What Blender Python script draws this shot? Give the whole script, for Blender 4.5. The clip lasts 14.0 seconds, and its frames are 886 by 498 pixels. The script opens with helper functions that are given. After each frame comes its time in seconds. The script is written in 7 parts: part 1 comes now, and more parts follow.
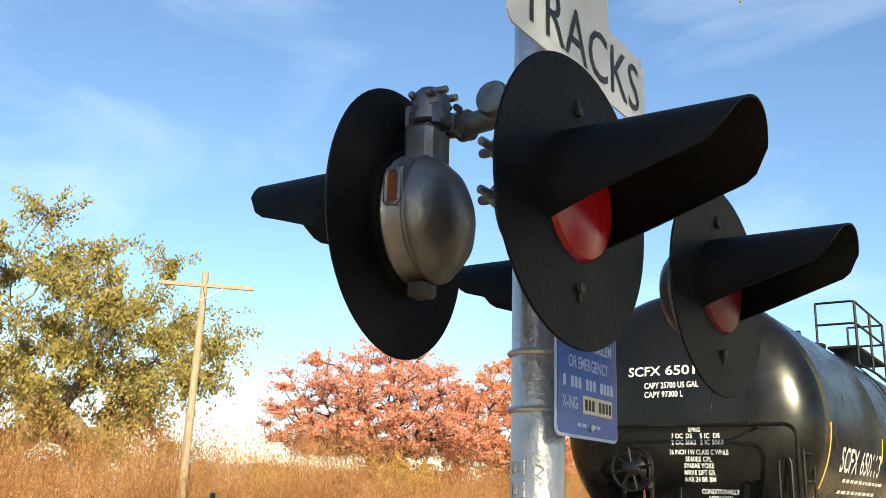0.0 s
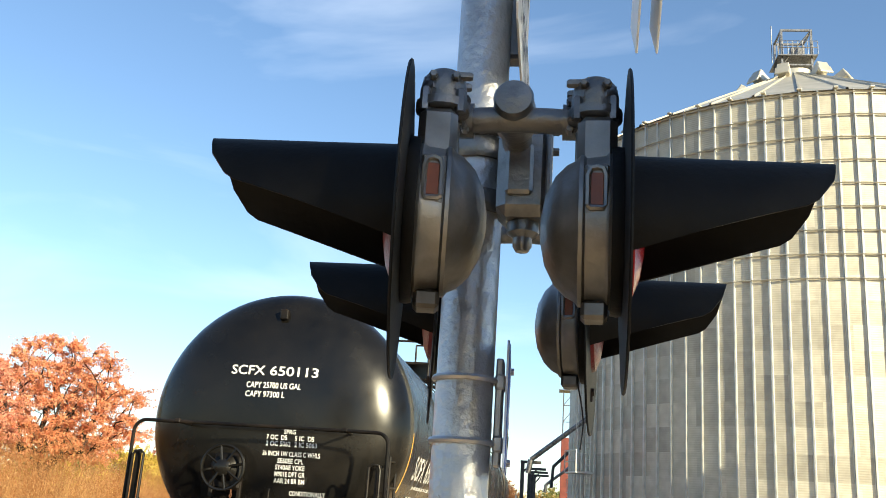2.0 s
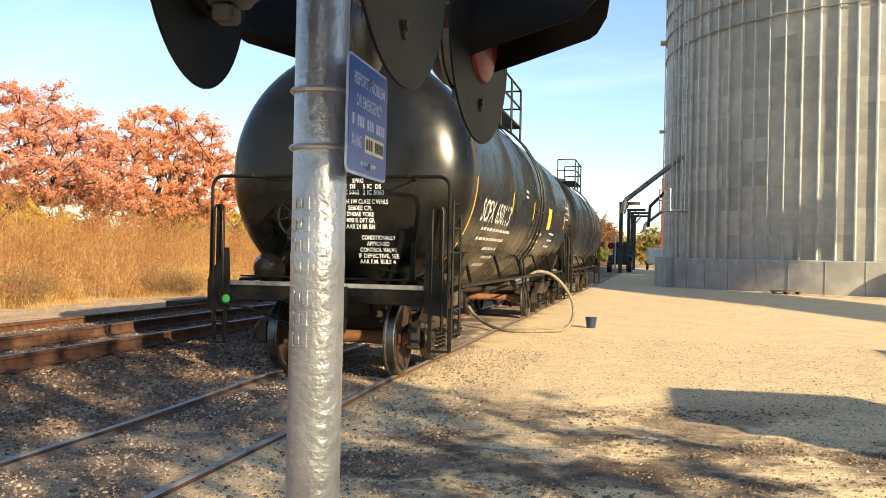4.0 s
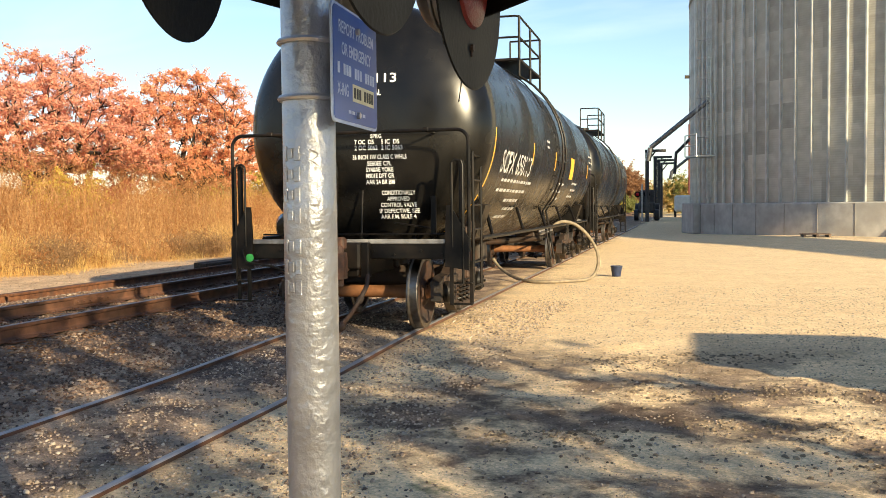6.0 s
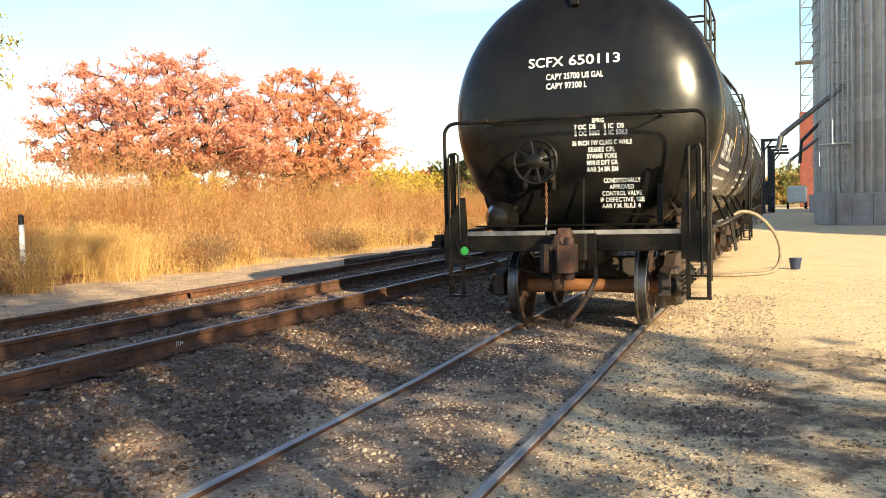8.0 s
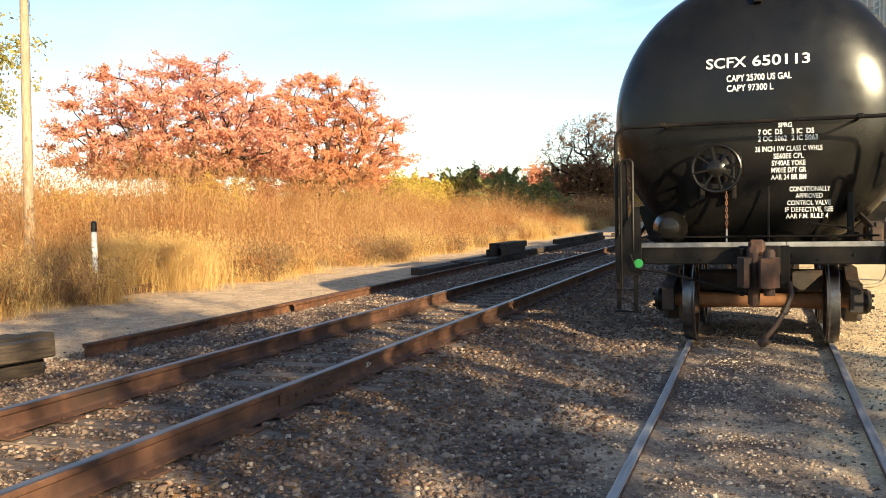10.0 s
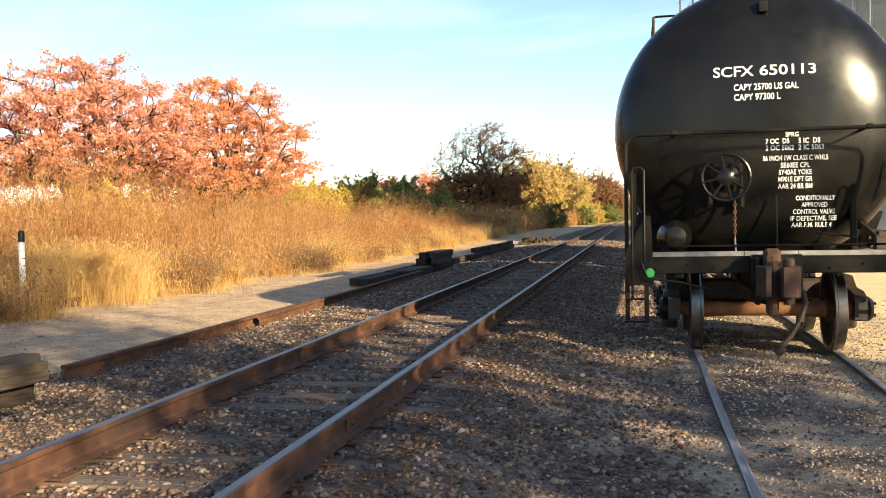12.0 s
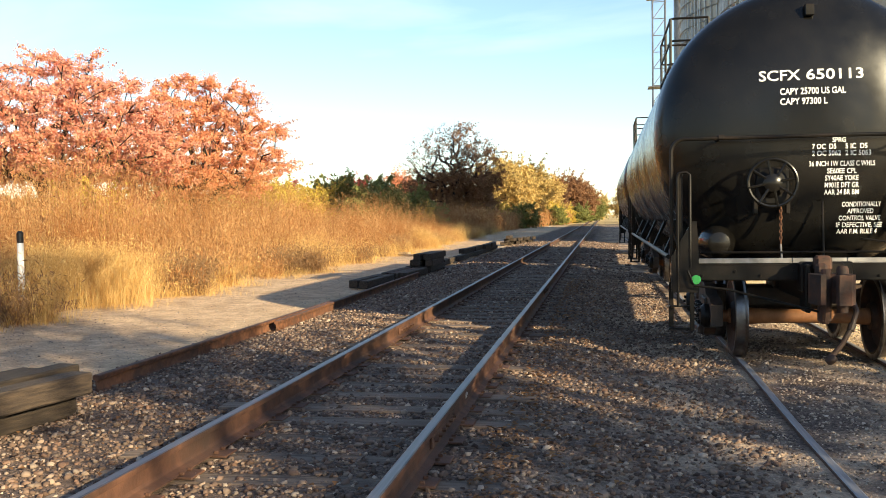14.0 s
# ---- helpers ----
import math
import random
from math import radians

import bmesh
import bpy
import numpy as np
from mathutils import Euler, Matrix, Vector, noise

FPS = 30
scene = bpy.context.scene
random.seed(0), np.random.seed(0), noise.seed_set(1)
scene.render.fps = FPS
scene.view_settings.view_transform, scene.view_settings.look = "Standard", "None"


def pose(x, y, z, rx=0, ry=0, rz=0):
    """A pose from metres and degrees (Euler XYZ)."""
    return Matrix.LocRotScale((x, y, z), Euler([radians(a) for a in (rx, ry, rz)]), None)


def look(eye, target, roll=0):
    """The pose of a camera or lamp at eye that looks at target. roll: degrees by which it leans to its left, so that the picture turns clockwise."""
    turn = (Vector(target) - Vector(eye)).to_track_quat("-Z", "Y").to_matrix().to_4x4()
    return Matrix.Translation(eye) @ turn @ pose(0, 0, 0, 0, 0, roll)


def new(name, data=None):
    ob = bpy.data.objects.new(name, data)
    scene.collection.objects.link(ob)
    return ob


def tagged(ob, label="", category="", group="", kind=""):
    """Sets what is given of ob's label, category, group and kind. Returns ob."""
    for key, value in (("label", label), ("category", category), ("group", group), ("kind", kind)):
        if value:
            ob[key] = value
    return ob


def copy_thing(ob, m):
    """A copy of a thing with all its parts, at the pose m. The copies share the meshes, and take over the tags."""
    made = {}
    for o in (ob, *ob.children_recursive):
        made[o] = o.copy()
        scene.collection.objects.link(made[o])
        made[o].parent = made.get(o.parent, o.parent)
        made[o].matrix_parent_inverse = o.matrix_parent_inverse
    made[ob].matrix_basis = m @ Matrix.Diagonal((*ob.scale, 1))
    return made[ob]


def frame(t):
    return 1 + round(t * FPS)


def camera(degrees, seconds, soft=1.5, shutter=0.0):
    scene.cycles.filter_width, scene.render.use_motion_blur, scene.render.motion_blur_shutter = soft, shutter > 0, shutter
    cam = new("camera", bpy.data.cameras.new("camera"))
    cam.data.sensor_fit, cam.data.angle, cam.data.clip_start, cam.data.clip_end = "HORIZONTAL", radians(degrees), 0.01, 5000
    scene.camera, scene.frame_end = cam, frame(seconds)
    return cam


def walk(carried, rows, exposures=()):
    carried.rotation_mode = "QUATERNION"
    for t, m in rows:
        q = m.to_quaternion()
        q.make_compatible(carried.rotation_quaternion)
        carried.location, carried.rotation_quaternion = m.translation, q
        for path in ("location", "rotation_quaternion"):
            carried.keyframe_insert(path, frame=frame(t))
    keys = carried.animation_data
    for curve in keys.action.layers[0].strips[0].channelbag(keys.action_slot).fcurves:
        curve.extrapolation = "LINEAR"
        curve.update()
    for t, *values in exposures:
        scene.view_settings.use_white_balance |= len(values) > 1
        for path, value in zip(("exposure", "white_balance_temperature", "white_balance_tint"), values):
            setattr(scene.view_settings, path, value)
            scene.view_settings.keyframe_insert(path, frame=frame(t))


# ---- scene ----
cam = camera(51.2, 14.0, 0.9)
PATH = [
    (0, (4.124, -11.141, 1.579), (3.02, -9.555, 2.094), 1.7),
    (0.5, (3.855, -11.181, 1.589), (2.969, -9.447, 2.044), 1.3),
    (1, (3.658, -11.098, 1.605), (2.932, -9.303, 2.104), 2.2),
    (1.5, (3.484, -11.127, 1.624), (3.043, -9.261, 2.191), 4.7),
    (2, (3.348, -11.213, 1.625), (3.104, -9.305, 2.17), 3.9),
    (2.5, (3.343, -11.273, 1.612), (3.156, -9.326, 2.031), 3.7),
    (3, (3.494, -11.277, 1.581), (3.249, -9.309, 1.837), 3.0),
    (3.5, (3.789, -11.254, 1.555), (3.38, -9.299, 1.651), 2.5),
    (6, (3.946, -11.262, 1.523), (3.447, -9.328, 1.433), -0.6),
    (6.5, (3.618, -11.229, 1.441), (2.993, -9.332, 1.332), -1.3),
    (7, (3.187, -11.225, 1.418), (2.571, -9.324, 1.318), -0.8),
    (7.5, (2.725, -11.164, 1.466), (2.168, -9.248, 1.328), -1.1),
    (8, (2.262, -11.128, 1.472), (1.577, -9.251, 1.377), -1.4),
    (8.5, (1.739, -11.153, 1.497), (1.059, -9.274, 1.421), -1.0),
    (8.7, (1.529, -11.134, 1.496), (0.803, -9.272, 1.418), -0.9),
    (10.8, (-0.646, -11.166, 1.568), (-1.16, -9.236, 1.471), -0.5),
    (11, (-0.76, -11.189, 1.57), (-1.227, -9.247, 1.468), -0.2),
    (11.5, (-1.086, -11.135, 1.562), (-1.487, -9.178, 1.465), -0.5),
    (12, (-1.407, -11.101, 1.567), (-1.818, -9.145, 1.5), -1.1),
    (12.5, (-1.687, -11.105, 1.595), (-2.025, -9.135, 1.536), -1.3),
    (13, (-1.882, -11.011, 1.597), (-2.161, -9.032, 1.527), -1.2),
    (13.5, (-2.051, -10.941, 1.615), (-2.363, -8.967, 1.557), -1.0),
    (14, (-2.259, -10.975, 1.638), (-2.6, -9.005, 1.568), -0.8),
]
walk(cam, [(t, look(e, a, r)) for t, e, a, r in PATH], exposures=[(0.0, 1.06, 6000, 7), (1.0, 0.88, 6000, 7), (2.5, 1.3, 6250, 8), (3.5, 1.16, 6450, 10), (6.0, 1.1, 6500, 11), (7.5, 1.38, 6500, 10), (8.5, 1.34, 6500, 10), (11.0, 1.3, 6500, 10), (14.0, 1.26, 6450, 10)])

# ---- world and sun ----
SUN_TO = Vector((2.2, -1.95, 1.0)).normalized()
world = bpy.data.worlds.new("sky")
scene.world = world
world.use_nodes = True
wn = world.node_tree
sky = wn.nodes.new("ShaderNodeTexSky")
sky.sky_type, sky.sun_disc = "NISHITA", False
sky.sun_elevation = math.asin(SUN_TO.z)
sky.sun_rotation = math.atan2(SUN_TO.x, SUN_TO.y)
sky.air_density, sky.dust_density, sky.ozone_density = 1.0, 0.25, 2.0
# thin high cloud wisps
tc = wn.nodes.new("ShaderNodeTexCoord")
mp = wn.nodes.new("ShaderNodeMapping")
mp.inputs["Scale"].default_value = (1.2, 2.2, 5.0)
mp.inputs["Rotation"].default_value = (0.3, 0.2, 0.9)
cl = wn.nodes.new("ShaderNodeTexNoise")
cl.inputs["Scale"].default_value, cl.inputs["Detail"].default_value, cl.inputs["Distortion"].default_value = 1.6, 6.0, 0.8
cr = wn.nodes.new("ShaderNodeValToRGB")
cr.color_ramp.elements[0].position, cr.color_ramp.elements[1].position = 0.52, 0.85
cr.color_ramp.elements[1].color = (0.3, 0.3, 0.3, 1)
cm = wn.nodes.new("ShaderNodeMixRGB")
cm.inputs[2].default_value = (8.0, 8.2, 8.5, 1)
bg = wn.nodes["Background"]
bg.inputs["Strength"].default_value = 0.095
wn.links.new(tc.outputs["Generated"], mp.inputs["Vector"])
wn.links.new(mp.outputs["Vector"], cl.inputs["Vector"])
wn.links.new(cl.outputs["Fac"], cr.inputs["Fac"])
wn.links.new(cr.outputs["Color"], cm.inputs["Fac"])
wn.links.new(sky.outputs["Color"], cm.inputs[1])
wn.links.new(cm.outputs["Color"], bg.inputs["Color"])

sun = bpy.data.lights.new("sun", "SUN")
sun.energy, sun.angle, sun.color = 5.0, radians(0.53), (1.0, 0.84, 0.53)
sun_ob = new("sun", sun)
sun_ob.matrix_world = look(tuple(SUN_TO * 60), (0, 0, 0))


# ---- materials ----
def surface(name, c1, c2, scale=8.0, rough=0.6, metal=0.0, bump=0.0, fine=0.0, detail=6.0, rand="", spread=0.0,
            rough2=None, stretch=(1, 1, 1), c3=None, scale3=1.0, lo=0.35, hi=0.65, through_light=0.0, coat=0.0):
    """A two-scale procedural surface: c1 to c2 by noise, c3 in larger patches, random tone per object or island."""
    m = bpy.data.materials.new(name)
    m.use_nodes = True
    nt = m.node_tree
    p = nt.nodes["Principled BSDF"]
    co = nt.nodes.new("ShaderNodeTexCoord")
    mapping = nt.nodes.new("ShaderNodeMapping")
    mapping.inputs["Scale"].default_value = stretch
    nt.links.new(co.outputs["Object"], mapping.inputs["Vector"])
    n1 = nt.nodes.new("ShaderNodeTexNoise")
    n1.inputs["Scale"].default_value, n1.inputs["Detail"].default_value = scale, detail
    nt.links.new(mapping.outputs["Vector"], n1.inputs["Vector"])
    ramp = nt.nodes.new("ShaderNodeValToRGB")
    ramp.color_ramp.elements[0].position, ramp.color_ramp.elements[1].position = lo, hi
    ramp.color_ramp.elements[0].color, ramp.color_ramp.elements[1].color = (*c1, 1), (*c2, 1)
    nt.links.new(n1.outputs["Fac"], ramp.inputs["Fac"])
    colour = ramp.outputs["Color"]
    if c3:
        n3 = nt.nodes.new("ShaderNodeTexNoise")
        n3.inputs["Scale"].default_value, n3.inputs["Detail"].default_value = scale3, 5.0
        nt.links.new(mapping.outputs["Vector"], n3.inputs["Vector"])
        r3 = nt.nodes.new("ShaderNodeValToRGB")
        r3.color_ramp.elements[0].position, r3.color_ramp.elements[1].position = 0.45, 0.7
        nt.links.new(n3.outputs["Fac"], r3.inputs["Fac"])
        mx = nt.nodes.new("ShaderNodeMixRGB")
        mx.inputs[2].default_value = (*c3, 1)
        nt.links.new(r3.outputs["Color"], mx.inputs[0])
        nt.links.new(colour, mx.inputs[1])
        colour = mx.outputs["Color"]
    if rand:
        src = nt.nodes.new("ShaderNodeObjectInfo").outputs["Random"] if rand == "object" else nt.nodes.new("ShaderNodeNewGeometry").outputs["Random Per Island"]
        hs = nt.nodes.new("ShaderNodeHueSaturation")
        mr = nt.nodes.new("ShaderNodeMapRange")
        mr.inputs["To Min"].default_value, mr.inputs["To Max"].default_value = 1 - spread, 1 + spread
        nt.links.new(src, mr.inputs["Value"])
        nt.links.new(mr.outputs["Result"], hs.inputs["Value"])
        nt.links.new(colour, hs.inputs["Color"])
        colour = hs.outputs["Color"]
    nt.links.new(colour, p.inputs["Base Color"])
    p.inputs["Metallic"].default_value, p.inputs["Roughness"].default_value = metal, rough
    p.inputs["Coat Weight"].default_value = coat
    p.inputs["Coat Roughness"].default_value = 0.12
    if rough2 is not None:
        mr2 = nt.nodes.new("ShaderNodeMapRange")
        mr2.inputs["From Min"].default_value, mr2.inputs["From Max"].default_value = 0.3, 0.7
        mr2.inputs["To Min"].default_value, mr2.inputs["To Max"].default_value = rough, rough2
        nt.links.new(n1.outputs["Fac"], mr2.inputs["Value"])
        nt.links.new(mr2.outputs["Result"], p.inputs["Roughness"])
    if bump:
        n2 = nt.nodes.new("ShaderNodeTexNoise")
        n2.inputs["Scale"].default_value, n2.inputs["Detail"].default_value = fine or scale * 4, 4.0
        nt.links.new(mapping.outputs["Vector"], n2.inputs["Vector"])
        b = nt.nodes.new("ShaderNodeBump")
        b.inputs["Strength"].default_value, b.inputs["Distance"].default_value = 0.8, bump
        nt.links.new(n2.outputs["Fac"], b.inputs["Height"])
        nt.links.new(b.outputs["Normal"], p.inputs["Normal"])
    if through_light:
        tl = nt.nodes.new("ShaderNodeBsdfTranslucent")
        nt.links.new(colour, tl.inputs["Color"])
        ms = nt.nodes.new("ShaderNodeMixShader")
        ms.inputs[0].default_value = through_light
        nt.links.new(p.outputs["BSDF"], ms.inputs[1])
        nt.links.new(tl.outputs["BSDF"], ms.inputs[2])
        nt.links.new(ms.outputs["Shader"], nt.nodes["Material Output"].inputs["Surface"])
    return m


def island_colours(name, colours, rough=0.8, through_light=0.3, patch=None, patch_scale=0.3):
    """A material that gives each loose piece one of several colours."""
    m = bpy.data.materials.new(name)
    m.use_nodes = True
    nt = m.node_tree
    p = nt.nodes["Principled BSDF"]
    geo = nt.nodes.new("ShaderNodeNewGeometry")
    ramp = nt.nodes.new("ShaderNodeValToRGB")
    el = ramp.color_ramp.elements
    while len(el) < len(colours):
        el.new(0.5)
    for i, c in enumerate(colours):
        el[i].position, el[i].color = i / max(1, len(colours) - 1), (*c, 1)
    nt.links.new(geo.outputs["Random Per Island"], ramp.inputs["Fac"])
    colour = ramp.outputs["Color"]
    if patch:
        co = nt.nodes.new("ShaderNodeTexCoord")
        n = nt.nodes.new("ShaderNodeTexNoise")
        n.inputs["Scale"].default_value, n.inputs["Detail"].default_value = patch_scale, 3.0
        nt.links.new(co.outputs["Object"], n.inputs["Vector"])
        r = nt.nodes.new("ShaderNodeValToRGB")
        r.color_ramp.elements[0].position, r.color_ramp.elements[1].position = 0.42, 0.62
        nt.links.new(n.outputs["Fac"], r.inputs["Fac"])
        mx = nt.nodes.new("ShaderNodeMixRGB")
        mx.blend_type = "MULTIPLY"
        mx.inputs[2].default_value = (*patch, 1)
        nt.links.new(r.outputs["Color"], mx.inputs[0])
        nt.links.new(colour, mx.inputs[1])
        colour = mx.outputs["Color"]
    nt.links.new(colour, p.inputs["Base Color"])
    p.inputs["Roughness"].default_value = rough
    p.inputs["Specular IOR Level"].default_value = 0.2
    if through_light:
        tl = nt.nodes.new("ShaderNodeBsdfTranslucent")
        nt.links.new(colour, tl.inputs["Color"])
        ms = nt.nodes.new("ShaderNodeMixShader")
        ms.inputs[0].default_value = through_light
        nt.links.new(p.outputs["BSDF"], ms.inputs[1])
        nt.links.new(tl.outputs["BSDF"], ms.inputs[2])
        nt.links.new(ms.outputs["Shader"], nt.nodes["Material Output"].inputs["Surface"])
    return m


def glow(name, colour, strength):
    m = bpy.data.materials.new(name)
    m.use_nodes = True
    p = m.node_tree.nodes["Principled BSDF"]
    p.inputs["Base Color"].default_value = (*colour, 1)
    p.inputs["Roughness"].default_value = 0.25
    p.inputs["Emission Color"].default_value = (*colour, 1)
    p.inputs["Emission Strength"].default_value = strength
    return m


M_TANK = surface("black_tank_paint", (0.004, 0.0038, 0.0035), (0.0065, 0.006, 0.0053), 3.0, 0.2, 0.0, 0.0012, 1.6, c3=(0.011, 0.0097, 0.0082), scale3=1.1, rough2=0.3)
M_TANK.node_tree.nodes["Principled BSDF"].inputs["Specular IOR Level"].default_value = 0.32
M_BLACK = surface("black_steel_paint", (0.004, 0.0037, 0.0035), (0.009, 0.008, 0.007), 9.0, 0.42, 0.0, 0.002, 40, c3=(0.018, 0.013, 0.01), scale3=3.0)
M_BLACK.node_tree.nodes["Principled BSDF"].inputs["Specular IOR Level"].default_value = 0.18
M_GRIME = surface("grimy_truck_steel", (0.011, 0.0085, 0.007), (0.04, 0.028, 0.02), 7.0, 0.65, 0.0, 0.004, 40, c3=(0.06, 0.03, 0.017), scale3=3.0)
M_WHEEL = surface("rust_brown_wheel_plate", (0.03, 0.014, 0.008), (0.075, 0.033, 0.018), 9.0, 0.75, 0.0, 0.003, 40, c3=(0.02, 0.013, 0.01), scale3=4.0)
M_COUPLER = surface("rust_brown_coupler_casting", (0.028, 0.012, 0.007), (0.08, 0.031, 0.016), 11.0, 0.75, 0.0, 0.004, 50, c3=(0.018, 0.012, 0.009), scale3=5.0)
M_RUST = surface("rusty_steel", (0.09, 0.034, 0.016), (0.19, 0.078, 0.034), 12.0, 0.8, 0.0, 0.003, 60, c3=(0.06, 0.03, 0.02), scale3=4.0)
M_AXLE = surface("rusty_axle", (0.17, 0.068, 0.024), (0.26, 0.11, 0.042), 9.0, 0.7, 0.0, 0.002, 50)
M_TREAD = surface("polished_wheel_tread", (0.2, 0.19, 0.18), (0.11, 0.095, 0.085), 9.0, 0.3, 1.0, 0.0, rough2=0.5)
M_RAILSIDE = surface("brown_rail_web", (0.065, 0.028, 0.016), (0.14, 0.062, 0.034), 7.0, 0.75, 0.0, 0.003, 50, c3=(0.045, 0.024, 0.016), scale3=2.0)
M_RAILTOP = surface("worn_rail_head", (0.17, 0.15, 0.14), (0.28, 0.255, 0.245), 5.0, 0.42, 1.0, 0.0, rough2=0.55, stretch=(8, 0.3, 8))
M_SIDTOP = surface("dull_siding_rail_head", (0.27, 0.25, 0.25), (0.4, 0.375, 0.37), 6.0, 0.55, 0.4, 0.001, 40, stretch=(6, 0.4, 6))
M_TIE = surface("weathered_tie_wood", (0.08, 0.052, 0.036), (0.19, 0.135, 0.098), 6.0, 0.9, 0.0, 0.008, 22, stretch=(0.6, 7, 7), rand="object", spread=0.25)
M_TIEDARK = surface("old_creosoted_tie", (0.02, 0.013, 0.009), (0.06, 0.04, 0.026), 6.0, 0.9, 0.0, 0.01, 22, stretch=(0.7, 6, 6), rand="object", spread=0.3)
M_SILVER = surface("aluminium_painted_pole", (0.42, 0.43, 0.45), (0.55, 0.56, 0.58), 22.0, 0.3, 0.7, 0.005, 60, c3=(0.34, 0.34, 0.355), scale3=11.0, rough2=0.42)
M_CAST = surface("grey_cast_aluminium", (0.15, 0.15, 0.155), (0.3, 0.3, 0.305), 18.0, 0.38, 0.75, 0.003, 70, c3=(0.075, 0.07, 0.066), scale3=9.0)
M_CASTDIRTY = surface("stained_cast_housing", (0.2, 0.195, 0.19), (0.33, 0.325, 0.32), 9.0, 0.34, 0.8, 0.0015, 60, c3=(0.11, 0.1, 0.09), scale3=6.0, rough2=0.46)
M_HOOD = surface("matt_black_hood", (0.0025, 0.0025, 0.0028), (0.005, 0.005, 0.0054), 12.0, 0.5, 0.0, 0.001, 80, c3=(0.009, 0.0087, 0.0087), scale3=5.0)
M_HOOD.node_tree.nodes["Principled BSDF"].inputs["Specular IOR Level"].default_value = 0.12
M_LENS = surface("red_signal_lens", (0.1, 0.002, 0.003), (0.15, 0.003, 0.004), 40.0, 0.35, 0.0, 0.002, 160)
M_LENSLIT = glow("lit_red_lens", (0.14, 0.002, 0.003), 0.2)
M_AMBER = surface("amber_side_light", (0.13, 0.034, 0.01), (0.2, 0.054, 0.014), 30.0, 0.3)
M_SIGN = surface("white_sign_sheeting", (0.72, 0.71, 0.68), (0.82, 0.81, 0.78), 6.0, 0.45, 0.0, c3=(0.64, 0.62, 0.57), scale3=2.5)
M_INK = surface("black_ink", (0.012, 0.012, 0.012), (0.02, 0.02, 0.02), 20, 0.5)
M_BLUE = surface("faded_blue_sign", (0.03, 0.085, 0.36), (0.045, 0.12, 0.44), 7.0, 0.4, 0.0, c3=(0.06, 0.13, 0.4), scale3=4.0)
M_PALE = surface("pale_blue_lettering", (0.4, 0.5, 0.72), (0.5, 0.6, 0.8), 20.0, 0.45)
M_LABEL = surface("yellowed_number_label", (0.62, 0.6, 0.42), (0.7, 0.68, 0.5), 20.0, 0.5)
M_WHITE = surface("white_stencil", (0.74, 0.73, 0.7), (0.84, 0.83, 0.8), 30.0, 0.5)
M_STENCIL = surface("faded_white_stencil", (0.42, 0.41, 0.39), (0.55, 0.54, 0.52), 30.0, 0.5)
M_YELLOW = surface("yellow_reflective_stripe", (0.85, 0.42, 0.03), (0.9, 0.5, 0.05), 20.0, 0.35)
M_STRIPGREY = surface("bare_platform_edge", (0.18, 0.17, 0.165), (0.3, 0.29, 0.28), 10.0, 0.5, 0.3, 0.001, 60)
M_GREEN = surface("green_reflector", (0.03, 0.27, 0.06), (0.04, 0.34, 0.08), 30.0, 0.3)
M_GALV = surface("galvanised_sheet", (0.38, 0.355, 0.29), (0.51, 0.48, 0.4), 1.2, 0.5, 0.3, 0.0, rand="object", spread=0.2, c3=(0.24, 0.215, 0.175), scale3=0.35, rough2=0.6)
M_GALVRIB = surface("galvanised_stiffener", (0.42, 0.42, 0.4), (0.54, 0.54, 0.51), 2.0, 0.4, 0.55, 0.0)
M_ROOF = surface("galvanised_roof", (0.42, 0.4, 0.34), (0.56, 0.53, 0.46), 0.8, 0.42, 0.4, 0.0, rand="object", spread=0.08)
M_CONC = surface("cast_concrete", (0.36, 0.34, 0.31), (0.47, 0.45, 0.41), 2.5, 0.9, 0.0, 0.004, 30, c3=(0.3, 0.28, 0.25), scale3=0.5)
M_HOSE = surface("tan_rubber_hose", (0.16, 0.125, 0.08), (0.26, 0.21, 0.14), 12.0, 0.7, 0.0, 0.002, 60)
M_BUCKET = surface("blue_plastic_bucket", (0.012, 0.022, 0.06), (0.022, 0.034, 0.08), 10.0, 0.4)
M_UPOLE = surface("weathered_pole_wood", (0.26, 0.19, 0.12), (0.4, 0.3, 0.2), 8.0, 0.85, 0.0, 0.006, 30, stretch=(5, 5, 0.5))
M_BARK = surface("dark_bark", (0.018, 0.013, 0.01), (0.042, 0.031, 0.023), 6.0, 0.9, 0.0, 0.02, 14)
M_BARKPALE = surface("pale_willow_bark", (0.12, 0.09, 0.06), (0.26, 0.2, 0.14), 6.0, 0.9, 0.0, 0.02, 14)
M_OAKLEAF = island_colours("red_oak_leaves", [(0.67, 0.255, 0.16), (0.81, 0.42, 0.29), (0.74, 0.34, 0.225), (0.85, 0.5, 0.36), (0.61, 0.215, 0.13)], 0.75, 0.5)
M_OAKLEAF2 = island_colours("orange_oak_leaves", [(0.69, 0.265, 0.13), (0.8, 0.4, 0.22), (0.73, 0.32, 0.17), (0.85, 0.5, 0.3)], 0.75, 0.5)
M_WILLOWLEAF = island_colours("olive_willow_leaves", [(0.25, 0.22, 0.06), (0.4, 0.33, 0.09), (0.31, 0.26, 0.07), (0.5, 0.39, 0.15)], 0.75, 0.45)
M_BROWNLEAF = island_colours("rusty_brown_leaves", [(0.2, 0.105, 0.055), (0.32, 0.17, 0.085), (0.26, 0.125, 0.065)], 0.8, 0.3)
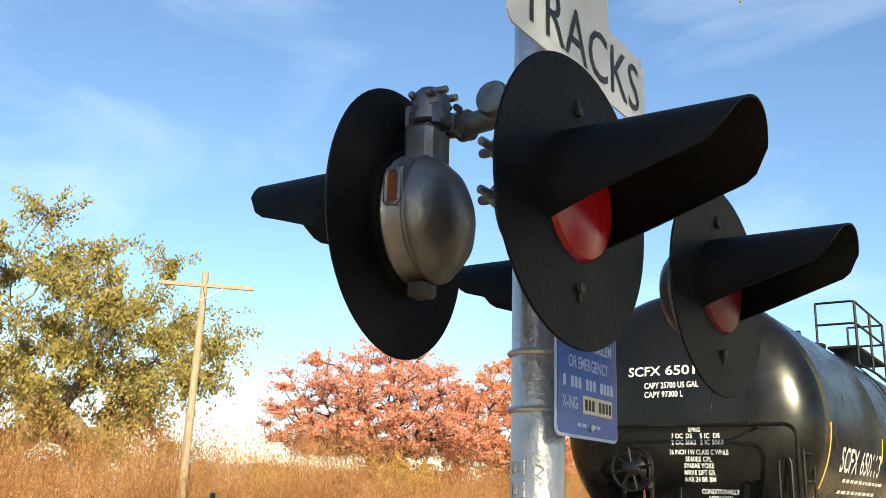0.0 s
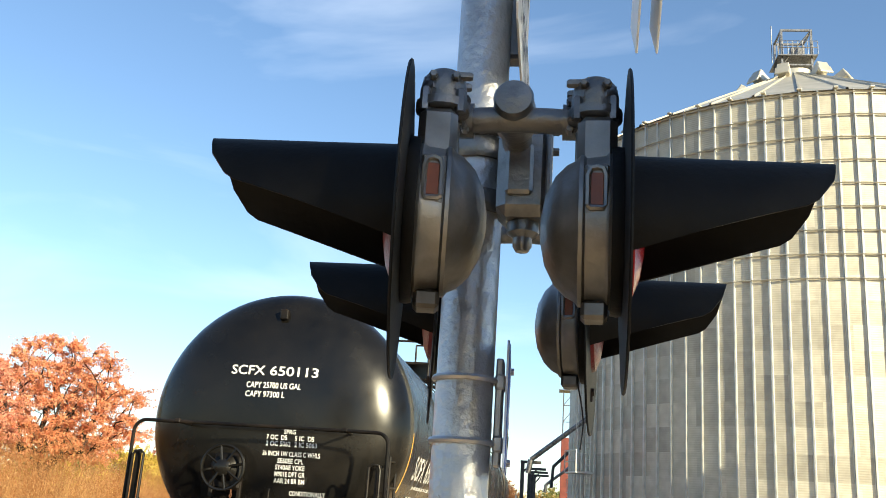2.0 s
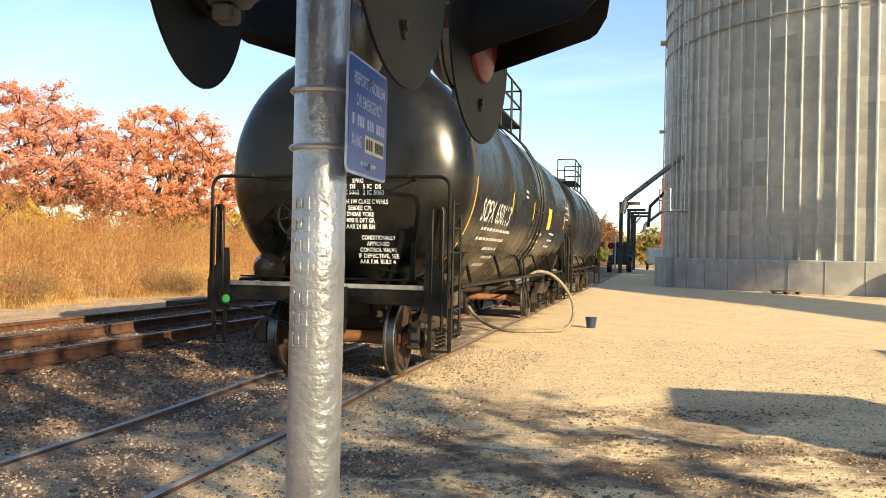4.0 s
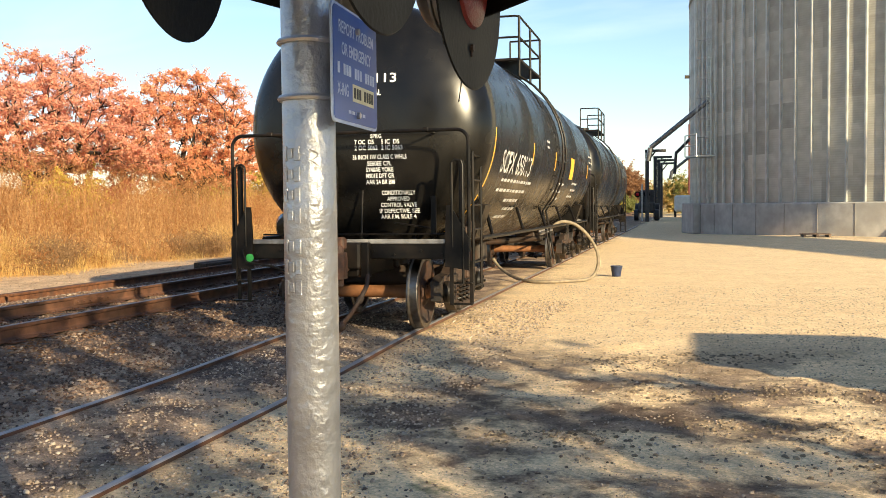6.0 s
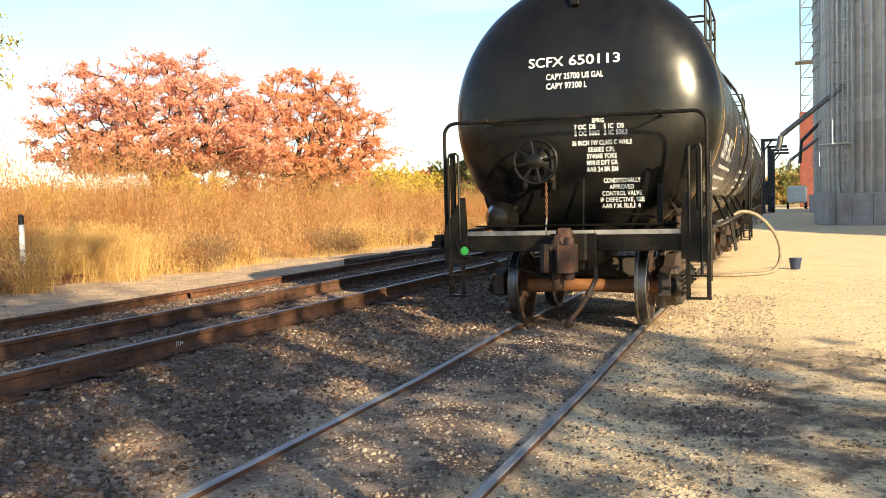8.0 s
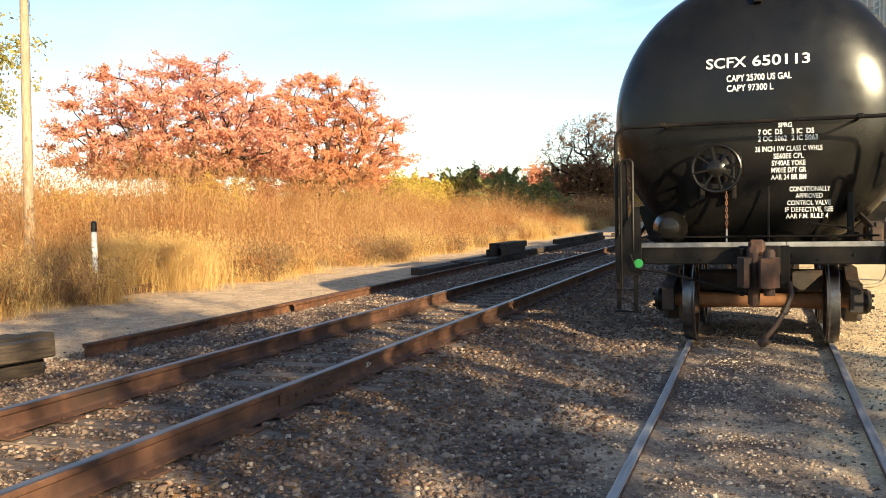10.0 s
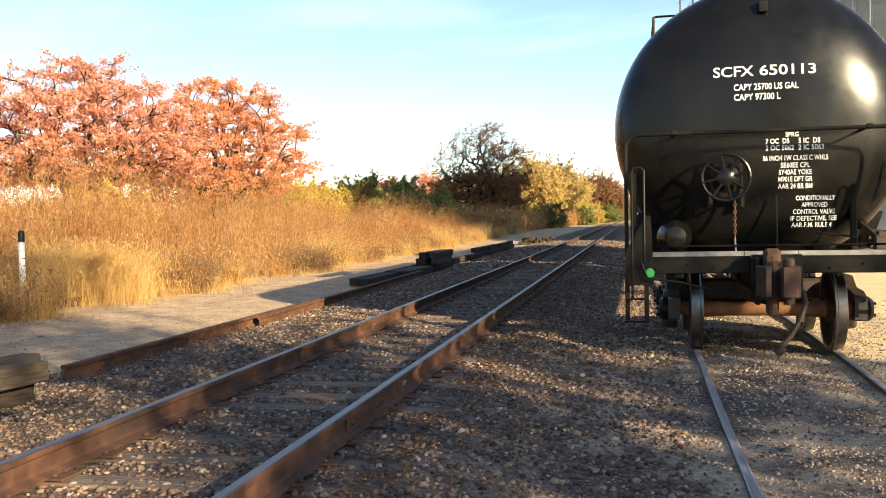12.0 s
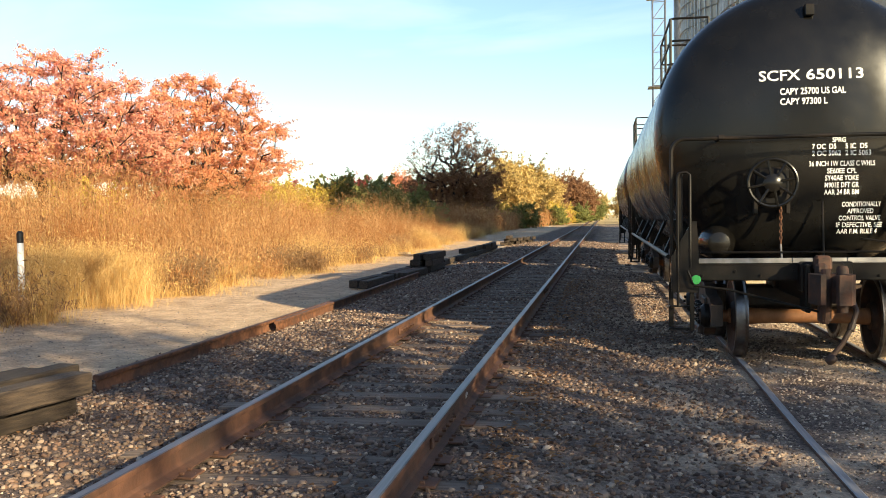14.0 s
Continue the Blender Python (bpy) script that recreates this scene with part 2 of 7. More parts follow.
M_YELLOWLEAF = island_colours("yellow_leaves", [(0.6, 0.43, 0.06), (0.52, 0.39, 0.08), (0.66, 0.5, 0.1), (0.44, 0.36, 0.08)], 0.75, 0.35)
M_TANLEAF = island_colours("tan_leaves", [(0.52, 0.37, 0.13), (0.62, 0.45, 0.17), (0.44, 0.3, 0.11)], 0.8, 0.35)
M_GREENLEAF = island_colours("dull_green_leaves", [(0.15, 0.17, 0.05), (0.24, 0.25, 0.08), (0.3, 0.29, 0.1), (0.12, 0.14, 0.045)], 0.8, 0.3)
M_PINKLEAF = island_colours("crimson_leaves", [(0.32, 0.07, 0.06), (0.4, 0.12, 0.1), (0.3, 0.09, 0.05)], 0.8, 0.3)
M_GOLDGRASS = island_colours("golden_dry_grass", [(0.64, 0.39, 0.13), (0.74, 0.5, 0.19), (0.55, 0.32, 0.11), (0.78, 0.57, 0.25), (0.66, 0.4, 0.15)], 0.8, 0.4)
M_WEED = island_colours("brown_dry_weeds", [(0.5, 0.27, 0.11), (0.62, 0.37, 0.16), (0.36, 0.18, 0.075), (0.56, 0.31, 0.13), (0.7, 0.46, 0.22)], 0.85, 0.4, patch=(0.62, 0.45, 0.36), patch_scale=0.6)
M_SHRUBBY = island_colours("grey_brown_bushy_weeds", [(0.2, 0.115, 0.06), (0.3, 0.18, 0.09), (0.24, 0.135, 0.065), (0.36, 0.23, 0.12)], 0.85, 0.3)
M_STONE = island_colours("mixed_ballast_stone", [(0.048, 0.031, 0.024), (0.205, 0.135, 0.1), (0.1, 0.066, 0.05), (0.33, 0.24, 0.178), (0.18, 0.105, 0.072), (0.066, 0.044, 0.035), (0.47, 0.365, 0.28)], 0.9, 0.0)
M_PEBBLE = island_colours("pale_pebbles", [(0.22, 0.155, 0.11), (0.42, 0.33, 0.25), (0.3, 0.22, 0.16), (0.52, 0.43, 0.34), (0.12, 0.085, 0.065), (0.09, 0.065, 0.052)], 0.9, 0.0)
M_DRYLEAF = island_colours("fallen_leaves", [(0.2, 0.09, 0.04), (0.3, 0.15, 0.06), (0.14, 0.065, 0.03)], 0.85, 0.2)
M_PVC = surface("white_marker_post", (0.7, 0.69, 0.66), (0.8, 0.79, 0.76), 10.0, 0.5)
M_SHED = surface("white_painted_siding", (0.68, 0.67, 0.63), (0.78, 0.77, 0.73), 3.0, 0.7)
M_DARKSHED = surface("dark_machine_paint", (0.03, 0.03, 0.032), (0.06, 0.055, 0.05), 3.0, 0.6)
M_REDPAINT = surface("red_oxide_paint", (0.13, 0.03, 0.022), (0.19, 0.045, 0.03), 2.0, 0.7)
M_BUNGALOW = surface("brushed_aluminium_bungalow", (0.5, 0.5, 0.5), (0.6, 0.6, 0.6), 3.0, 0.5, 0.6)


def ground_material():
    """Sandy dirt yard, grey ballast round the main track, dry soil under the weeds."""
    m = bpy.data.materials.new("ground_dirt_and_gravel")
    m.use_nodes = True
    nt = m.node_tree
    p = nt.nodes["Principled BSDF"]
    L = nt.links.new
    co = nt.nodes.new("ShaderNodeTexCoord").outputs["Object"]
    sep = nt.nodes.new("ShaderNodeSeparateXYZ")
    L(co, sep.inputs[0])

    def tex(scale, detail=6.0, rough=0.55):
        n = nt.nodes.new("ShaderNodeTexNoise")
        n.inputs["Scale"].default_value, n.inputs["Detail"].default_value, n.inputs["Roughness"].default_value = scale, detail, rough
        L(co, n.inputs["Vector"])
        return n.outputs["Fac"]

    def ramp(src, stops):
        r = nt.nodes.new("ShaderNodeValToRGB")
        e = r.color_ramp.elements
        while len(e) < len(stops):
            e.new(0.5)
        for i, (pos, c) in enumerate(stops):
            e[i].position, e[i].color = pos, (*c, 1)
        L(src, r.inputs["Fac"])
        return r.outputs["Color"]

    def rng(src, a, b, lo=0.0, hi=1.0):
        r = nt.nodes.new("ShaderNodeMapRange")
        r.interpolation_type = "SMOOTHSTEP"
        for k, v in zip(("From Min", "From Max", "To Min", "To Max"), (a, b, lo, hi)):
            r.inputs[k].default_value = v
        L(src, r.inputs["Value"])
        return r.outputs["Result"]

    def math2(op, a, b):
        n = nt.nodes.new("ShaderNodeMath")
        n.operation = op
        for i, v in enumerate((a, b)):
            if isinstance(v, (int, float)):
                n.inputs[i].default_value = v
            else:
                L(v, n.inputs[i])
        return n.outputs[0]

    def mix(f, a, b):
        n = nt.nodes.new("ShaderNodeMixRGB")
        L(f, n.inputs[0])
        L(a, n.inputs[1])
        L(b, n.inputs[2])
        return n.outputs["Color"]

    wob = math2("MULTIPLY", math2("SUBTRACT", tex(0.9), 0.5), 2.2)
    xw = math2("ADD", sep.outputs[0], wob)
    # ballast from about x -7.6 to 0.6
    ballast = math2("MULTIPLY", rng(xw, -8.4, -7.2), rng(xw, 1.3, 0.2))
    dirt = mix(ramp(tex(38.0, 8.0, 0.7), [(0.35, (0, 0, 0)), (0.66, (1, 1, 1))]), ramp(tex(1.1), [(0.35, (0.71, 0.5, 0.275)), (0.65, (0.85, 0.63, 0.37))]), ramp(tex(2.7), [(0.3, (0.74, 0.535, 0.315)), (0.7, (0.87, 0.675, 0.43))]))
    # darker brown blotches on the near yard, fading out towards y 0.5
    dark_blotch = math2("MULTIPLY", rng(tex(0.6, 9.0, 0.68), 0.45, 0.56), math2("MULTIPLY", rng(sep.outputs[1], 0.5, -3.0), rng(sep.outputs[0], 0.6, 1.6)))
    dirt = mix(dark_blotch, dirt, ramp(tex(3.0, 8.0), [(0.35, (0.1, 0.066, 0.044)), (0.65, (0.3, 0.215, 0.15))]))
    moss = math2("MULTIPLY", rng(tex(1.7), 0.66, 0.74), rng(sep.outputs[1], -2.0, -5.0))
    dirt = mix(moss, dirt, ramp(tex(20.0), [(0.4, (0.14, 0.13, 0.05)), (0.7, (0.25, 0.22, 0.11))]))
    grit = mix(ramp(tex(24.0, 8.0, 0.75), [(0.36, (0, 0, 0)), (0.6, (1, 1, 1))]), ramp(tex(5.0), [(0.3, (0.022, 0.016, 0.013)), (0.7, (0.062, 0.045, 0.034))]), ramp(tex(55.0), [(0.3, (0.135, 0.09, 0.07)), (0.7, (0.285, 0.2, 0.155))]))
    sandy = math2("MULTIPLY", rng(tex(0.8, 8.0, 0.65), 0.42, 0.6), rng(xw, -3.0, -1.4))
    grit = mix(sandy, grit, ramp(tex(30.0, 6.0, 0.7), [(0.3, (0.35, 0.235, 0.155)), (0.7, (0.56, 0.41, 0.285))]))
    col = mix(ballast, dirt, grit)
    verge = mix(ramp(tex(1.6, 8.0, 0.65), [(0.4, (0, 0, 0)), (0.62, (1, 1, 1))]), ramp(tex(9.0), [(0.3, (0.36, 0.24, 0.15)), (0.7, (0.54, 0.375, 0.235))]), ramp(tex(4.0), [(0.3, (0.54, 0.365, 0.225)), (0.7, (0.7, 0.5, 0.325))]))
    col = mix(rng(xw, -7.0, -8.4), col, verge)
    soil = ramp(tex(6.0), [(0.3, (0.24, 0.16, 0.08)), (0.7, (0.4, 0.28, 0.14))])
    col = mix(rng(xw, -11.6, -13.4), col, soil)
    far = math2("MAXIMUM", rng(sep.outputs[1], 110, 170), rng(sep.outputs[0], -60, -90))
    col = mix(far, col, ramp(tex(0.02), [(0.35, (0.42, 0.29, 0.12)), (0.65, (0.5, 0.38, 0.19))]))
    # each grain its own tone
    def cells(scale, lo, hi):
        v = nt.nodes.new("ShaderNodeTexVoronoi")
        v.inputs["Scale"].default_value = scale
        L(co, v.inputs["Vector"])
        bw = nt.nodes.new("ShaderNodeSeparateColor")
        L(v.outputs["Color"], bw.inputs[0])
        return v.outputs["Distance"], ramp(bw.outputs[0], [(0.0, (lo, lo, lo)), (0.5, (1.02, 1.02, 1.02)), (1.0, (hi, hi, hi))])

    def times(a, b, f):
        n = nt.nodes.new("ShaderNodeMixRGB")
        n.blend_type = "MULTIPLY"
        n.inputs[0].default_value = f
        L(a, n.inputs[1])
        L(b, n.inputs[2])
        return n.outputs["Color"]

    grain_h, grain = cells(62.0, 0.7, 1.3)
    lump_h, lump = cells(21.0, 0.8, 1.2)
    col = times(times(col, grain, 0.75), lump, 0.6)
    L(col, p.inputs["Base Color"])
    p.inputs["Roughness"].default_value = 0.95
    p.inputs["Specular IOR Level"].default_value = 0.2
    hgt = math2("SUBTRACT", math2("ADD", math2("MULTIPLY", tex(45.0, 6.0, 0.7), 0.6), tex(9.0, 5.0)), math2("MULTIPLY", grain_h, 0.35))
    b = nt.nodes.new("ShaderNodeBump")
    b.inputs["Strength"].default_value, b.inputs["Distance"].default_value = 0.9, 0.022
    L(hgt, b.inputs["Height"])
    L(b.outputs["Normal"], p.inputs["Normal"])
    return m


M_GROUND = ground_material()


# ---- building blocks ----
class Shape:
    """Collects vertices and faces of one mesh."""

    def __init__(self):
        self.v, self.f = [], []

    def add(self, verts, faces, m=None):
        k = len(self.v)
        self.v += [tuple(m @ Vector(p)) if m else tuple(p) for p in verts]
        self.f += [tuple(k + i for i in f) for f in faces]
        return self

    def box(self, c, s, bev=0.006, m=None):
        """A box at c with the sizes s and chamfered edges."""
        h = [x / 2 for x in s]
        b = min(bev, min(h) * 0.6)
        vs, ids = [], {}
        for sx in (-1, 1):
            for sy in (-1, 1):
                for sz in (-1, 1):
                    for ax in range(3):
                        q = [sx * (h[0] - b), sy * (h[1] - b), sz * (h[2] - b)]
                        q[ax] = (sx, sy, sz)[ax] * h[ax]
                        ids[sx, sy, sz, ax] = len(vs)
                        vs.append((c[0] + q[0], c[1] + q[1], c[2] + q[2]))
        fs = []
        for ax in range(3):
            u, w = [a for a in range(3) if a != ax]
            for sg in (-1, 1):
                ring = []
                for a, bb in ((-1, -1), (1, -1), (1, 1), (-1, 1)):
                    s3 = [0, 0, 0]
                    s3[ax], s3[u], s3[w] = sg, a, bb
                    ring.append(ids[(*s3, ax)])
                fs.append(ring)
            for a in (-1, 1):
                for bb in (-1, 1):
                    lo, hi = [0, 0, 0], [0, 0, 0]
                    lo[ax], hi[ax] = -1, 1
                    lo[u] = hi[u] = a
                    lo[w] = hi[w] = bb
                    fs.append([ids[(*lo, u)], ids[(*hi, u)], ids[(*hi, w)], ids[(*lo, w)]])
        for sx in (-1, 1):
            for sy in (-1, 1):
                for sz in (-1, 1):
                    fs.append([ids[sx, sy, sz, a] for a in range(3)])
        return self.add(vs, fs, m)

    def tube(self, pts, r, seg=10, caps=True, radii=None):
        """A round bar along a line of points."""
        pts = [Vector(p) for p in pts]
        vs, fs, n = [], [], len(pts)
        up = None
        for i, p in enumerate(pts):
            d = (pts[min(i + 1, n - 1)] - pts[max(i - 1, 0)]).normalized()
            if up is None:
                up = d.orthogonal().normalized()
            up = (up - d * up.dot(d))
            up = up.normalized() if up.length > 1e-6 else d.orthogonal().normalized()
            side = d.cross(up)
            rr = radii[i] if radii else r
            for k in range(seg):
                a = 2 * math.pi * k / seg
                vs.append(p + (up * math.cos(a) + side * math.sin(a)) * rr)
        for i in range(n - 1):
            for k in range(seg):
                j = (k + 1) % seg
                fs.append((i * seg + k, i * seg + j, (i + 1) * seg + j, (i + 1) * seg + k))
        if caps:
            fs.append(tuple(range(seg))[::-1])
            fs.append(tuple((n - 1) * seg + k for k in range(seg)))
        return self.add(vs, fs)

    def lathe(self, prof, m, seg=32, caps=True):
        """prof: (radius, height) pairs turned round the z axis of m."""
        vs, fs = [], []
        for r, z in prof:
            for k in range(seg):
                a = 2 * math.pi * k / seg
                vs.append((r * math.cos(a), r * math.sin(a), z))
        for i in range(len(prof) - 1):
            for k in range(seg):
                j = (k + 1) % seg
                fs.append((i * seg + k, i * seg + j, (i + 1) * seg + j, (i + 1) * seg + k))
        if caps:
            fs.append(tuple(range(seg))[::-1])
            fs.append(tuple((len(prof) - 1) * seg + k for k in range(seg)))
        return self.add(vs, fs, m)

    def prism(self, poly, depth, m):
        """A flat polygon in the xy plane of m, thickened along its z."""
        n = len(poly)
        vs = [(x, y, -depth / 2) for x, y in poly] + [(x, y, depth / 2) for x, y in poly]
        fs = [tuple(range(n))[::-1], tuple(range(n, 2 * n))] + [(i, (i + 1) % n, n + (i + 1) % n, n + i) for i in range(n)]
        return self.add(vs, fs, m)

    def bolt(self, p, axis, r=0.012, h=0.012):
        q = Vector(axis).to_track_quat("Z", "Y").to_matrix().to_4x4()
        return self.lathe([(r, 0), (r, h), (r * 0.8, h * 1.2)], Matrix.Translation(p) @ q, 6)


AX = {"x": Matrix.Rotation(radians(90), 4, "Y"), "y": Matrix.Rotation(radians(-90), 4, "X"), "z": Matrix.Identity(4)}


def mesh_of(name, shape, material, smooth=35):
    me = bpy.data.meshes.new(name)
    me.from_pydata(shape.v, [], shape.f)
    bm = bmesh.new()
    bm.from_mesh(me)
    bmesh.ops.recalc_face_normals(bm, faces=bm.faces)
    bm.to_mesh(me)
    bm.free()
    me.materials.append(material)
    if smooth:
        me.polygons.foreach_set("use_smooth", [True] * len(me.polygons))
        me.set_sharp_from_angle(angle=radians(smooth))
    return me


def part(name, shape, material, parent=None, label="", smooth=35):
    ob = new(name, mesh_of(name, shape, material, smooth))
    if parent:
        ob.parent = parent
    return tagged(ob, label)


def root(name, p, label, category, group="", kind=""):
    ob = new(name)
    ob.empty_display_size = 0.2
    ob.location = p
    return tagged(ob, label, category, group, kind)


def shared(name, me, parent, m=None):
    ob = new(name, me)
    if parent:
        ob.parent = parent
    if m:
        ob.matrix_basis = m
    return ob


def fast_mesh(name, verts, faces4=None, faces3=None, material=None, smooth=False):
    """A large mesh from arrays of quads and triangles."""
    me = bpy.data.meshes.new(name)
    verts = np.asarray(verts, dtype=np.float32)
    f4 = np.asarray(faces4 if faces4 is not None else np.zeros((0, 4)), dtype=np.int32)
    f3 = np.asarray(faces3 if faces3 is not None else np.zeros((0, 3)), dtype=np.int32)
    me.vertices.add(len(verts))
    me.vertices.foreach_set("co", verts.ravel())
    loops = np.concatenate([f4.ravel(), f3.ravel()])
    sizes = np.concatenate([np.full(len(f4), 4), np.full(len(f3), 3)])
    me.loops.add(len(loops))
    me.loops.foreach_set("vertex_index", loops)
    me.polygons.add(len(sizes))
    me.polygons.foreach_set("loop_start", np.concatenate([[0], np.cumsum(sizes)[:-1]]).astype(np.int32))
    me.polygons.foreach_set("loop_total", sizes.astype(np.int32))
    me.update(calc_edges=True)
    if smooth:
        me.polygons.foreach_set("use_smooth", [True] * len(sizes))
    me.materials.append(material)
    return me


def letters(body, height, place, material, name, parent, width=None, align="LEFT", bold=0.0, depth=0.0):
    """Lettering: place(u, v) gives the point of the surface for u along and v up."""
    cu = bpy.data.curves.new("letters", "FONT")
    cu.body, cu.size, cu.align_x, cu.offset = body, height / 0.7, align, bold
    cu.resolution_u = 3
    tmp = bpy.data.objects.new("letters", cu)
    me0 = bpy.data.meshes.new_from_object(tmp)
    pts = np.array([v.co[:2] for v in me0.vertices])
    fs = [tuple(p.vertices) for p in me0.polygons]
    bpy.data.objects.remove(tmp)
    bpy.data.meshes.remove(me0)
    if width:
        span = pts[:, 0].max() - pts[:, 0].min()
        pts[:, 0] *= width / span
    s = Shape()
    s.add([place(u, v) for u, v in pts], fs)
    ob = new(name, bpy.data.meshes.new(name))
    ob.data.from_pydata(s.v, [], s.f)
    ob.data.materials.append(material)
    if parent:
        ob.parent = parent
    return ob


# ---- ground ----
def smooth01(x, a, b):
    t = np.clip((x - a) / (b - a), 0, 1)
    return t * t * (3 - 2 * t)


def wave(x, y, k, seed):
    r = np.random.RandomState(seed)
    out = 0
    for i in range(7):
        a, ph, f = r.uniform(0, 6.28), r.uniform(0, 6.28), k * r.uniform(0.6, 2.2)
        out = out + np.sin(f * (x * np.cos(a) + y * np.sin(a)) + ph)
    return out / 7


TIE_TOP = 0.055


def ground_z(x, y):
    x, y = np.asarray(x, float), np.asarray(y, float)
    z = -0.045 + 0.012 * wave(x, y, 1.6, 3)
    berm = smooth01(x, -7.6, -6.3) * (1 - smooth01(x, -2.9, -1.7))
    z = z + 0.085 * berm + 0.01 * wave(x, y, 9, 5) * berm
    rut = smooth01(x, 1.6, 2.6) * (1 - smooth01(x, 6.5, 8.5)) * smooth01(y, -9.5, -7) * (1 - smooth01(y, -1.5, 0.5))
    z = z + rut * (0.035 * wave(x, y * 1.6, 4.2, 8) + 0.016 * wave(x, y, 11, 9))
    z = z + 0.12 * smooth01(y, 12, 30) * smooth01(x, 3, 9)
    z = z + 0.25 * smooth01(-x, 13, 30)
    z = z - 0.036 * smooth01(-y, 0.3, 4.0) * smooth01(x, -2.6, -1.2)
    flange = np.maximum(np.exp(-((x - 0.62) / 0.09) ** 2), np.exp(-((x + 0.62) / 0.09) ** 2))
    return z - 0.02 * flange * (np.abs(x) < 0.75)


def axis_steps(parts):
    out = []
    for a, b, n, power in parts:
        u = np.linspace(0, 1, n, endpoint=False)
        out.append(a + (b - a) * u ** power)
    return np.concatenate(out)


gx = np.concatenate([-(axis_steps([(14, 900, 34, 2.6)])[::-1]) - 0.001, axis_steps([(-14, -9, 18, 1), (-9, 8, 150, 1), (8, 20, 30, 1), (20, 900, 34, 2.6)])])
gy = np.concatenate([-(axis_steps([(12, 400, 24, 2.4)])[::-1]) - 0.001, axis_steps([(-12, 5, 160, 1), (5, 22, 70, 1), (22, 60, 40, 1), (60, 2200, 50, 2.6)])])
GX, GY = np.meshgrid(gx, gy)
GZ = ground_z(GX, GY)
nx, ny = len(gx), len(gy)
idx = np.arange(nx * ny).reshape(ny, nx)
quads = np.stack([idx[:-1, :-1], idx[:-1, 1:], idx[1:, 1:], idx[1:, :-1]], -1).reshape(-1, 4)
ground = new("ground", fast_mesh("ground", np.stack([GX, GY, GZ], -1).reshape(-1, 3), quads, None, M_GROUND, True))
tagged(ground, "sandy dirt yard with grey gravel beside the tracks", "ground", kind="structure")


# ---- tracks ----
def rail_profile(h=0.18, head=0.073, foot=0.14):
    a, f, w = head / 2, foot / 2, 0.009
    right = [(f, 0), (f, 0.01), (w + 0.012, 0.03), (w, 0.05), (w, h - 0.055), (a - 0.004, h - 0.042), (a, h - 0.03), (a, h - 0.008), (a * 0.7, h)]
    return right + [(-x, z) for x, z in right[::-1]]


def rail_shapes(x, y0, y1, top, head=0.073, steps=1, curve=None, dip=None):
    """Side and running surface of a rail along y with its head at top."""
    prof = rail_profile(head=head)
    n = len(prof)
    side, run = Shape(), Shape()
    ys = [y0 + (y1 - y0) * i / steps for i in range(steps + 1)]
    vs = [(x + (curve(y) if curve else 0) + px, y, top + (dip(y) if dip else 0) - 0.18 + pz) for y in ys for px, pz in prof]
    fs = [(i * n + k, i * n + (k + 1) % n, (i + 1) * n + (k + 1) % n, (i + 1) * n + k) for i in range(steps) for k in range(n) if k != 8]
    fs += [tuple(range(n)), tuple(steps * n + k for k in range(n))]
    side.add(vs, fs)
    a = head / 2
    rv = []
    for y in ys:
        cx = x + (curve(y) if curve else 0)
        tz = top + (dip(y) if dip else 0)
        rv += [(cx - a * 0.92, y, tz - 0.004), (cx - a * 0.7, y, tz + 0.001), (cx + a * 0.7, y, tz + 0.001), (cx + a * 0.92, y, tz - 0.004)]
    run.add(rv, [(i * 4 + k, i * 4 + k + 1, i * 4 + 5 + k, i * 4 + 4 + k) for i in range(steps) for k in range(3)])
    return side, run


MAIN_L, MAIN_R, MAIN_TOP = -4.906, -3.4, 0.245
main_track = root("main_track", (0, 0, 0), "main railway track with brown rails on weathered ties", "railway track", kind="structure")
for rx in (MAIN_L, MAIN_R):
    side, run = rail_shapes(rx, -40, 1400, MAIN_TOP)
    rail = part("rail", side, M_RAILSIDE, main_track, "brown weathered rail web", smooth=30)
    part("rail_head", run, M_RAILTOP, rail, "shiny worn running surface", smooth=0)
tie_me = mesh_of("tie", Shape().box((0, 0, 0), (2.6, 0.225, 0.17), 0.012), M_TIE, 0)
plate_me = mesh_of("tie_plate", Shape().box((0, 0, 0), (0.34, 0.19, 0.016), 0.003).box((0.085, 0.06, 0.018), (0.03, 0.022, 0.02), 0.003).box((-0.085, -0.06, 0.018), (0.03, 0.022, 0.02), 0.003)
                   .box((0.085, -0.05, 0.018), (0.03, 0.022, 0.02), 0.003), M_RAILSIDE, 0)
rt = random.Random(4)
for i in range(150):
    y = -12 + i * 0.53 + rt.uniform(-0.03, 0.03)
    tie = shared("tie", tie_me, main_track, pose((MAIN_L + MAIN_R) / 2 + rt.uniform(-0.06, 0.06), y, TIE_TOP - 0.085 + rt.uniform(-0.012, 0.004), 0, rt.uniform(-0.3, 0.3), rt.uniform(-1.2, 1.2)))
    if y < 26:
        for rx in (MAIN_L, MAIN_R):
            shared("tie_plate", plate_me, main_track, pose(rx, y, TIE_TOP + 0.008))
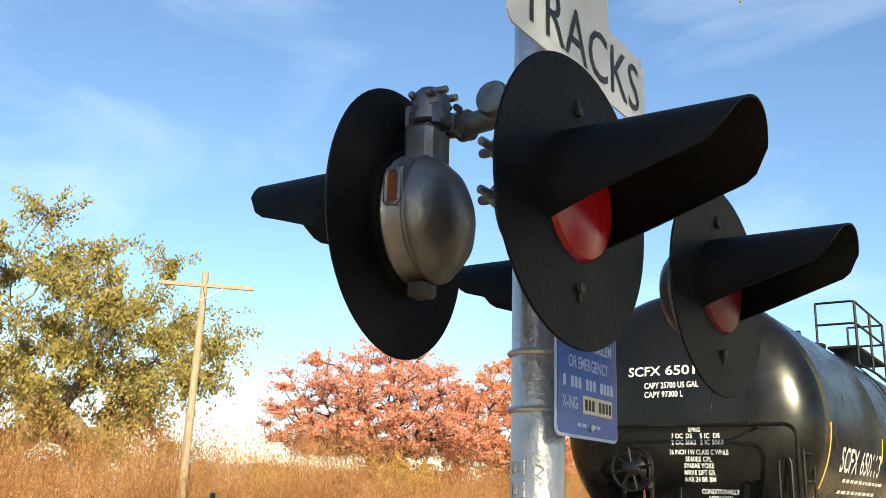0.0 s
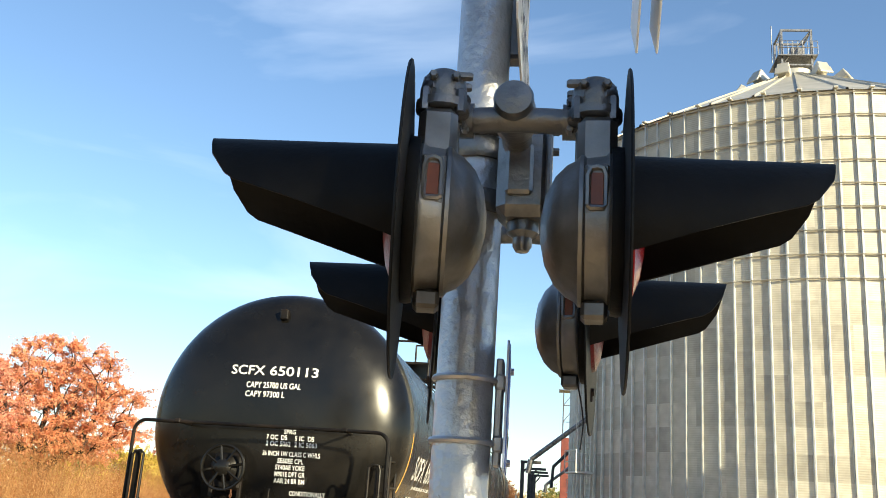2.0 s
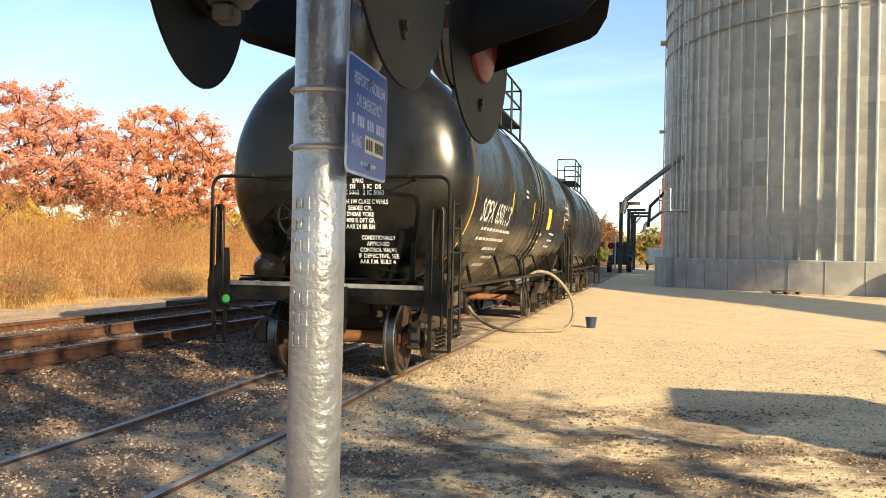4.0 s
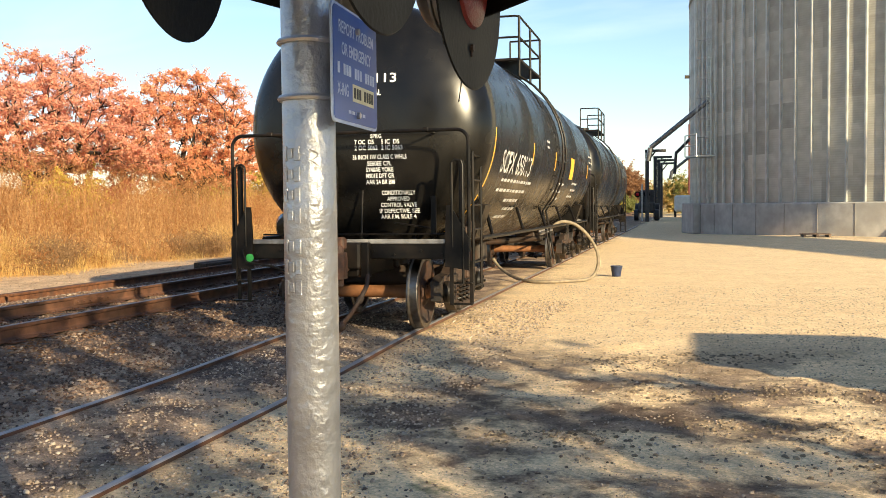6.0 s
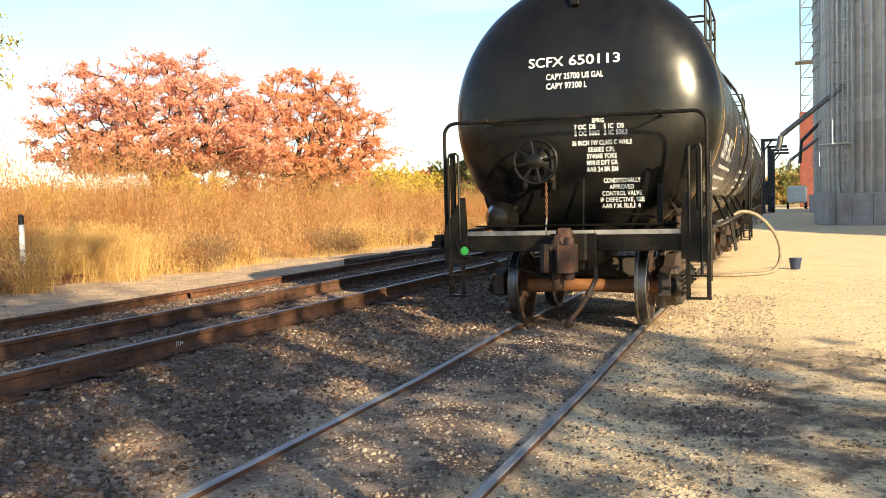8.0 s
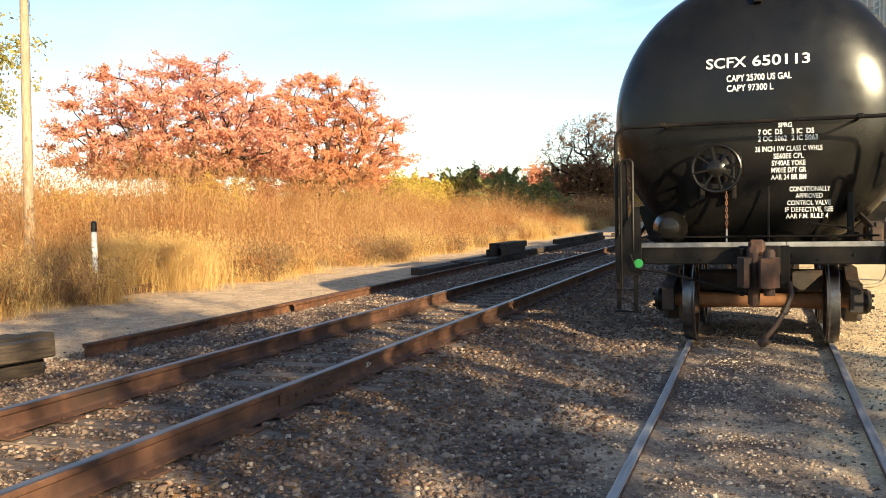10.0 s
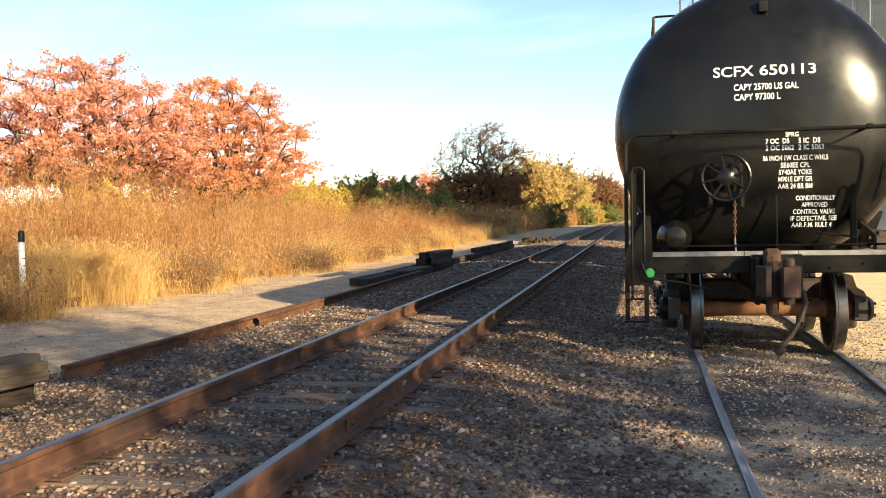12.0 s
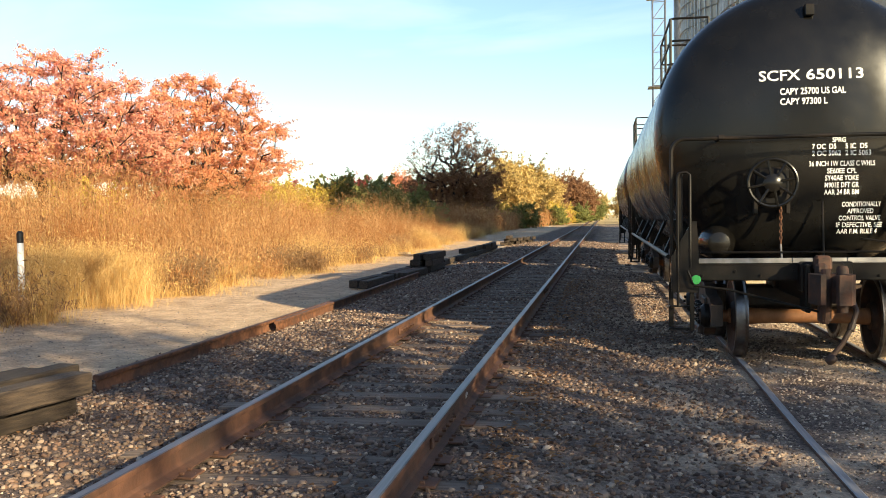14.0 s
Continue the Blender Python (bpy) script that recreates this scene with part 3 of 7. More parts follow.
# bolted joint bars
for rx, y in ((MAIN_R, -4.6), (MAIN_L, 1.2), (MAIN_R, 7.3)):
    jb = Shape()
    for s in (-1, 1):
        jb.box((rx + s * 0.02, y, MAIN_TOP - 0.09), (0.02, 0.92, 0.09), 0.006)
        for k in range(6):
            jb.bolt((rx + s * 0.03, y - 0.375 + k * 0.15, MAIN_TOP - 0.09), (s, 0, 0), 0.016, 0.022)
    part("joint_bar", jb, M_RAILSIDE, main_track, "bolted rusty joint bar")
marks = Shape()
for y0 in (-3.45,):
    for k, (h, w) in enumerate(((0.05, 0.012), (0.045, 0.012), (0.05, 0.012), (0.02, 0.03))):
        marks.box((MAIN_R + 0.0125, y0 + k * 0.032, MAIN_TOP - 0.09), (0.003, w, h), 0.0005)
part("paint_mark", marks, M_STENCIL, main_track, "white chalk marks on the rail web", smooth=0)

siding = root("siding_track", (0, 0, 0), "siding track with rails sunk in the dirt", "railway track", kind="structure")
for rx in (-0.753, 0.753):
    side, run = rail_shapes(rx, -30, 60, 0.0, 0.07, 180, None, lambda y: -0.055 * float(smooth01(-y, 0.3, 4.0)))
    rail = part("rail", side, M_RAILSIDE, siding, "sunken brown rail", smooth=30)
    part("rail_head", run, M_SIDTOP, rail, "dull grey running surface", smooth=0)


# ---- ballast stones ----
def stones(name, n, xr, yr, size, seed, label, bias=1.0, keep=None, mat=None):
    r = np.random.RandomState(seed)
    x = r.uniform(*xr, n)
    y = yr[0] + (yr[1] - yr[0]) * r.uniform(0, 1, n) ** bias
    ok = np.ones(n, bool) if keep is None else keep(x, y, r)
    for rx in (MAIN_L, MAIN_R, -0.753, 0.753):
        ok &= np.abs(x - rx) > 0.085
    ok &= ~((np.abs(x - (MAIN_L + MAIN_R) / 2) < 1.28) & (np.abs(((y + 12) % 0.53) - 0.0) < 0.1) & (r.uniform(0, 1, n) < 0.8))
    x, y = x[ok], y[ok]
    n = len(x)
    t = (1 + 5 ** 0.5) / 2
    ico = np.array([(-1, t, 0), (1, t, 0), (-1, -t, 0), (1, -t, 0), (0, -1, t), (0, 1, t), (0, -1, -t), (0, 1, -t), (t, 0, -1), (t, 0, 1), (-t, 0, -1), (-t, 0, 1)]) / 1.9
    fc = np.array([(0, 11, 5), (0, 5, 1), (0, 1, 7), (0, 7, 10), (0, 10, 11), (1, 5, 9), (5, 11, 4), (11, 10, 2), (10, 7, 6), (7, 1, 8), (3, 9, 4), (3, 4, 2), (3, 2, 6), (3, 6, 8), (3, 8, 9), (4, 9, 5), (2, 4, 11), (6, 2, 10), (8, 6, 7), (9, 8, 1)])
    s = r.uniform(*size, n) * r.choice([0.7, 1.0, 1.0, 1.35], n)
    v = ico[None] * (1 + r.uniform(-0.52, 0.32, (n, 12, 1))) * s[:, None, None] * r.uniform(0.65, 1.25, (n, 1, 3)) * np.array([1, 1, 0.75])
    a = r.uniform(0, 6.28, n)
    c, sn = np.cos(a)[:, None], np.sin(a)[:, None]
    v = np.stack([v[..., 0] * c - v[..., 1] * sn, v[..., 0] * sn + v[..., 1] * c, v[..., 2]], -1)
    z = ground_z(x, y) + s * 0.25
    v += np.stack([x, y, z], -1)[:, None]
    f = fc[None] + (np.arange(n) * 12)[:, None, None]
    return tagged(new(name, fast_mesh(name, v.reshape(-1, 3), None, f.reshape(-1, 3), mat or M_STONE)), label, "gravel", kind="stuff")


stones("ballast_stones", 56000, (-7.6, -1.0), (-10.2, 16), (0.011, 0.026), 11, "loose mixed grey and brown ballast stones", 1.5)
stones("ballast_gravel", 16000, (-7.8, -0.9), (-10.2, 3), (0.007, 0.015), 12, "small grey gravel between the ballast stones", 1.2)
stones("siding_gravel", 22000, (-1.0, 2.2), (-10.2, 4), (0.005, 0.016), 13, "fine mixed gravel scattered along the siding", 1.2, mat=M_PEBBLE)
stones("yard_pebbles", 24000, (1.6, 9), (-9.5, 7), (0.003, 0.011), 14, "small pebbles scattered over the dirt yard", 1.4, mat=M_PEBBLE)
stones("verge_pebbles", 7000, (-12.6, -7.3), (-8, 14), (0.004, 0.013), 16, "small pebbles strewn over the sandy verge", 1.3, mat=M_PEBBLE)
stones("far_ballast_stones", 5000, (-7.4, -1.4), (14, 45), (0.025, 0.045), 15, "loose grey ballast stones along the track", 1.2)


def dry_clods():
    r = np.random.RandomState(21)
    n = 3200
    c = r.randint(0, 9, n)
    cx = np.array([3.4, 4.6, 5.4, 4.0, 6.0, 3.1, 5.0, 6.4, 4.4])[c]
    cy = np.array([-1.9, -4.4, -5.2, -3.3, -4.2, -4.9, -3.0, -5.4, -1.4])[c]
    return cx + r.normal(0, 0.45, n), cy + r.normal(0, 0.2, n), r


def clods():
    x, y, r = dry_clods()
    s = Shape()
    for a, b in zip(x, y):
        k = 0.004 + 0.024 * r.uniform(0, 1) ** 2.6
        s.lathe([(k * 0.6, -k * 0.3), (k, k * 0.2), (k * 0.5, k * 0.7)], pose(a, b, float(ground_z(a, b)) - 0.2 * k, r.uniform(-25, 25), r.uniform(-25, 25), r.uniform(0, 360)), 5)
    me = mesh_of("dirt_clods", s, surface("dark_damp_clods", (0.1, 0.072, 0.046), (0.23, 0.17, 0.108), 30, 0.95, rand="island", spread=0.4), 0)
    tagged(new("dirt_clods", me), "crumbled dark dirt clods along old wheel ruts", "dirt", kind="stuff")


clods()


def leaf_litter():
    r = np.random.RandomState(31)
    n = 2600
    x = np.where(r.uniform(0, 1, n) < 0.7, MAIN_R + 0.35 + r.exponential(0.35, n), r.uniform(-7.4, -1, n))
    y = -8 + 20 * r.uniform(0, 1, n) ** 1.3
    k = r.uniform(0.012, 0.035, n)
    a = r.uniform(0, 6.28, n)
    z = ground_z(x, y) + r.uniform(0.015, 0.045, n)
    dx, dy = np.cos(a) * k, np.sin(a) * k
    v = np.stack([np.stack([x - dx, y - dy, z], -1), np.stack([x + dy * 0.6, y - dx * 0.6, z + k * 0.4], -1), np.stack([x + dx, y + dy, z + k * 0.3], -1), np.stack([x - dy * 0.6, y + dx * 0.6, z + k * 0.6], -1)], 1)
    f = np.arange(n * 4).reshape(-1, 4)
    tagged(new("leaf_litter", fast_mesh("leaf_litter", v.reshape(-1, 3), f, None, M_DRYLEAF)), "fallen brown leaves caught along the rails", "leaves", kind="stuff")


leaf_litter()

# ---- loose rails and tie piles beside the track ----
lr, lrun = rail_shapes(-7.12, -2.75, 5.2, 0.145)
lo1 = root("loose_rail", (0, 0, 0), "rusty brown rail lying loose on the gravel", "rail", "loose rails")
part("rail_body", lr, M_RUST, lo1)
part("rail_head", lrun, M_RAILSIDE, lo1, smooth=0)
lr, lrun = rail_shapes(-6.96, 1.85, 13.5, 0.15, curve=lambda y: -0.02 * (y - 1.85))
lo2 = root("loose_rail", (0, 0, 0), "rusty brown rail lying loose beside another rail", "rail", "loose rails")
part("rail_body", lr, M_RUST, lo2)
part("rail_head", lrun, M_RAILSIDE, lo2, smooth=0)
lr, lrun = rail_shapes(-12.35, 4.0, 10.5, 0.13)
lo3 = root("loose_rail", (0, 0, 0), "rusty rail half hidden in the grass edge", "rail", "loose rails")
part("rail_body", lr, M_RUST, lo3)

old_tie = tagged(new("old_tie", mesh_of("old_tie", Shape().box((0, 0, 0), (2.5, 0.22, 0.18), 0.014), M_TIEDARK, 0)), "old dark creosoted timber tie, stacked with others", "railway tie", "stacked old ties")
old_tie.matrix_basis = pose(-6.91, -5.16, 0.115, 0, 0, 80)
for m in (pose(-7.2, -4.95, 0.11, 0, 0, 82), pose(-7.5, -5.05, 0.11, 0, 0, 79), pose(-6.77, -5.15, 0.3, 0, 0, 80), pose(-7.06, -4.8, 0.305, 0, 0, 82), pose(-7.36, -5.0, 0.3, 0, 0, 78)):
    copy_thing(old_tie, m)
rp = random.Random(7)
for x, y, z in ((-7.36, 13.8, 0.1), (-7.62, 13.7, 0.1), (-7.88, 13.9, 0.1), (-7.3, 16.8, 0.1), (-7.56, 16.7, 0.1), (-7.82, 16.9, 0.1), (-7.3, 16.75, 0.285), (-7.57, 16.7, 0.285), (-7.8, 16.8, 0.285), (-7.32, 16.8, 0.47), (-7.58, 16.7, 0.47), (-7.72, 11.0, 0.08), (-7.98, 11.3, 0.08)):
    copy_thing(old_tie, pose(x + rp.uniform(-.03, .03), y, z, 0, 0, 90 + rp.uniform(-3, 3)))
for i in range(7):
    copy_thing(old_tie, pose(-7.6 + rp.uniform(-.08, .08), 18.4 + i * 2.7, 0.08, 0, 0, 90 + rp.uniform(-3, 3)))
    if i > 2:
        copy_thing(old_tie, pose(-7.62 + rp.uniform(-.08, .08), 18.0 + i * 2.7, 0.265, 0, 0, 90 + rp.uniform(-3, 3)))
for i in range(11):
    col, lay = i % 5, i // 5
    copy_thing(old_tie, pose(-7.7 + 0.27 * col + 0.13 * lay, 41 + col * 1.3 + rp.uniform(-.5, .5), 0.08 + 0.185 * lay, 0, 0, 90 + rp.uniform(-6, 6)))


board = tagged(new("pale_board", mesh_of("pale_board", Shape().box((0, 0, 0), (3.6, 0.2, 0.06), 0.006), M_UPOLE, 0)), "long pale weathered board lying on the verge", "board", "loose boards")
board.matrix_basis = pose(-10.9, 28.3, 0.02, 0, 0, -52)
copy_thing(board, pose(-12.3, 30.7, 0.02, 0, 0, -35))


# ---- tank car ----
TANK_R, TANK_Z, HEAD_Y, HEAD_D, TANK_LEN = 1.65, 2.56, -0.32, 0.66, 14.3
HEAD_P = 2.3  # how squarely the head turns into the shell
MID_Y = HEAD_Y + TANK_LEN / 2


def head_point(x, z, proud=0.004):
    rho2 = min(0.995, (x * x + (z - TANK_Z) ** 2) / TANK_R ** 2)
    return (x, HEAD_Y + HEAD_D * (1 - (1 - rho2 ** (HEAD_P / 2)) ** (1 / HEAD_P)) - proud, z)


def arc(c, r, a0, a1, n, plane="xz"):
    out = []
    for i in range(n + 1):
        a = radians(a0 + (a1 - a0) * i / n)
        u, w = r * math.cos(a), r * math.sin(a)
        out.append((c[0] + u, c[1], c[2] + w) if plane == "xz" else (c[0], c[1] + u, c[2] + w))
    return out


def wheelset(y, car):
    ax = Shape()
    ax.lathe([(0.07, -1.1), (0.07, -0.86), (0.085, -0.84), (0.1, -0.7), (0.082, -0.4), (0.078, 0), (0.082, 0.4), (0.1, 0.7), (0.085, 0.84), (0.07, 0.86), (0.07, 1.1)], Matrix.Translation((0, y, 0.457)) @ AX["x"], 20)
    axle = part("wheelset", ax, M_AXLE, car, "rusty orange axle with steel wheels")
    for s in (-1, 1):
        body = Shape()
        body.lathe([(0.1, -0.09), (0.15, -0.085), (0.17, -0.03), (0.34, 0.01), (0.385, -0.03), (0.4, -0.066), (0.452, -0.066), (0.452, 0.066), (0.4, 0.066), (0.37, 0.05), (0.18, 0.03), (0.14, 0.07), (0.1, 0.075)], Matrix.Translation((s * 0.755, y, 0.457)) @ AX["x"] @ Matrix.Scale(s, 4, (0, 0, 1)), 40, False)
        part("wheel", body, M_WHEEL, axle, "rust brown steel wheel plate")
        tread = Shape()
        tread.lathe([(0.4, 0.0675), (0.45, 0.0675), (0.456, 0.06), (0.459, -0.03), (0.47, -0.042), (0.482, -0.05), (0.482, -0.066), (0.455, -0.069), (0.42, -0.0685)], Matrix.Translation((s * 0.755, y, 0.457)) @ AX["x"] @ Matrix.Scale(s, 4, (0, 0, 1)), 48, False)
        part("tread", tread, M_TREAD, axle, "shiny worn wheel tread")


def truck(yc, car):
    """Two wheelsets, side frames, bolster and springs round yc."""
    for dy in (-0.89, 0.89):
        wheelset(yc + dy, car)
    for s in (-1, 1):
        sf = Shape()
        m = Matrix.Translation((s * 1.0, yc, 0)) @ Matrix(((0, 0, 1, 0), (1, 0, 0, 0), (0, 1, 0, 0), (0, 0, 0, 1)))
        sf.prism([(-1.12, 0.36), (-1.12, 0.6), (-0.95, 0.66), (-0.6, 0.68), (-0.4, 0.8), (0.4, 0.8), (0.6, 0.68), (0.95, 0.66), (1.12, 0.6), (1.12, 0.36), (0.98, 0.34), (0.95, 0.5), (0.75, 0.5), (0.38, 0.2), (0.3, 0.16), (-0.3, 0.16), (-0.38, 0.2), (-0.75, 0.5), (-0.95, 0.5), (-0.98, 0.34)], 0.13, m)
        sf.box((s * 1.03, yc, 0.22), (0.2, 0.62, 0.1), 0.02)
        sf.box((s * 1.07, yc - 0.5, 0.6), (0.06, 0.5, 0.1), 0.02)
        sf.box((s * 1.07, yc + 0.5, 0.6), (0.06, 0.5, 0.1), 0.02)
        frame_ob = part("side_frame", sf, M_GRIME, car, "grimy cast steel truck side frame")
        for dy in (-0.89, 0.89):
            cap = Shape()
            cap.lathe([(0.13, -0.12), (0.14, -0.1), (0.14, 0.06), (0.11, 0.1), (0.05, 0.11)], Matrix.Translation((s * 1.06, yc + dy, 0.457)) @ AX["x"] @ Matrix.Scale(s, 4, (0, 0, 1)), 20)
            for k in range(3):
                a = k * 2.094
                cap.bolt((s * 1.16, yc + dy + 0.075 * math.cos(a), 0.457 + 0.075 * math.sin(a)), (s, 0, 0), 0.02, 0.03)
            part("bearing_cap", cap, M_BLACK, frame_ob, "black roller bearing end cap")
        for k in (-0.19, 0.0, 0.19):
            sp = Shape()
            pts = [(s * 1.06 + 0.06 * math.cos(t * 0.7), yc + k + 0.06 * math.sin(t * 0.7), 0.27 + t * 0.0062) for t in range(46)]
            sp.tube(pts, 0.014, 6)
            part("spring", sp, M_BLACK, frame_ob, "coil spring in the side frame")
    bo = Shape().box((0, yc, 0.62), (2.1, 0.34, 0.26), 0.03).box((0, yc, 0.82), (0.5, 0.5, 0.2), 0.03)
    part("bolster", bo, M_GRIME, car)
    br = Shape().tube([(-0.75, yc - 0.42, 0.42), (0, yc - 0.52, 0.4), (0.75, yc - 0.42, 0.42)], 0.035, 8)
    part("brake_beam", Shape().tube([(-0.75, yc + 0.42, 0.42), (0.75, yc + 0.42, 0.42)], 0.035, 8), M_GRIME, car)
    for s in (-1, 1):
        br.box((s * 0.75, yc - 0.405, 0.42), (0.1, 0.05, 0.3), 0.01)
    part("brake_beam", br, M_GRIME, car)


def end_gear(car, flip):
    """Platform, coupler, rails and steps of one end; flip turns it to the far end."""
    def T(x, y, z):
        return (x, y, z) if not flip else (-x, 2 * MID_Y - y, z)

    def put(name, s, mat, label="", parent=car, smooth=35):
        if flip:
            s.v = [T(*p) for p in s.v]
        return part(name, s, mat, parent, label, smooth)

    put("platform", Shape().box((0, -0.4, 1.085), (2.62, 0.5, 0.05), 0.008), M_BLACK, "black end platform grating")
    put("platform_edge", Shape().box((-0.78, -0.655, 1.12), (1.0, 0.02, 0.055), 0.004).box((0.0, -0.655, 1.12), (0.55, 0.02, 0.055), 0.004).box((0.8, -0.655, 1.12), (1.04, 0.02, 0.055), 0.004), M_STRIPGREY, "bare grey metal platform edge strip")
    sill = Shape().box((0, -0.6, 0.99), (2.76, 0.1, 0.17), 0.012)
    for k in range(9):
        sill.bolt((-1.2 + k * 0.3 + (0.04 if k % 2 else 0), -0.652, 0.96 + 0.05 * (k % 2)), (0, -1, 0), 0.015, 0.016)
    put("end_sill", sill, M_BLACK)
    draft = Shape().box((0, 0.1, 0.86), (0.36, 1.7, 0.34), 0.02).box((0.0, -0.72, 0.95), (0.44, 0.22, 0.32), 0.025).box((-0.17, -0.8, 0.84), (0.06, 0.3, 0.5), 0.015).box((0.26, -0.7, 0.9), (0.1, 0.12, 0.42), 0.01)
    put("draft_sill", draft, M_BLACK)
    # knuckle coupler with its rusty head
    cp = Shape()
    cp.box((0, -0.92, 0.86), (0.15, 0.4, 0.2), 0.03)
    cp.prism([(-0.2, -1.06), (-0.21, -1.24), (-0.14, -1.36), (-0.09, -1.36), (-0.1, -1.24), (-0.02, -1.2), (0.06, -1.22), (0.08, -1.33), (0.0, -1.38), (0.02, -1.42), (0.14, -1.4), (0.2, -1.3), (0.19, -1.16), (0.12, -1.05), (0.0, -1.0)], 0.3, Matrix.Translation((0, 0, 0.86)))
    cp.lathe([(0.055, -0.24), (0.06, 0.2), (0.04, 0.23)], Matrix.Translation((0.1, -1.2, 0.86)), 14)
    coupler = put("coupler", cp, M_COUPLER, "rust brown worn knuckle coupler")
    lk = Shape().box((-0.02, -0.88, 1.1), (0.17, 0.16, 0.16), 0.03).box((-0.06, -1.0, 0.98), (0.12, 0.1, 0.26), 0.03).box((-0.05, -1.1, 0.6), (0.12, 0.14, 0.2), 0.03)
    lk.tube([(-0.05, -1.16, 1.05), (-0.05, -1.2, 0.9), (-0.05, -1.18, 0.7), (-0.05, -1.12, 0.52)], 0.05, 10)
    put("lock_lifter", lk, M_COUPLER, "rust brown coupler lock casting", coupler)
    put("uncoupling_lever", Shape().tube([(-1.36, -0.72, 1.02), (-1.3, -0.74, 0.86), (-0.95, -0.76, 0.82), (-0.45, -0.95, 0.7), (-0.1, -1.12, 0.62)], 0.013, 8), M_BLACK)
    hose = [(0.3, -0.75, 0.72), (0.32, -0.86, 0.6), (0.26, -0.92, 0.45), (0.16, -0.96, 0.28), (0.07, -0.98, 0.17), (0.02, -0.99, 0.14)]
    ho = put("brake_hose", Shape().tube(hose, 0.028, 10), M_GRIME, "hanging rubber air brake hose")
    put("hose_coupling", Shape().lathe([(0.03, -0.03), (0.05, 0), (0.05, 0.05), (0.03, 0.08)], Matrix.Translation((0.02, -0.99, 0.1)) @ Matrix.Rotation(0.9, 4, "Y"), 12), M_GRIME, "worn metal hose coupling", ho)
    put("hose_clamp", Shape().tube([(0.27, -0.905, 0.47), (0.24, -0.93, 0.41)], 0.04, 10), M_GRIME, "", ho)
    # end railing round the head
    rl = arc((-1.38, -0.62, 2.3), 0.14, 180, 90, 5) + arc((1.38, -0.62, 2.3), 0.14, 90, 0, 5)
    rail_pts = [(-1.52, -0.62, 1.1)] + rl + [(1.52, -0.62, 1.0)]
    ra = Shape().tube(rail_pts, 0.022, 10)
    ra.tube([(-1.0, -0.62, 2.44), (-1.0, 0.08, 2.44)], 0.016, 8).tube([(1.0, -0.62, 2.44), (1.0, 0.08, 2.44)], 0.016, 8)
    ra.box((-1.0, -0.62, 2.45), (0.07, 0.06, 0.05), 0.01).box((1.0, -0.62, 2.45), (0.07, 0.06, 0.05), 0.01)
    put("end_railing", ra, M_BLACK, "black bent pipe safety railing")
    for s in (-1, 1):
        gr = Shape()
        gr.tube([(s * 1.46, -0.68, 0.62), (s * 1.46, -0.68, 1.0)] + [(s * 1.46, -0.68, 2.02), (s * 1.44, -0.68, 2.07), (s * 1.37, -0.68, 2.08), (s * 1.33, -0.68, 2.05), (s * 1.33, -0.68, 1.05)], 0.016, 8)
        gr.box((s * 1.43, -0.6, 1.55), (0.06, 0.05, 1.05), 0.008)
        put("grab_iron", gr, M_BLACK, "black vertical grab iron")
        br = Shape()
        m = Matrix.Translation((s * 1.36, -0.67, 0)) @ Matrix.Rotation(radians(90), 4, "X")
        br.prism([(-0.17, 0.78), (0.12, 0.78), (0.12, 1.2), (0.1, 1.55), (0.05, 1.55), (-0.17, 1.16)] if s < 0 else [(-0.12, 0.82), (0.17, 0.78), (0.17, 1.16), (-0.05, 1.55), (-0.1, 1.55), (-0.12, 1.2)], 0.03, m)
        put("corner_gusset", br, M_BLACK)
        st = Shape()
        st.box((s * 1.31, -0.64, 0.62), (0.05, 0.02, 0.52), 0.004).box((s * 1.52, -0.5, 0.62), (0.05, 0.02, 0.52), 0.004)
        st.box((s * 1.42, -0.57, 0.37), (0.27, 0.07, 0.025), 0.005, None).box((s * 1.42, -0.57, 0.62), (0.25, 0.06, 0.02), 0.005)
        put("sill_step", st, M_BLACK, "black steel stirrup step")
    sl = Shape()
    for k in range(4):
        sl.tube([(1.5, -0.3, 1.25 + k * 0.3), (1.5, 0.15, 1.25 + k * 0.3)], 0.013, 8)
    sl.tube([(1.5, -0.3, 0.5), (1.5, -0.3, 2.2)], 0.018, 8).tube([(1.5, 0.15, 0.5), (1.5, 0.15, 2.2)], 0.018, 8).tube([(1.5, -0.3, 0.55), (1.5, 0.15, 0.55)], 0.015, 8).tube([(1.5, -0.3, 0.85), (1.5, 0.15, 0.85)], 0.015, 8)
    put("side_ladder", sl, M_BLACK, "black side ladder")


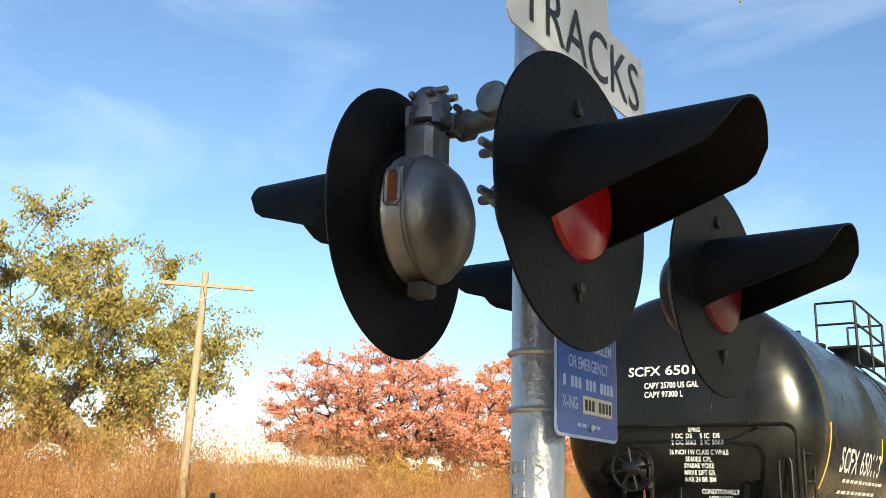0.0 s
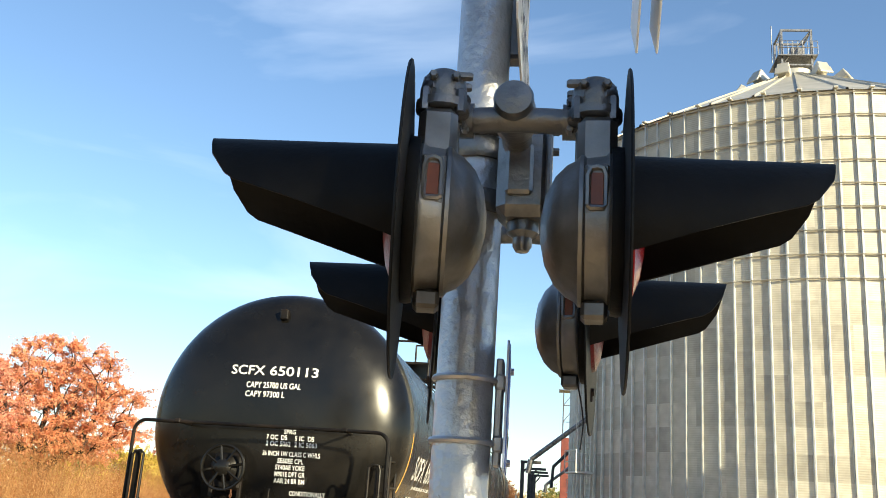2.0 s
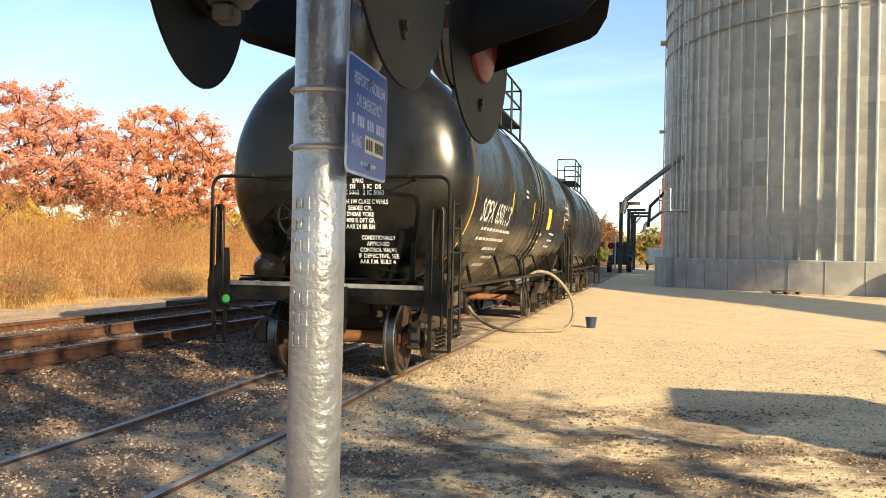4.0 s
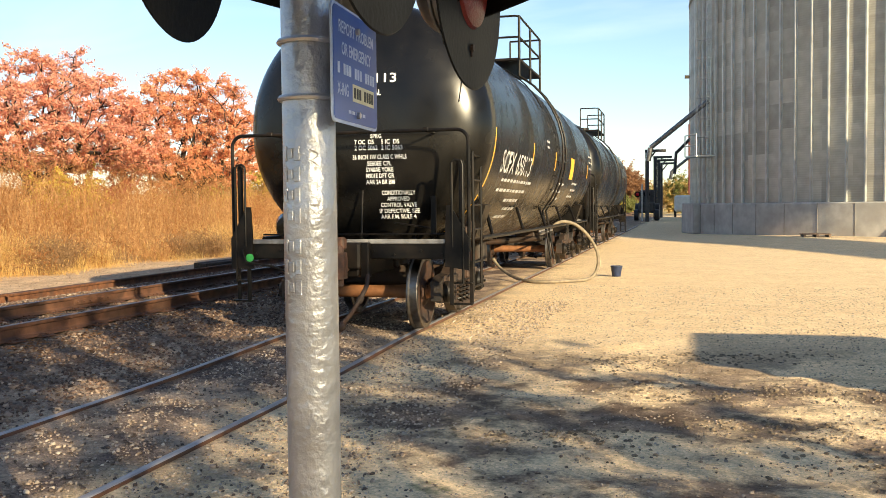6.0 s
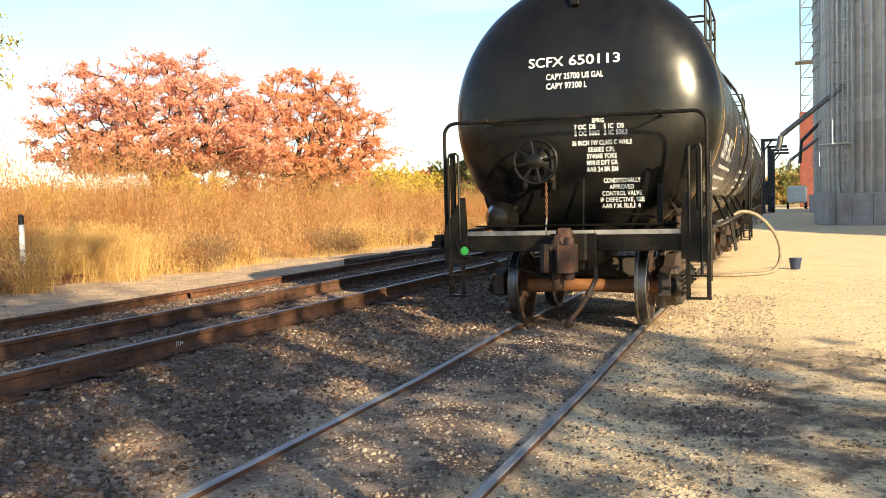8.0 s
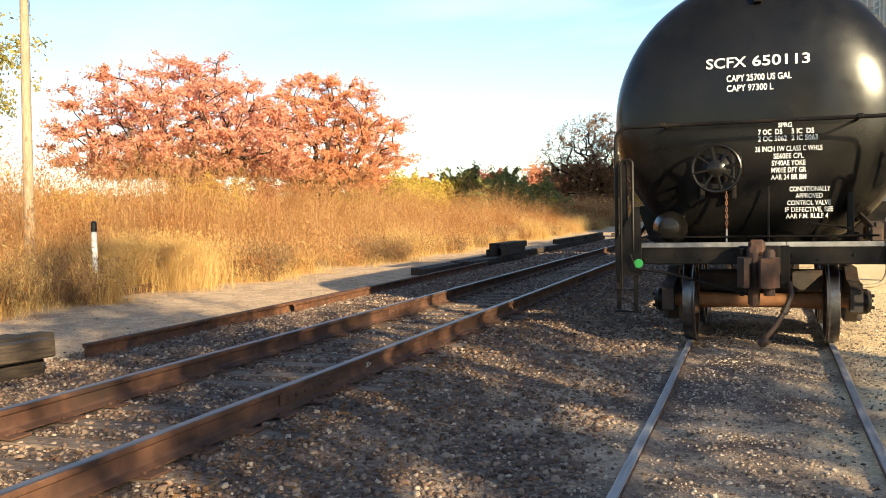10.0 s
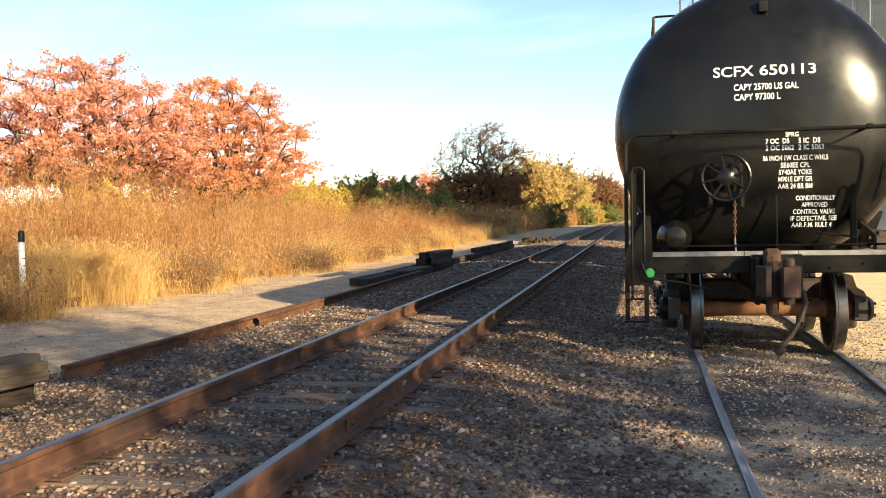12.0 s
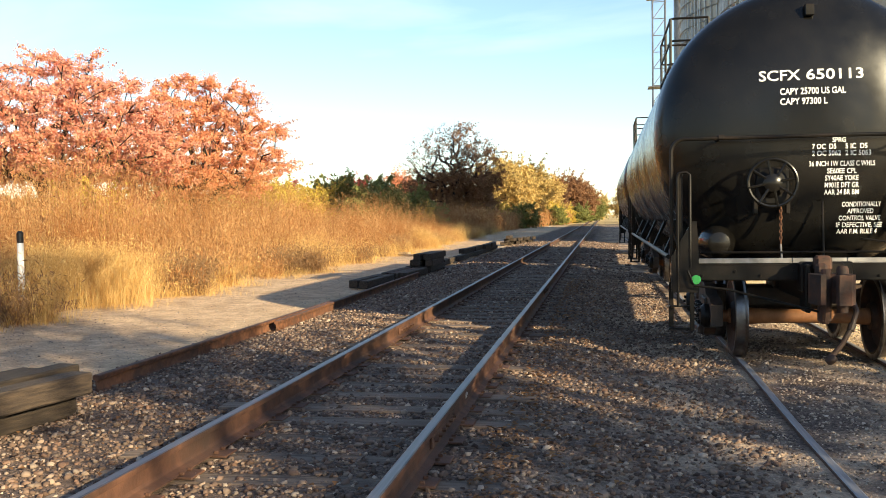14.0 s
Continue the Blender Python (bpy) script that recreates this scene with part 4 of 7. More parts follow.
def tank_car():
    car = root("tank_car", (0, 0, 0), "black railway tank car with white lettering on the siding", "tank car", "parked tank cars")
    prof = []
    for i in range(1, 19):
        a = radians(90 * i / 18)
        prof.append((TANK_R * math.sin(a), HEAD_D * (1 - max(0.0, 1 - math.sin(a) ** HEAD_P) ** (1 / HEAD_P))))
    back = [(r, TANK_LEN - z) for r, z in prof[::-1]]
    mid = []
    for k in range(1, 4):
        z = HEAD_D + (TANK_LEN - 2 * HEAD_D) * k / 4
        mid += [(TANK_R, z - 0.02), (TANK_R + 0.0025, z - 0.008), (TANK_R + 0.0025, z + 0.008), (TANK_R, z + 0.02)]
    prof = [(0.001, 0)] + prof + [(TANK_R + 0.006, HEAD_D + 0.02), (TANK_R + 0.006, HEAD_D + 0.06), (TANK_R, HEAD_D + 0.07)] + mid + back + [(0.001, TANK_LEN)]
    part("tank", Shape().lathe(prof, Matrix.Translation((0, HEAD_Y, TANK_Z)) @ AX["y"], 96, False), M_TANK, car, "glossy black tank shell")
    for yc in (0.89, 2 * MID_Y - 0.89):
        sad = Shape()
        sad.box((0, yc, 1.0), (2.2, 0.5, 0.32), 0.02)
        for s in (-1, 1):
            sad.prism([(0.35, 0.9), (1.3, 1.12), (1.45, 1.55), (1.15, 1.6), (0.5, 1.1)], 0.4, Matrix.Translation((0, yc, 0)) @ Matrix(((s, 0, 0, 0), (0, 0, 1, 0), (0, 1, 0, 0), (0, 0, 0, 1))))
        part("saddle", sad, M_BLACK, car)
    # side rails with struts to the tank
    for s in (-1, 1):
        sb = Shape().tube([(s * 1.5, 0.2, 1.13), (s * 1.5, 2 * MID_Y - 0.2, 1.13)], 0.028, 8)
        k = 0.9
        while k < 2 * MID_Y - 0.6:
            sb.tube([(s * 1.5, k, 1.13), (s * 1.3, k + 0.5, 1.5)], 0.026, 6)
            k += 2.5
        part("side_rail", sb, M_BLACK, car, "black side rail with slanted struts")
    for yc in (0.89, 2 * MID_Y - 0.89):
        truck(yc, car)
    end_gear(car, False)
    end_gear(car, True)
    # hand brake
    wx, wz = -0.44, 1.955
    wy = head_point(wx, wz)[1]
    hb = Shape().box((wx + 0.02, wy - 0.03, wz - 0.04), (0.34, 0.16, 0.42), 0.03).lathe([(0.15, 0), (0.16, 0.05), (0.1, 0.09), (0.05, 0.14)], Matrix.Translation((wx, wy - 0.08, wz)) @ AX["y"] @ Matrix.Rotation(math.pi, 4, "X"), 24)
    hb.box((wx - 0.16, wy - 0.06, wz - 0.24), (0.05, 0.06, 0.2), 0.01).box((wx + 0.18, wy - 0.05, wz - 0.24), (0.05, 0.06, 0.2), 0.01)
    brake = part("hand_brake", hb, M_BLACK, car, "black hand brake gear housing")
    rim = [(wx + 0.255 * math.cos(a * math.pi / 18), wy - 0.2, wz + 0.255 * math.sin(a * math.pi / 18)) for a in range(37)]
    w = Shape().tube(rim, 0.02, 8, False)
    for k in range(8):
        a = k * math.pi / 4 + 0.2
        w.tube([(wx + 0.07 * math.cos(a), wy - 0.21, wz + 0.07 * math.sin(a)), (wx + 0.25 * math.cos(a), wy - 0.2, wz + 0.25 * math.sin(a))], 0.016, 6)
    for k in range(8):
        a = k * math.pi / 4 + 0.2
        w.tube([(wx + 0.24 * math.cos(a), wy - 0.2, wz + 0.24 * math.sin(a)), (wx + 0.255 * math.cos(a), wy - 0.2, wz + 0.255 * math.sin(a))], 0.024, 6)
    w.lathe([(0.1, 0), (0.1, 0.02), (0.05, 0.05)], Matrix.Translation((wx, wy - 0.19, wz)) @ AX["y"] @ Matrix.Rotation(math.pi, 4, "X"), 20)
    part("brake_wheel", w, M_TANK, brake, "black spoked brake wheel")
    ch = Shape()
    for k in range(11):
        c = Vector((wx + 0.1, wy - 0.1, wz - 0.27 - k * 0.037))
        ring = []
        for q in range(9):
            a = q * math.pi / 4
            ring.append(c + Vector((0.013 * math.cos(a) if k % 2 else 0, 0 if k % 2 else 0.013 * math.cos(a), 0.026 * math.sin(a))))
        ch.tube(ring, 0.006, 5, False)
    part("brake_chain", ch, M_RUST, brake, "rusty brake chain")
    part("brake_rod", Shape().tube([(wx + 0.1, wy - 0.1, wz - 0.67), (wx + 0.1, -0.45, 1.1)], 0.01, 6), M_STRIPGREY, brake)
    part("head_lug", Shape().box(head_point(0, 3.86, 0.03), (0.1, 0.1, 0.13), 0.01), M_BLACK, car)
    dv = Shape().box((0.95, -0.1, 1.42), (0.07, 0.05, 0.5), 0.01, None).tube([(0.5, -0.3, 1.34), (0.95, -0.25, 1.27)], 0.012, 6).tube([(-1.2, -0.45, 1.2), (1.2, -0.45, 1.2)], 0.012, 6).tube([(0.1, -0.4, 1.15), (0.1, -0.33, 1.75)], 0.012, 6)
    part("brake_rigging", dv, M_BLACK, car)
    rs = Shape()
    rs.lathe([(0.02, -0.45), (0.12, -0.42), (0.19, -0.3), (0.2, 0), (0.2, 0.3), (0.19, 0.5), (0.1, 0.6), (0.02, 0.62)], Matrix.Translation((-0.98, 0.15, 1.3)) @ AX["y"], 28)
    part("air_reservoir", rs, M_TANK, car, "black air reservoir with domed ends")
    vb = Shape()
    for k in range(7):
        vb.box((1.2 + 0.05 * (k % 3), -0.2 + 0.12 * k, 1.2 + 0.06 * (k % 2)), (0.13, 0.1, 0.16), 0.02)
        vb.tube([(1.2, -0.2 + 0.12 * k, 1.25), (1.05, 0.1 + 0.1 * k, 1.45)], 0.014, 6)
    part("brake_valve", vb, M_GRIME, car, "grimy brake valve and pipework")
    # top platform and railing
    py0, py1 = MID_Y - 1.3, MID_Y + 1.3
    top = TANK_Z + TANK_R
    pf = Shape().box((0.85, MID_Y, top + 0.0), (0.5, 2.6, 0.05), 0.01).box((-0.85, MID_Y, top + 0.0), (0.5, 2.6, 0.05), 0.01)
    part("top_platform", pf, M_BLACK, car)
    for s in (-1, 1):
        x = s * 1.08
        for h in (0.4, 0.78):
            loop = [(s * 0.45, py0, top + h), (x - s * 0.06, py0, top + h), (x, py0 + 0.06, top + h), (x, py1 - 0.06, top + h), (x - s * 0.06, py1, top + h), (s * 0.45, py1, top + h)]
            part("railing_bar", Shape().tube(loop, 0.02, 8), M_BLACK, car, "black bent railing pipe on top of the tank")
        for y in (py0 + 0.03, MID_Y, py1 - 0.03):
            part("railing_post", Shape().tube([(x, y, top - 0.3), (x, y, top + 0.78)], 0.024, 8), M_BLACK, car)
        for y in (py0, py1):
            part("railing_post", Shape().tube([(s * 0.45, y, top - 0.05), (s * 0.45, y, top + 0.78)], 0.02, 8), M_BLACK, car)
    mw = Shape().lathe([(0.3, -0.1), (0.3, 0.16), (0.36, 0.17), (0.36, 0.23), (0.15, 0.28)], Matrix.Translation((0, MID_Y - 0.3, top)), 28)
    part("safety_valve", Shape().lathe([(0.1, -0.1), (0.1, 0.2), (0.14, 0.21), (0.14, 0.3)], Matrix.Translation((0, MID_Y + 0.6, top)), 18), M_BLACK, car)
    part("valve_housing", Shape().lathe([(0.22, -0.1), (0.22, 0.1), (0.26, 0.2), (0.24, 0.35)], Matrix.Translation((0.2, MID_Y + 1.9, top)), 18), M_BLACK, car)
    part("manway", mw, M_BLACK, car)
    ld = Shape()
    for k in (-0.22, 0.22):
        pts = [((TANK_R + 0.1) * math.cos(a), MID_Y + k, TANK_Z + (TANK_R + 0.1) * math.sin(a)) for a in [radians(-40 + 10 * i) for i in range(11)]]
        ld.tube([(1.5, MID_Y + k, 0.5)] + pts, 0.02, 8)
    for i in range(10):
        a = radians(-36 + 10 * i)
        ld.tube([((TANK_R + 0.1) * math.cos(a), MID_Y - 0.22, TANK_Z + (TANK_R + 0.1) * math.sin(a)), ((TANK_R + 0.1) * math.cos(a), MID_Y + 0.22, TANK_Z + (TANK_R + 0.1) * math.sin(a))], 0.013, 6)
    part("tank_ladder", ld, M_BLACK, car, "black ladder bent round the tank")
    cable = [((TANK_R + 0.03) * math.cos(radians(a)), MID_Y - 1.2 - (90 - a) * 0.004, TANK_Z + (TANK_R + 0.03) * math.sin(radians(a))) for a in range(80, 20, -6)]
    part("grounding_cable", Shape().tube(cable, 0.012, 6), M_BLACK, car)
    bo = Shape().lathe([(0.18, -0.3), (0.18, 0.1), (0.3, 0.12), (0.3, 0.3)], Matrix.Translation((0, MID_Y, 0.75)), 20).tube([(0, MID_Y, 0.8), (1.3, MID_Y, 0.9)], 0.05, 10)
    part("bottom_outlet", bo, M_GRIME, car)
    return car


def head_text(car, body, x0, z, height, width, align="LEFT", name="lettering"):
    def place(u, v):
        return head_point(x0 + u, z + v - height / 2)
    letters(body, height, place, M_WHITE, name, car, width, align, bold=height * 0.02)


def side_point(y, z, proud=0.005):
    return (math.sqrt(max(0.01, (TANK_R + proud) ** 2 - (z - TANK_Z) ** 2)), y, z)


def side_patch(car, name, y0, y1, z0, z1, mat, label, n=10):
    s = Shape()
    vs = []
    for i in range(n + 1):
        z = z0 + (z1 - z0) * i / n
        vs += [side_point(y0, z), side_point(y1, z)]
    s.add(vs, [(2 * i, 2 * i + 1, 2 * i + 3, 2 * i + 2) for i in range(n)])
    part(name, s, mat, car, label, 60)


def side_marks(car):
    for y, w, z0, z1 in ((0.4, 0.06, 1.78, 2.54), (0.4, 0.06, 1.2, 1.68), (3.56, 0.09, 2.2, 2.54), (6.25, 0.1, 2.2, 2.54), (12.3, 0.1, 2.2, 2.54)):
        side_patch(car, "reflective_stripe", y, y + w, z0, z1, M_YELLOW, "yellow reflective stripe")
    side_patch(car, "warning_panel", 8.75, 9.35, 2.1, 2.55, M_YELLOW, "yellow warning panel")
    rb = random.Random(3)
    for r, (y, z, w) in enumerate(((1.45, 1.88, 2.6), (1.4, 1.74, 2.3), (2.4, 1.6, 1.2), (2.8, 1.47, 1.0), (2.7, 1.35, 0.9), (7.2, 1.95, 1.0), (7.0, 1.8, 1.2), (7.3, 1.66, 0.8), (9.6, 2.0, 0.9), (9.7, 1.86, 0.8), (9.6, 1.72, 0.9), (12.6, 2.75, 0.7), (12.6, 2.6, 0.7), (12.6, 2.45, 0.7), (5.1, 2.65, 0.25), (5.1, 2.55, 0.25))):
        k = y
        while k < y + w:
            g = rb.uniform(0.1, 0.28)
            side_patch(car, "stencil_bar", k, k + g, z, z + 0.042, M_STENCIL, "unreadable white stencil line", 1)
            k += g + 0.06


car = tank_car()
# the reach of one car is 16.6 m
rear_car = copy_thing(car, pose(0, 16.6, 0))
tagged(rear_car, "black railway tank car coupled behind another")
head_text(car, "SCFX", -0.555, 3.135, 0.112, 0.43)
head_text(car, "650113", -0.065, 3.135, 0.112, 0.595)
for body, x0, z, h, w in (("CAPY 25700 US GAL", -0.335, 2.955, 0.07, 0.68), ("CAPY 97300 L", -0.335, 2.845, 0.07, 0.49), ("SPRG", 0.205, 2.415, 0.05, 0.14),
                          ("7 OC  D5", -0.005, 2.345, 0.055, 0.25), ("5 IC  D5", 0.34, 2.345, 0.055, 0.23), ("2 OC 5062", -0.005, 2.272, 0.055, 0.3), ("2 IC 5063", 0.34, 2.272, 0.055, 0.27),
                          ("36 INCH 1W CLASS C WHLS", -0.035, 2.158, 0.055, 0.69), ("SE60EE CPL", 0.155, 2.078, 0.055, 0.31), ("SY40AE YOKE", 0.135, 2.002, 0.055, 0.35), ("M901E DFT GR", 0.13, 1.925, 0.055, 0.36), ("AAR 24 BR BM", 0.13, 1.848, 0.055, 0.365),
                          ("CONDITIONALLY", 0.32, 1.713, 0.052, 0.42), ("APPROVED", 0.385, 1.638, 0.052, 0.28), ("CONTROL VALVE", 0.295, 1.562, 0.052, 0.45), ("IF DEFECTIVE, SEE", 0.27, 1.487, 0.052, 0.5), ("AAR F.M. RULE 4", 0.285, 1.415, 0.052, 0.44)):
    head_text(car, body, x0, z, h, w)
letters("SCFX", 0.3, lambda u, v: side_point(1.08 + u, 2.0 + v), M_STENCIL, "side_lettering", car, 1.0, bold=0.004)
letters("650113", 0.3, lambda u, v: side_point(2.25 + u, 2.0 + v), M_STENCIL, "side_lettering", car, 1.3, bold=0.004)
side_marks(car)
part("reflector", Shape().lathe([(0.05, 0), (0.05, 0.012)], Matrix.Translation((-1.27, -0.695, 0.92)) @ AX["y"] @ Matrix.Rotation(math.pi, 4, "X"), 20), M_GREEN, car, "round green reflector")

# ---- unloading hose and bucket ----
hp = [(1.32, 7.7, 1.05), (1.54, 7.8, 1.2), (1.82, 7.95, 1.14), (2.07, 8.1, 0.9), (2.24, 8.2, 0.58), (2.26, 8.15, 0.25), (2.12, 7.95, 0.03), (1.77, 7.6, 0.0), (1.32, 7.3, 0.0), (0.92, 7.4, 0.0), (0.52, 7.9, 0.05), (0.12, 8.5, 0.2), (-0.08, 8.7, 0.4)]


def spline(pts, n=6):
    out = []
    P = [Vector(p) for p in pts]
    for i in range(len(P) - 1):
        a, b, c, d = P[max(i - 1, 0)], P[i], P[i + 1], P[min(i + 2, len(P) - 1)]
        for k in range(n):
            t = k / n
            out.append(0.5 * ((2 * b) + (c - a) * t + (2 * a - 5 * b + 4 * c - d) * t * t + (3 * b - a - 3 * c + d) * t ** 3))
    return out + [P[-1]]


hose = root("unloading_hose", (0, 0, 0), "tan rubber unloading hose looped from the tank car to the ground", "hose")
part("hose_tube", Shape().tube(spline(hp), 0.034, 12), M_HOSE, hose)
part("hose_fitting", Shape().tube([(1.12, 7.62, 0.98), (1.36, 7.72, 1.07)], 0.06, 12), M_STRIPGREY, hose, "metal hose fitting")
bucket = root("bucket", (2.56, 9.4, -0.04), "dark blue plastic bucket standing on the dirt", "bucket")
bucket.scale = (0.72, 0.72, 0.72)
part("pail", Shape().lathe([(0.01, 0.02), (0.13, 0.0), (0.17, 0.3), (0.185, 0.3), (0.185, 0.33), (0.16, 0.33), (0.125, 0.03), (0.01, 0.03)], Matrix.Identity(4), 24, False), M_BUCKET, bucket)
part("handle", Shape().tube(arc((0, 0, 0.31), 0.185, 0, -160, 10), 0.005, 6), M_STRIPGREY, bucket, "thin wire handle")


# ---- crossing signal ----
PX, PY = 2.965, -9.03
SIGNAL_M = Matrix.Translation((3.179, -9.419, 2.069)) @ Matrix.Scale(1.03, 4) @ Matrix.Translation((-PX, -PY, -2.05))
signal = root("crossing_signal", (3.179, -9.419, -0.094), "silver railway crossing signal post with four black hooded red lights", "crossing signal")

signal.scale = (1.03, 1.03, 1.03)


def zl(z):
    return z + 0.05


pole_s = Shape().lathe([(0.055, 0.0), (0.055, zl(1.5)), (0.0555, zl(1.505)), (0.0555, zl(1.53)), (0.0545, zl(1.535)), (0.0545, zl(2.9)), (0.0545, zl(4.1)), (0.05, zl(4.13))], Matrix.Identity(4), 40)
pole = part("pole", pole_s, M_SILVER, signal, "silver painted steel post with runs and drips")
part("base_flange", Shape().lathe([(0.16, 0.0), (0.16, 0.03), (0.09, 0.06), (0.075, 0.25), (0.06, 0.3)], Matrix.Identity(4), 28), M_SILVER, signal)


def on_pole(angle0):
    def place(u, v):
        a = angle0 + v / 0.056
        return (0.0567 * math.cos(a), 0.0567 * math.sin(a), zl(1.66) - u)
    return place


# raised number bars and cast lettering on the post; both read upwards
nb = Shape()
for k in range(7):
    for j in (-1, 0, 1):
        a = radians(-112) + j * 0.3
        nb.box((0, 0, 0), (0.004, 0.013, 0.02 if j == 0 else 0.03), 0.001, Matrix.Translation((0.0555 * math.cos(a), 0.0555 * math.sin(a), zl(1.36 + 0.042 * k + (0.02 if k > 2 else 0)))) @ Matrix.Rotation(a, 4, "Z"))
tagged(part("raised_number", nb, M_SILVER, pole, "raised number bars painted over in silver"), kind="stuff")


def up_pole(angle0, z0):
    def place(u, v):
        a = angle0 - v / 0.0565
        return (0.0572 * math.cos(a), 0.0572 * math.sin(a), zl(z0) + u)
    return place


letters("U.S.DOT-AAR", 0.022, up_pole(radians(-48), 1.47), M_SILVER, "cast_lettering", pole, 0.2, bold=0.0006)


def signal_light(name, m, lit, label):
    """One light unit; its axis is x, the disc stands at the origin."""
    unit = part(name, Shape().lathe([(0.105, -0.004), (0.18, -0.005), (0.24, -0.001), (0.248, -0.001), (0.2495, 0.001), (0.247, 0.0035), (0.24, 0.003), (0.18, 0.002), (0.105, 0.004)], AX["x"], 64, False), M_HOOD, signal, label)
    unit.matrix_basis = m
    dt = Shape()
    for z in (0.155, -0.15):
        dt.lathe([(0.009, 0), (0.009, 0.007)], Matrix.Translation((0.003, 0, z)) @ AX["x"], 8)
        dt.box((0.004, 0.0, z - 0.012 if z < 0 else z + 0.012), (0.006, 0.008, 0.02), 0.002)
    part("disc_screw", dt, M_GRIME, unit)
    # hood: a drooping tube, open below, its lower edge sweeping up to a rounded tip
    nl, na = 20, 24
    hood = Shape()
    outer, inner = [], []
    for i in range(nl + 1):
        u = i / nl
        x = 0.305 * u
        half = 121 - 44 * u
        if u > 0.9:
            half *= math.sqrt(max(0.02, 1 - ((u - 0.9) / 0.105) ** 2)) * 0.4 + 0.6
        r = 0.118 - 0.006 * u
        droop = -0.004 * u
        for k in range(na + 1):
            a = radians(90 - half + 2 * half * k / na)
            c, s = math.cos(a), math.sin(a)
            cut = 0.035 * max(0, 1 - s) * u
            outer.append((x - cut, r * c * (1 - 0.1 * u), r * s + droop))
            inner.append((x - cut, (r - 0.004) * c * (1 - 0.1 * u), (r - 0.004) * s + droop))
    w = na + 1
    fs = []
    for i in range(nl):
        for k in range(na):
            q = (i * w + k, i * w + k + 1, (i + 1) * w + k + 1, (i + 1) * w + k)
            fs.append(q)
            fs.append(tuple(len(outer) + j for j in q[::-1]))
    O = len(outer)
    for i in range(nl):
        fs.append((i * w, (i + 1) * w, O + (i + 1) * w, O + i * w))
        fs.append((i * w + na, O + i * w + na, O + (i + 1) * w + na, (i + 1) * w + na))
    for k in range(na):
        fs.append((nl * w + k, nl * w + k + 1, O + nl * w + k + 1, O + nl * w + k))
    hood.add(outer + inner, fs)
    part("hood", hood, M_HOOD, unit, "long black light hood")
    part("lens", Shape().lathe([(0.106, 0.0), (0.1, 0.012), (0.075, 0.022), (0.04, 0.028), (0.002, 0.03)], AX["x"], 36, False), M_LENSLIT if lit else M_LENS, unit, "red glass lens")
    part("gasket", Shape().lathe([(0.1, -0.022), (0.13, -0.022), (0.132, -0.012), (0.13, -0.004), (0.1, -0.004)], AX["x"], 40, False), M_HOOD, unit)
    hs = Shape().lathe([(0.12, -0.02), (0.122, -0.026), (0.117, -0.032), (0.114, -0.06), (0.118, -0.064), (0.118, -0.07), (0.11, -0.076), (0.103, -0.09), (0.085, -0.108), (0.055, -0.123), (0.02, -0.13), (0.002, -0.131)], AX["x"], 48, False)
    hs.box((-0.045, 0, 0.13), (0.062, 0.088, 0.1), 0.012)
    hs.lathe([(0.03, 0.1), (0.03, 0.165), (0.02, 0.17), (0.02, 0.195)], Matrix.Translation((-0.05, 0, 0)), 16)
    hs.box((-0.045, 0, -0.128), (0.04, 0.05, 0.03), 0.006)
    housing = part("housing", hs, M_CASTDIRTY, unit, "grey cast housing with a domed back")
    for s in (-1, 1):
        fr = Shape()
        ring = [(-0.044 + dx, s * 0.117, 0.03 + dz) for dx, dz in ((-0.013, -0.026), (-0.013, 0.02), (-0.009, 0.03), (0, 0.033), (0.009, 0.03), (0.013, 0.02), (0.013, -0.026), (0.009, -0.03), (-0.009, -0.03), (-0.013, -0.026))]
        fr.tube(ring, 0.0045, 6, False).box((-0.044, s * 0.109, 0.03), (0.036, 0.012, 0.078), 0.004)
        part("peep_frame", fr, M_CASTDIRTY, housing)
        part("peep_lens", Shape().box((-0.044, s * 0.1155, 0.029), (0.019, 0.004, 0.05), 0.0018), M_AMBER, housing, "amber peep lens")
    el = Shape()
    el.lathe([(0.03, 0.182), (0.044, 0.186), (0.044, 0.2), (0.035, 0.204), (0.038, 0.226), (0.035, 0.242), (0.024, 0.254), (0.004, 0.258)], Matrix.Translation((-0.05, 0, 0)), 20)
    for a in (45, 135, 225, 315):
        c, s = math.cos(radians(a)), math.sin(radians(a))
        el.lathe([(0.009, 0.176), (0.009, 0.212), (0.006, 0.216)], Matrix.Translation((-0.05 + 0.04 * c, 0.04 * s, 0)), 6)
    el.box((-0.05, 0.0, 0.226), (0.064, 0.066, 0.05), 0.014)
    for s in (-1, 1):
        for dx in (-0.026, 0.026):
            el.lathe([(0.0075, 0), (0.0075, 0.03), (0.005, 0.033)], Matrix.Translation((-0.05 + dx * 0.7, s * 0.012, 0.234)) @ AX["y"] @ Matrix.Rotation(math.pi if s < 0 else 0, 4, "X"), 6)
        el.lathe([(0.008, 0), (0.008, 0.042), (0.0055, 0.046)], Matrix.Translation((-0.05, 0.02 * s, 0.243)) @ AX["x"] @ Matrix.Rotation(math.pi, 4, "X"), 6)
    part("elbow", el, M_CAST, unit, "bolted cast pipe elbow")
    return unit


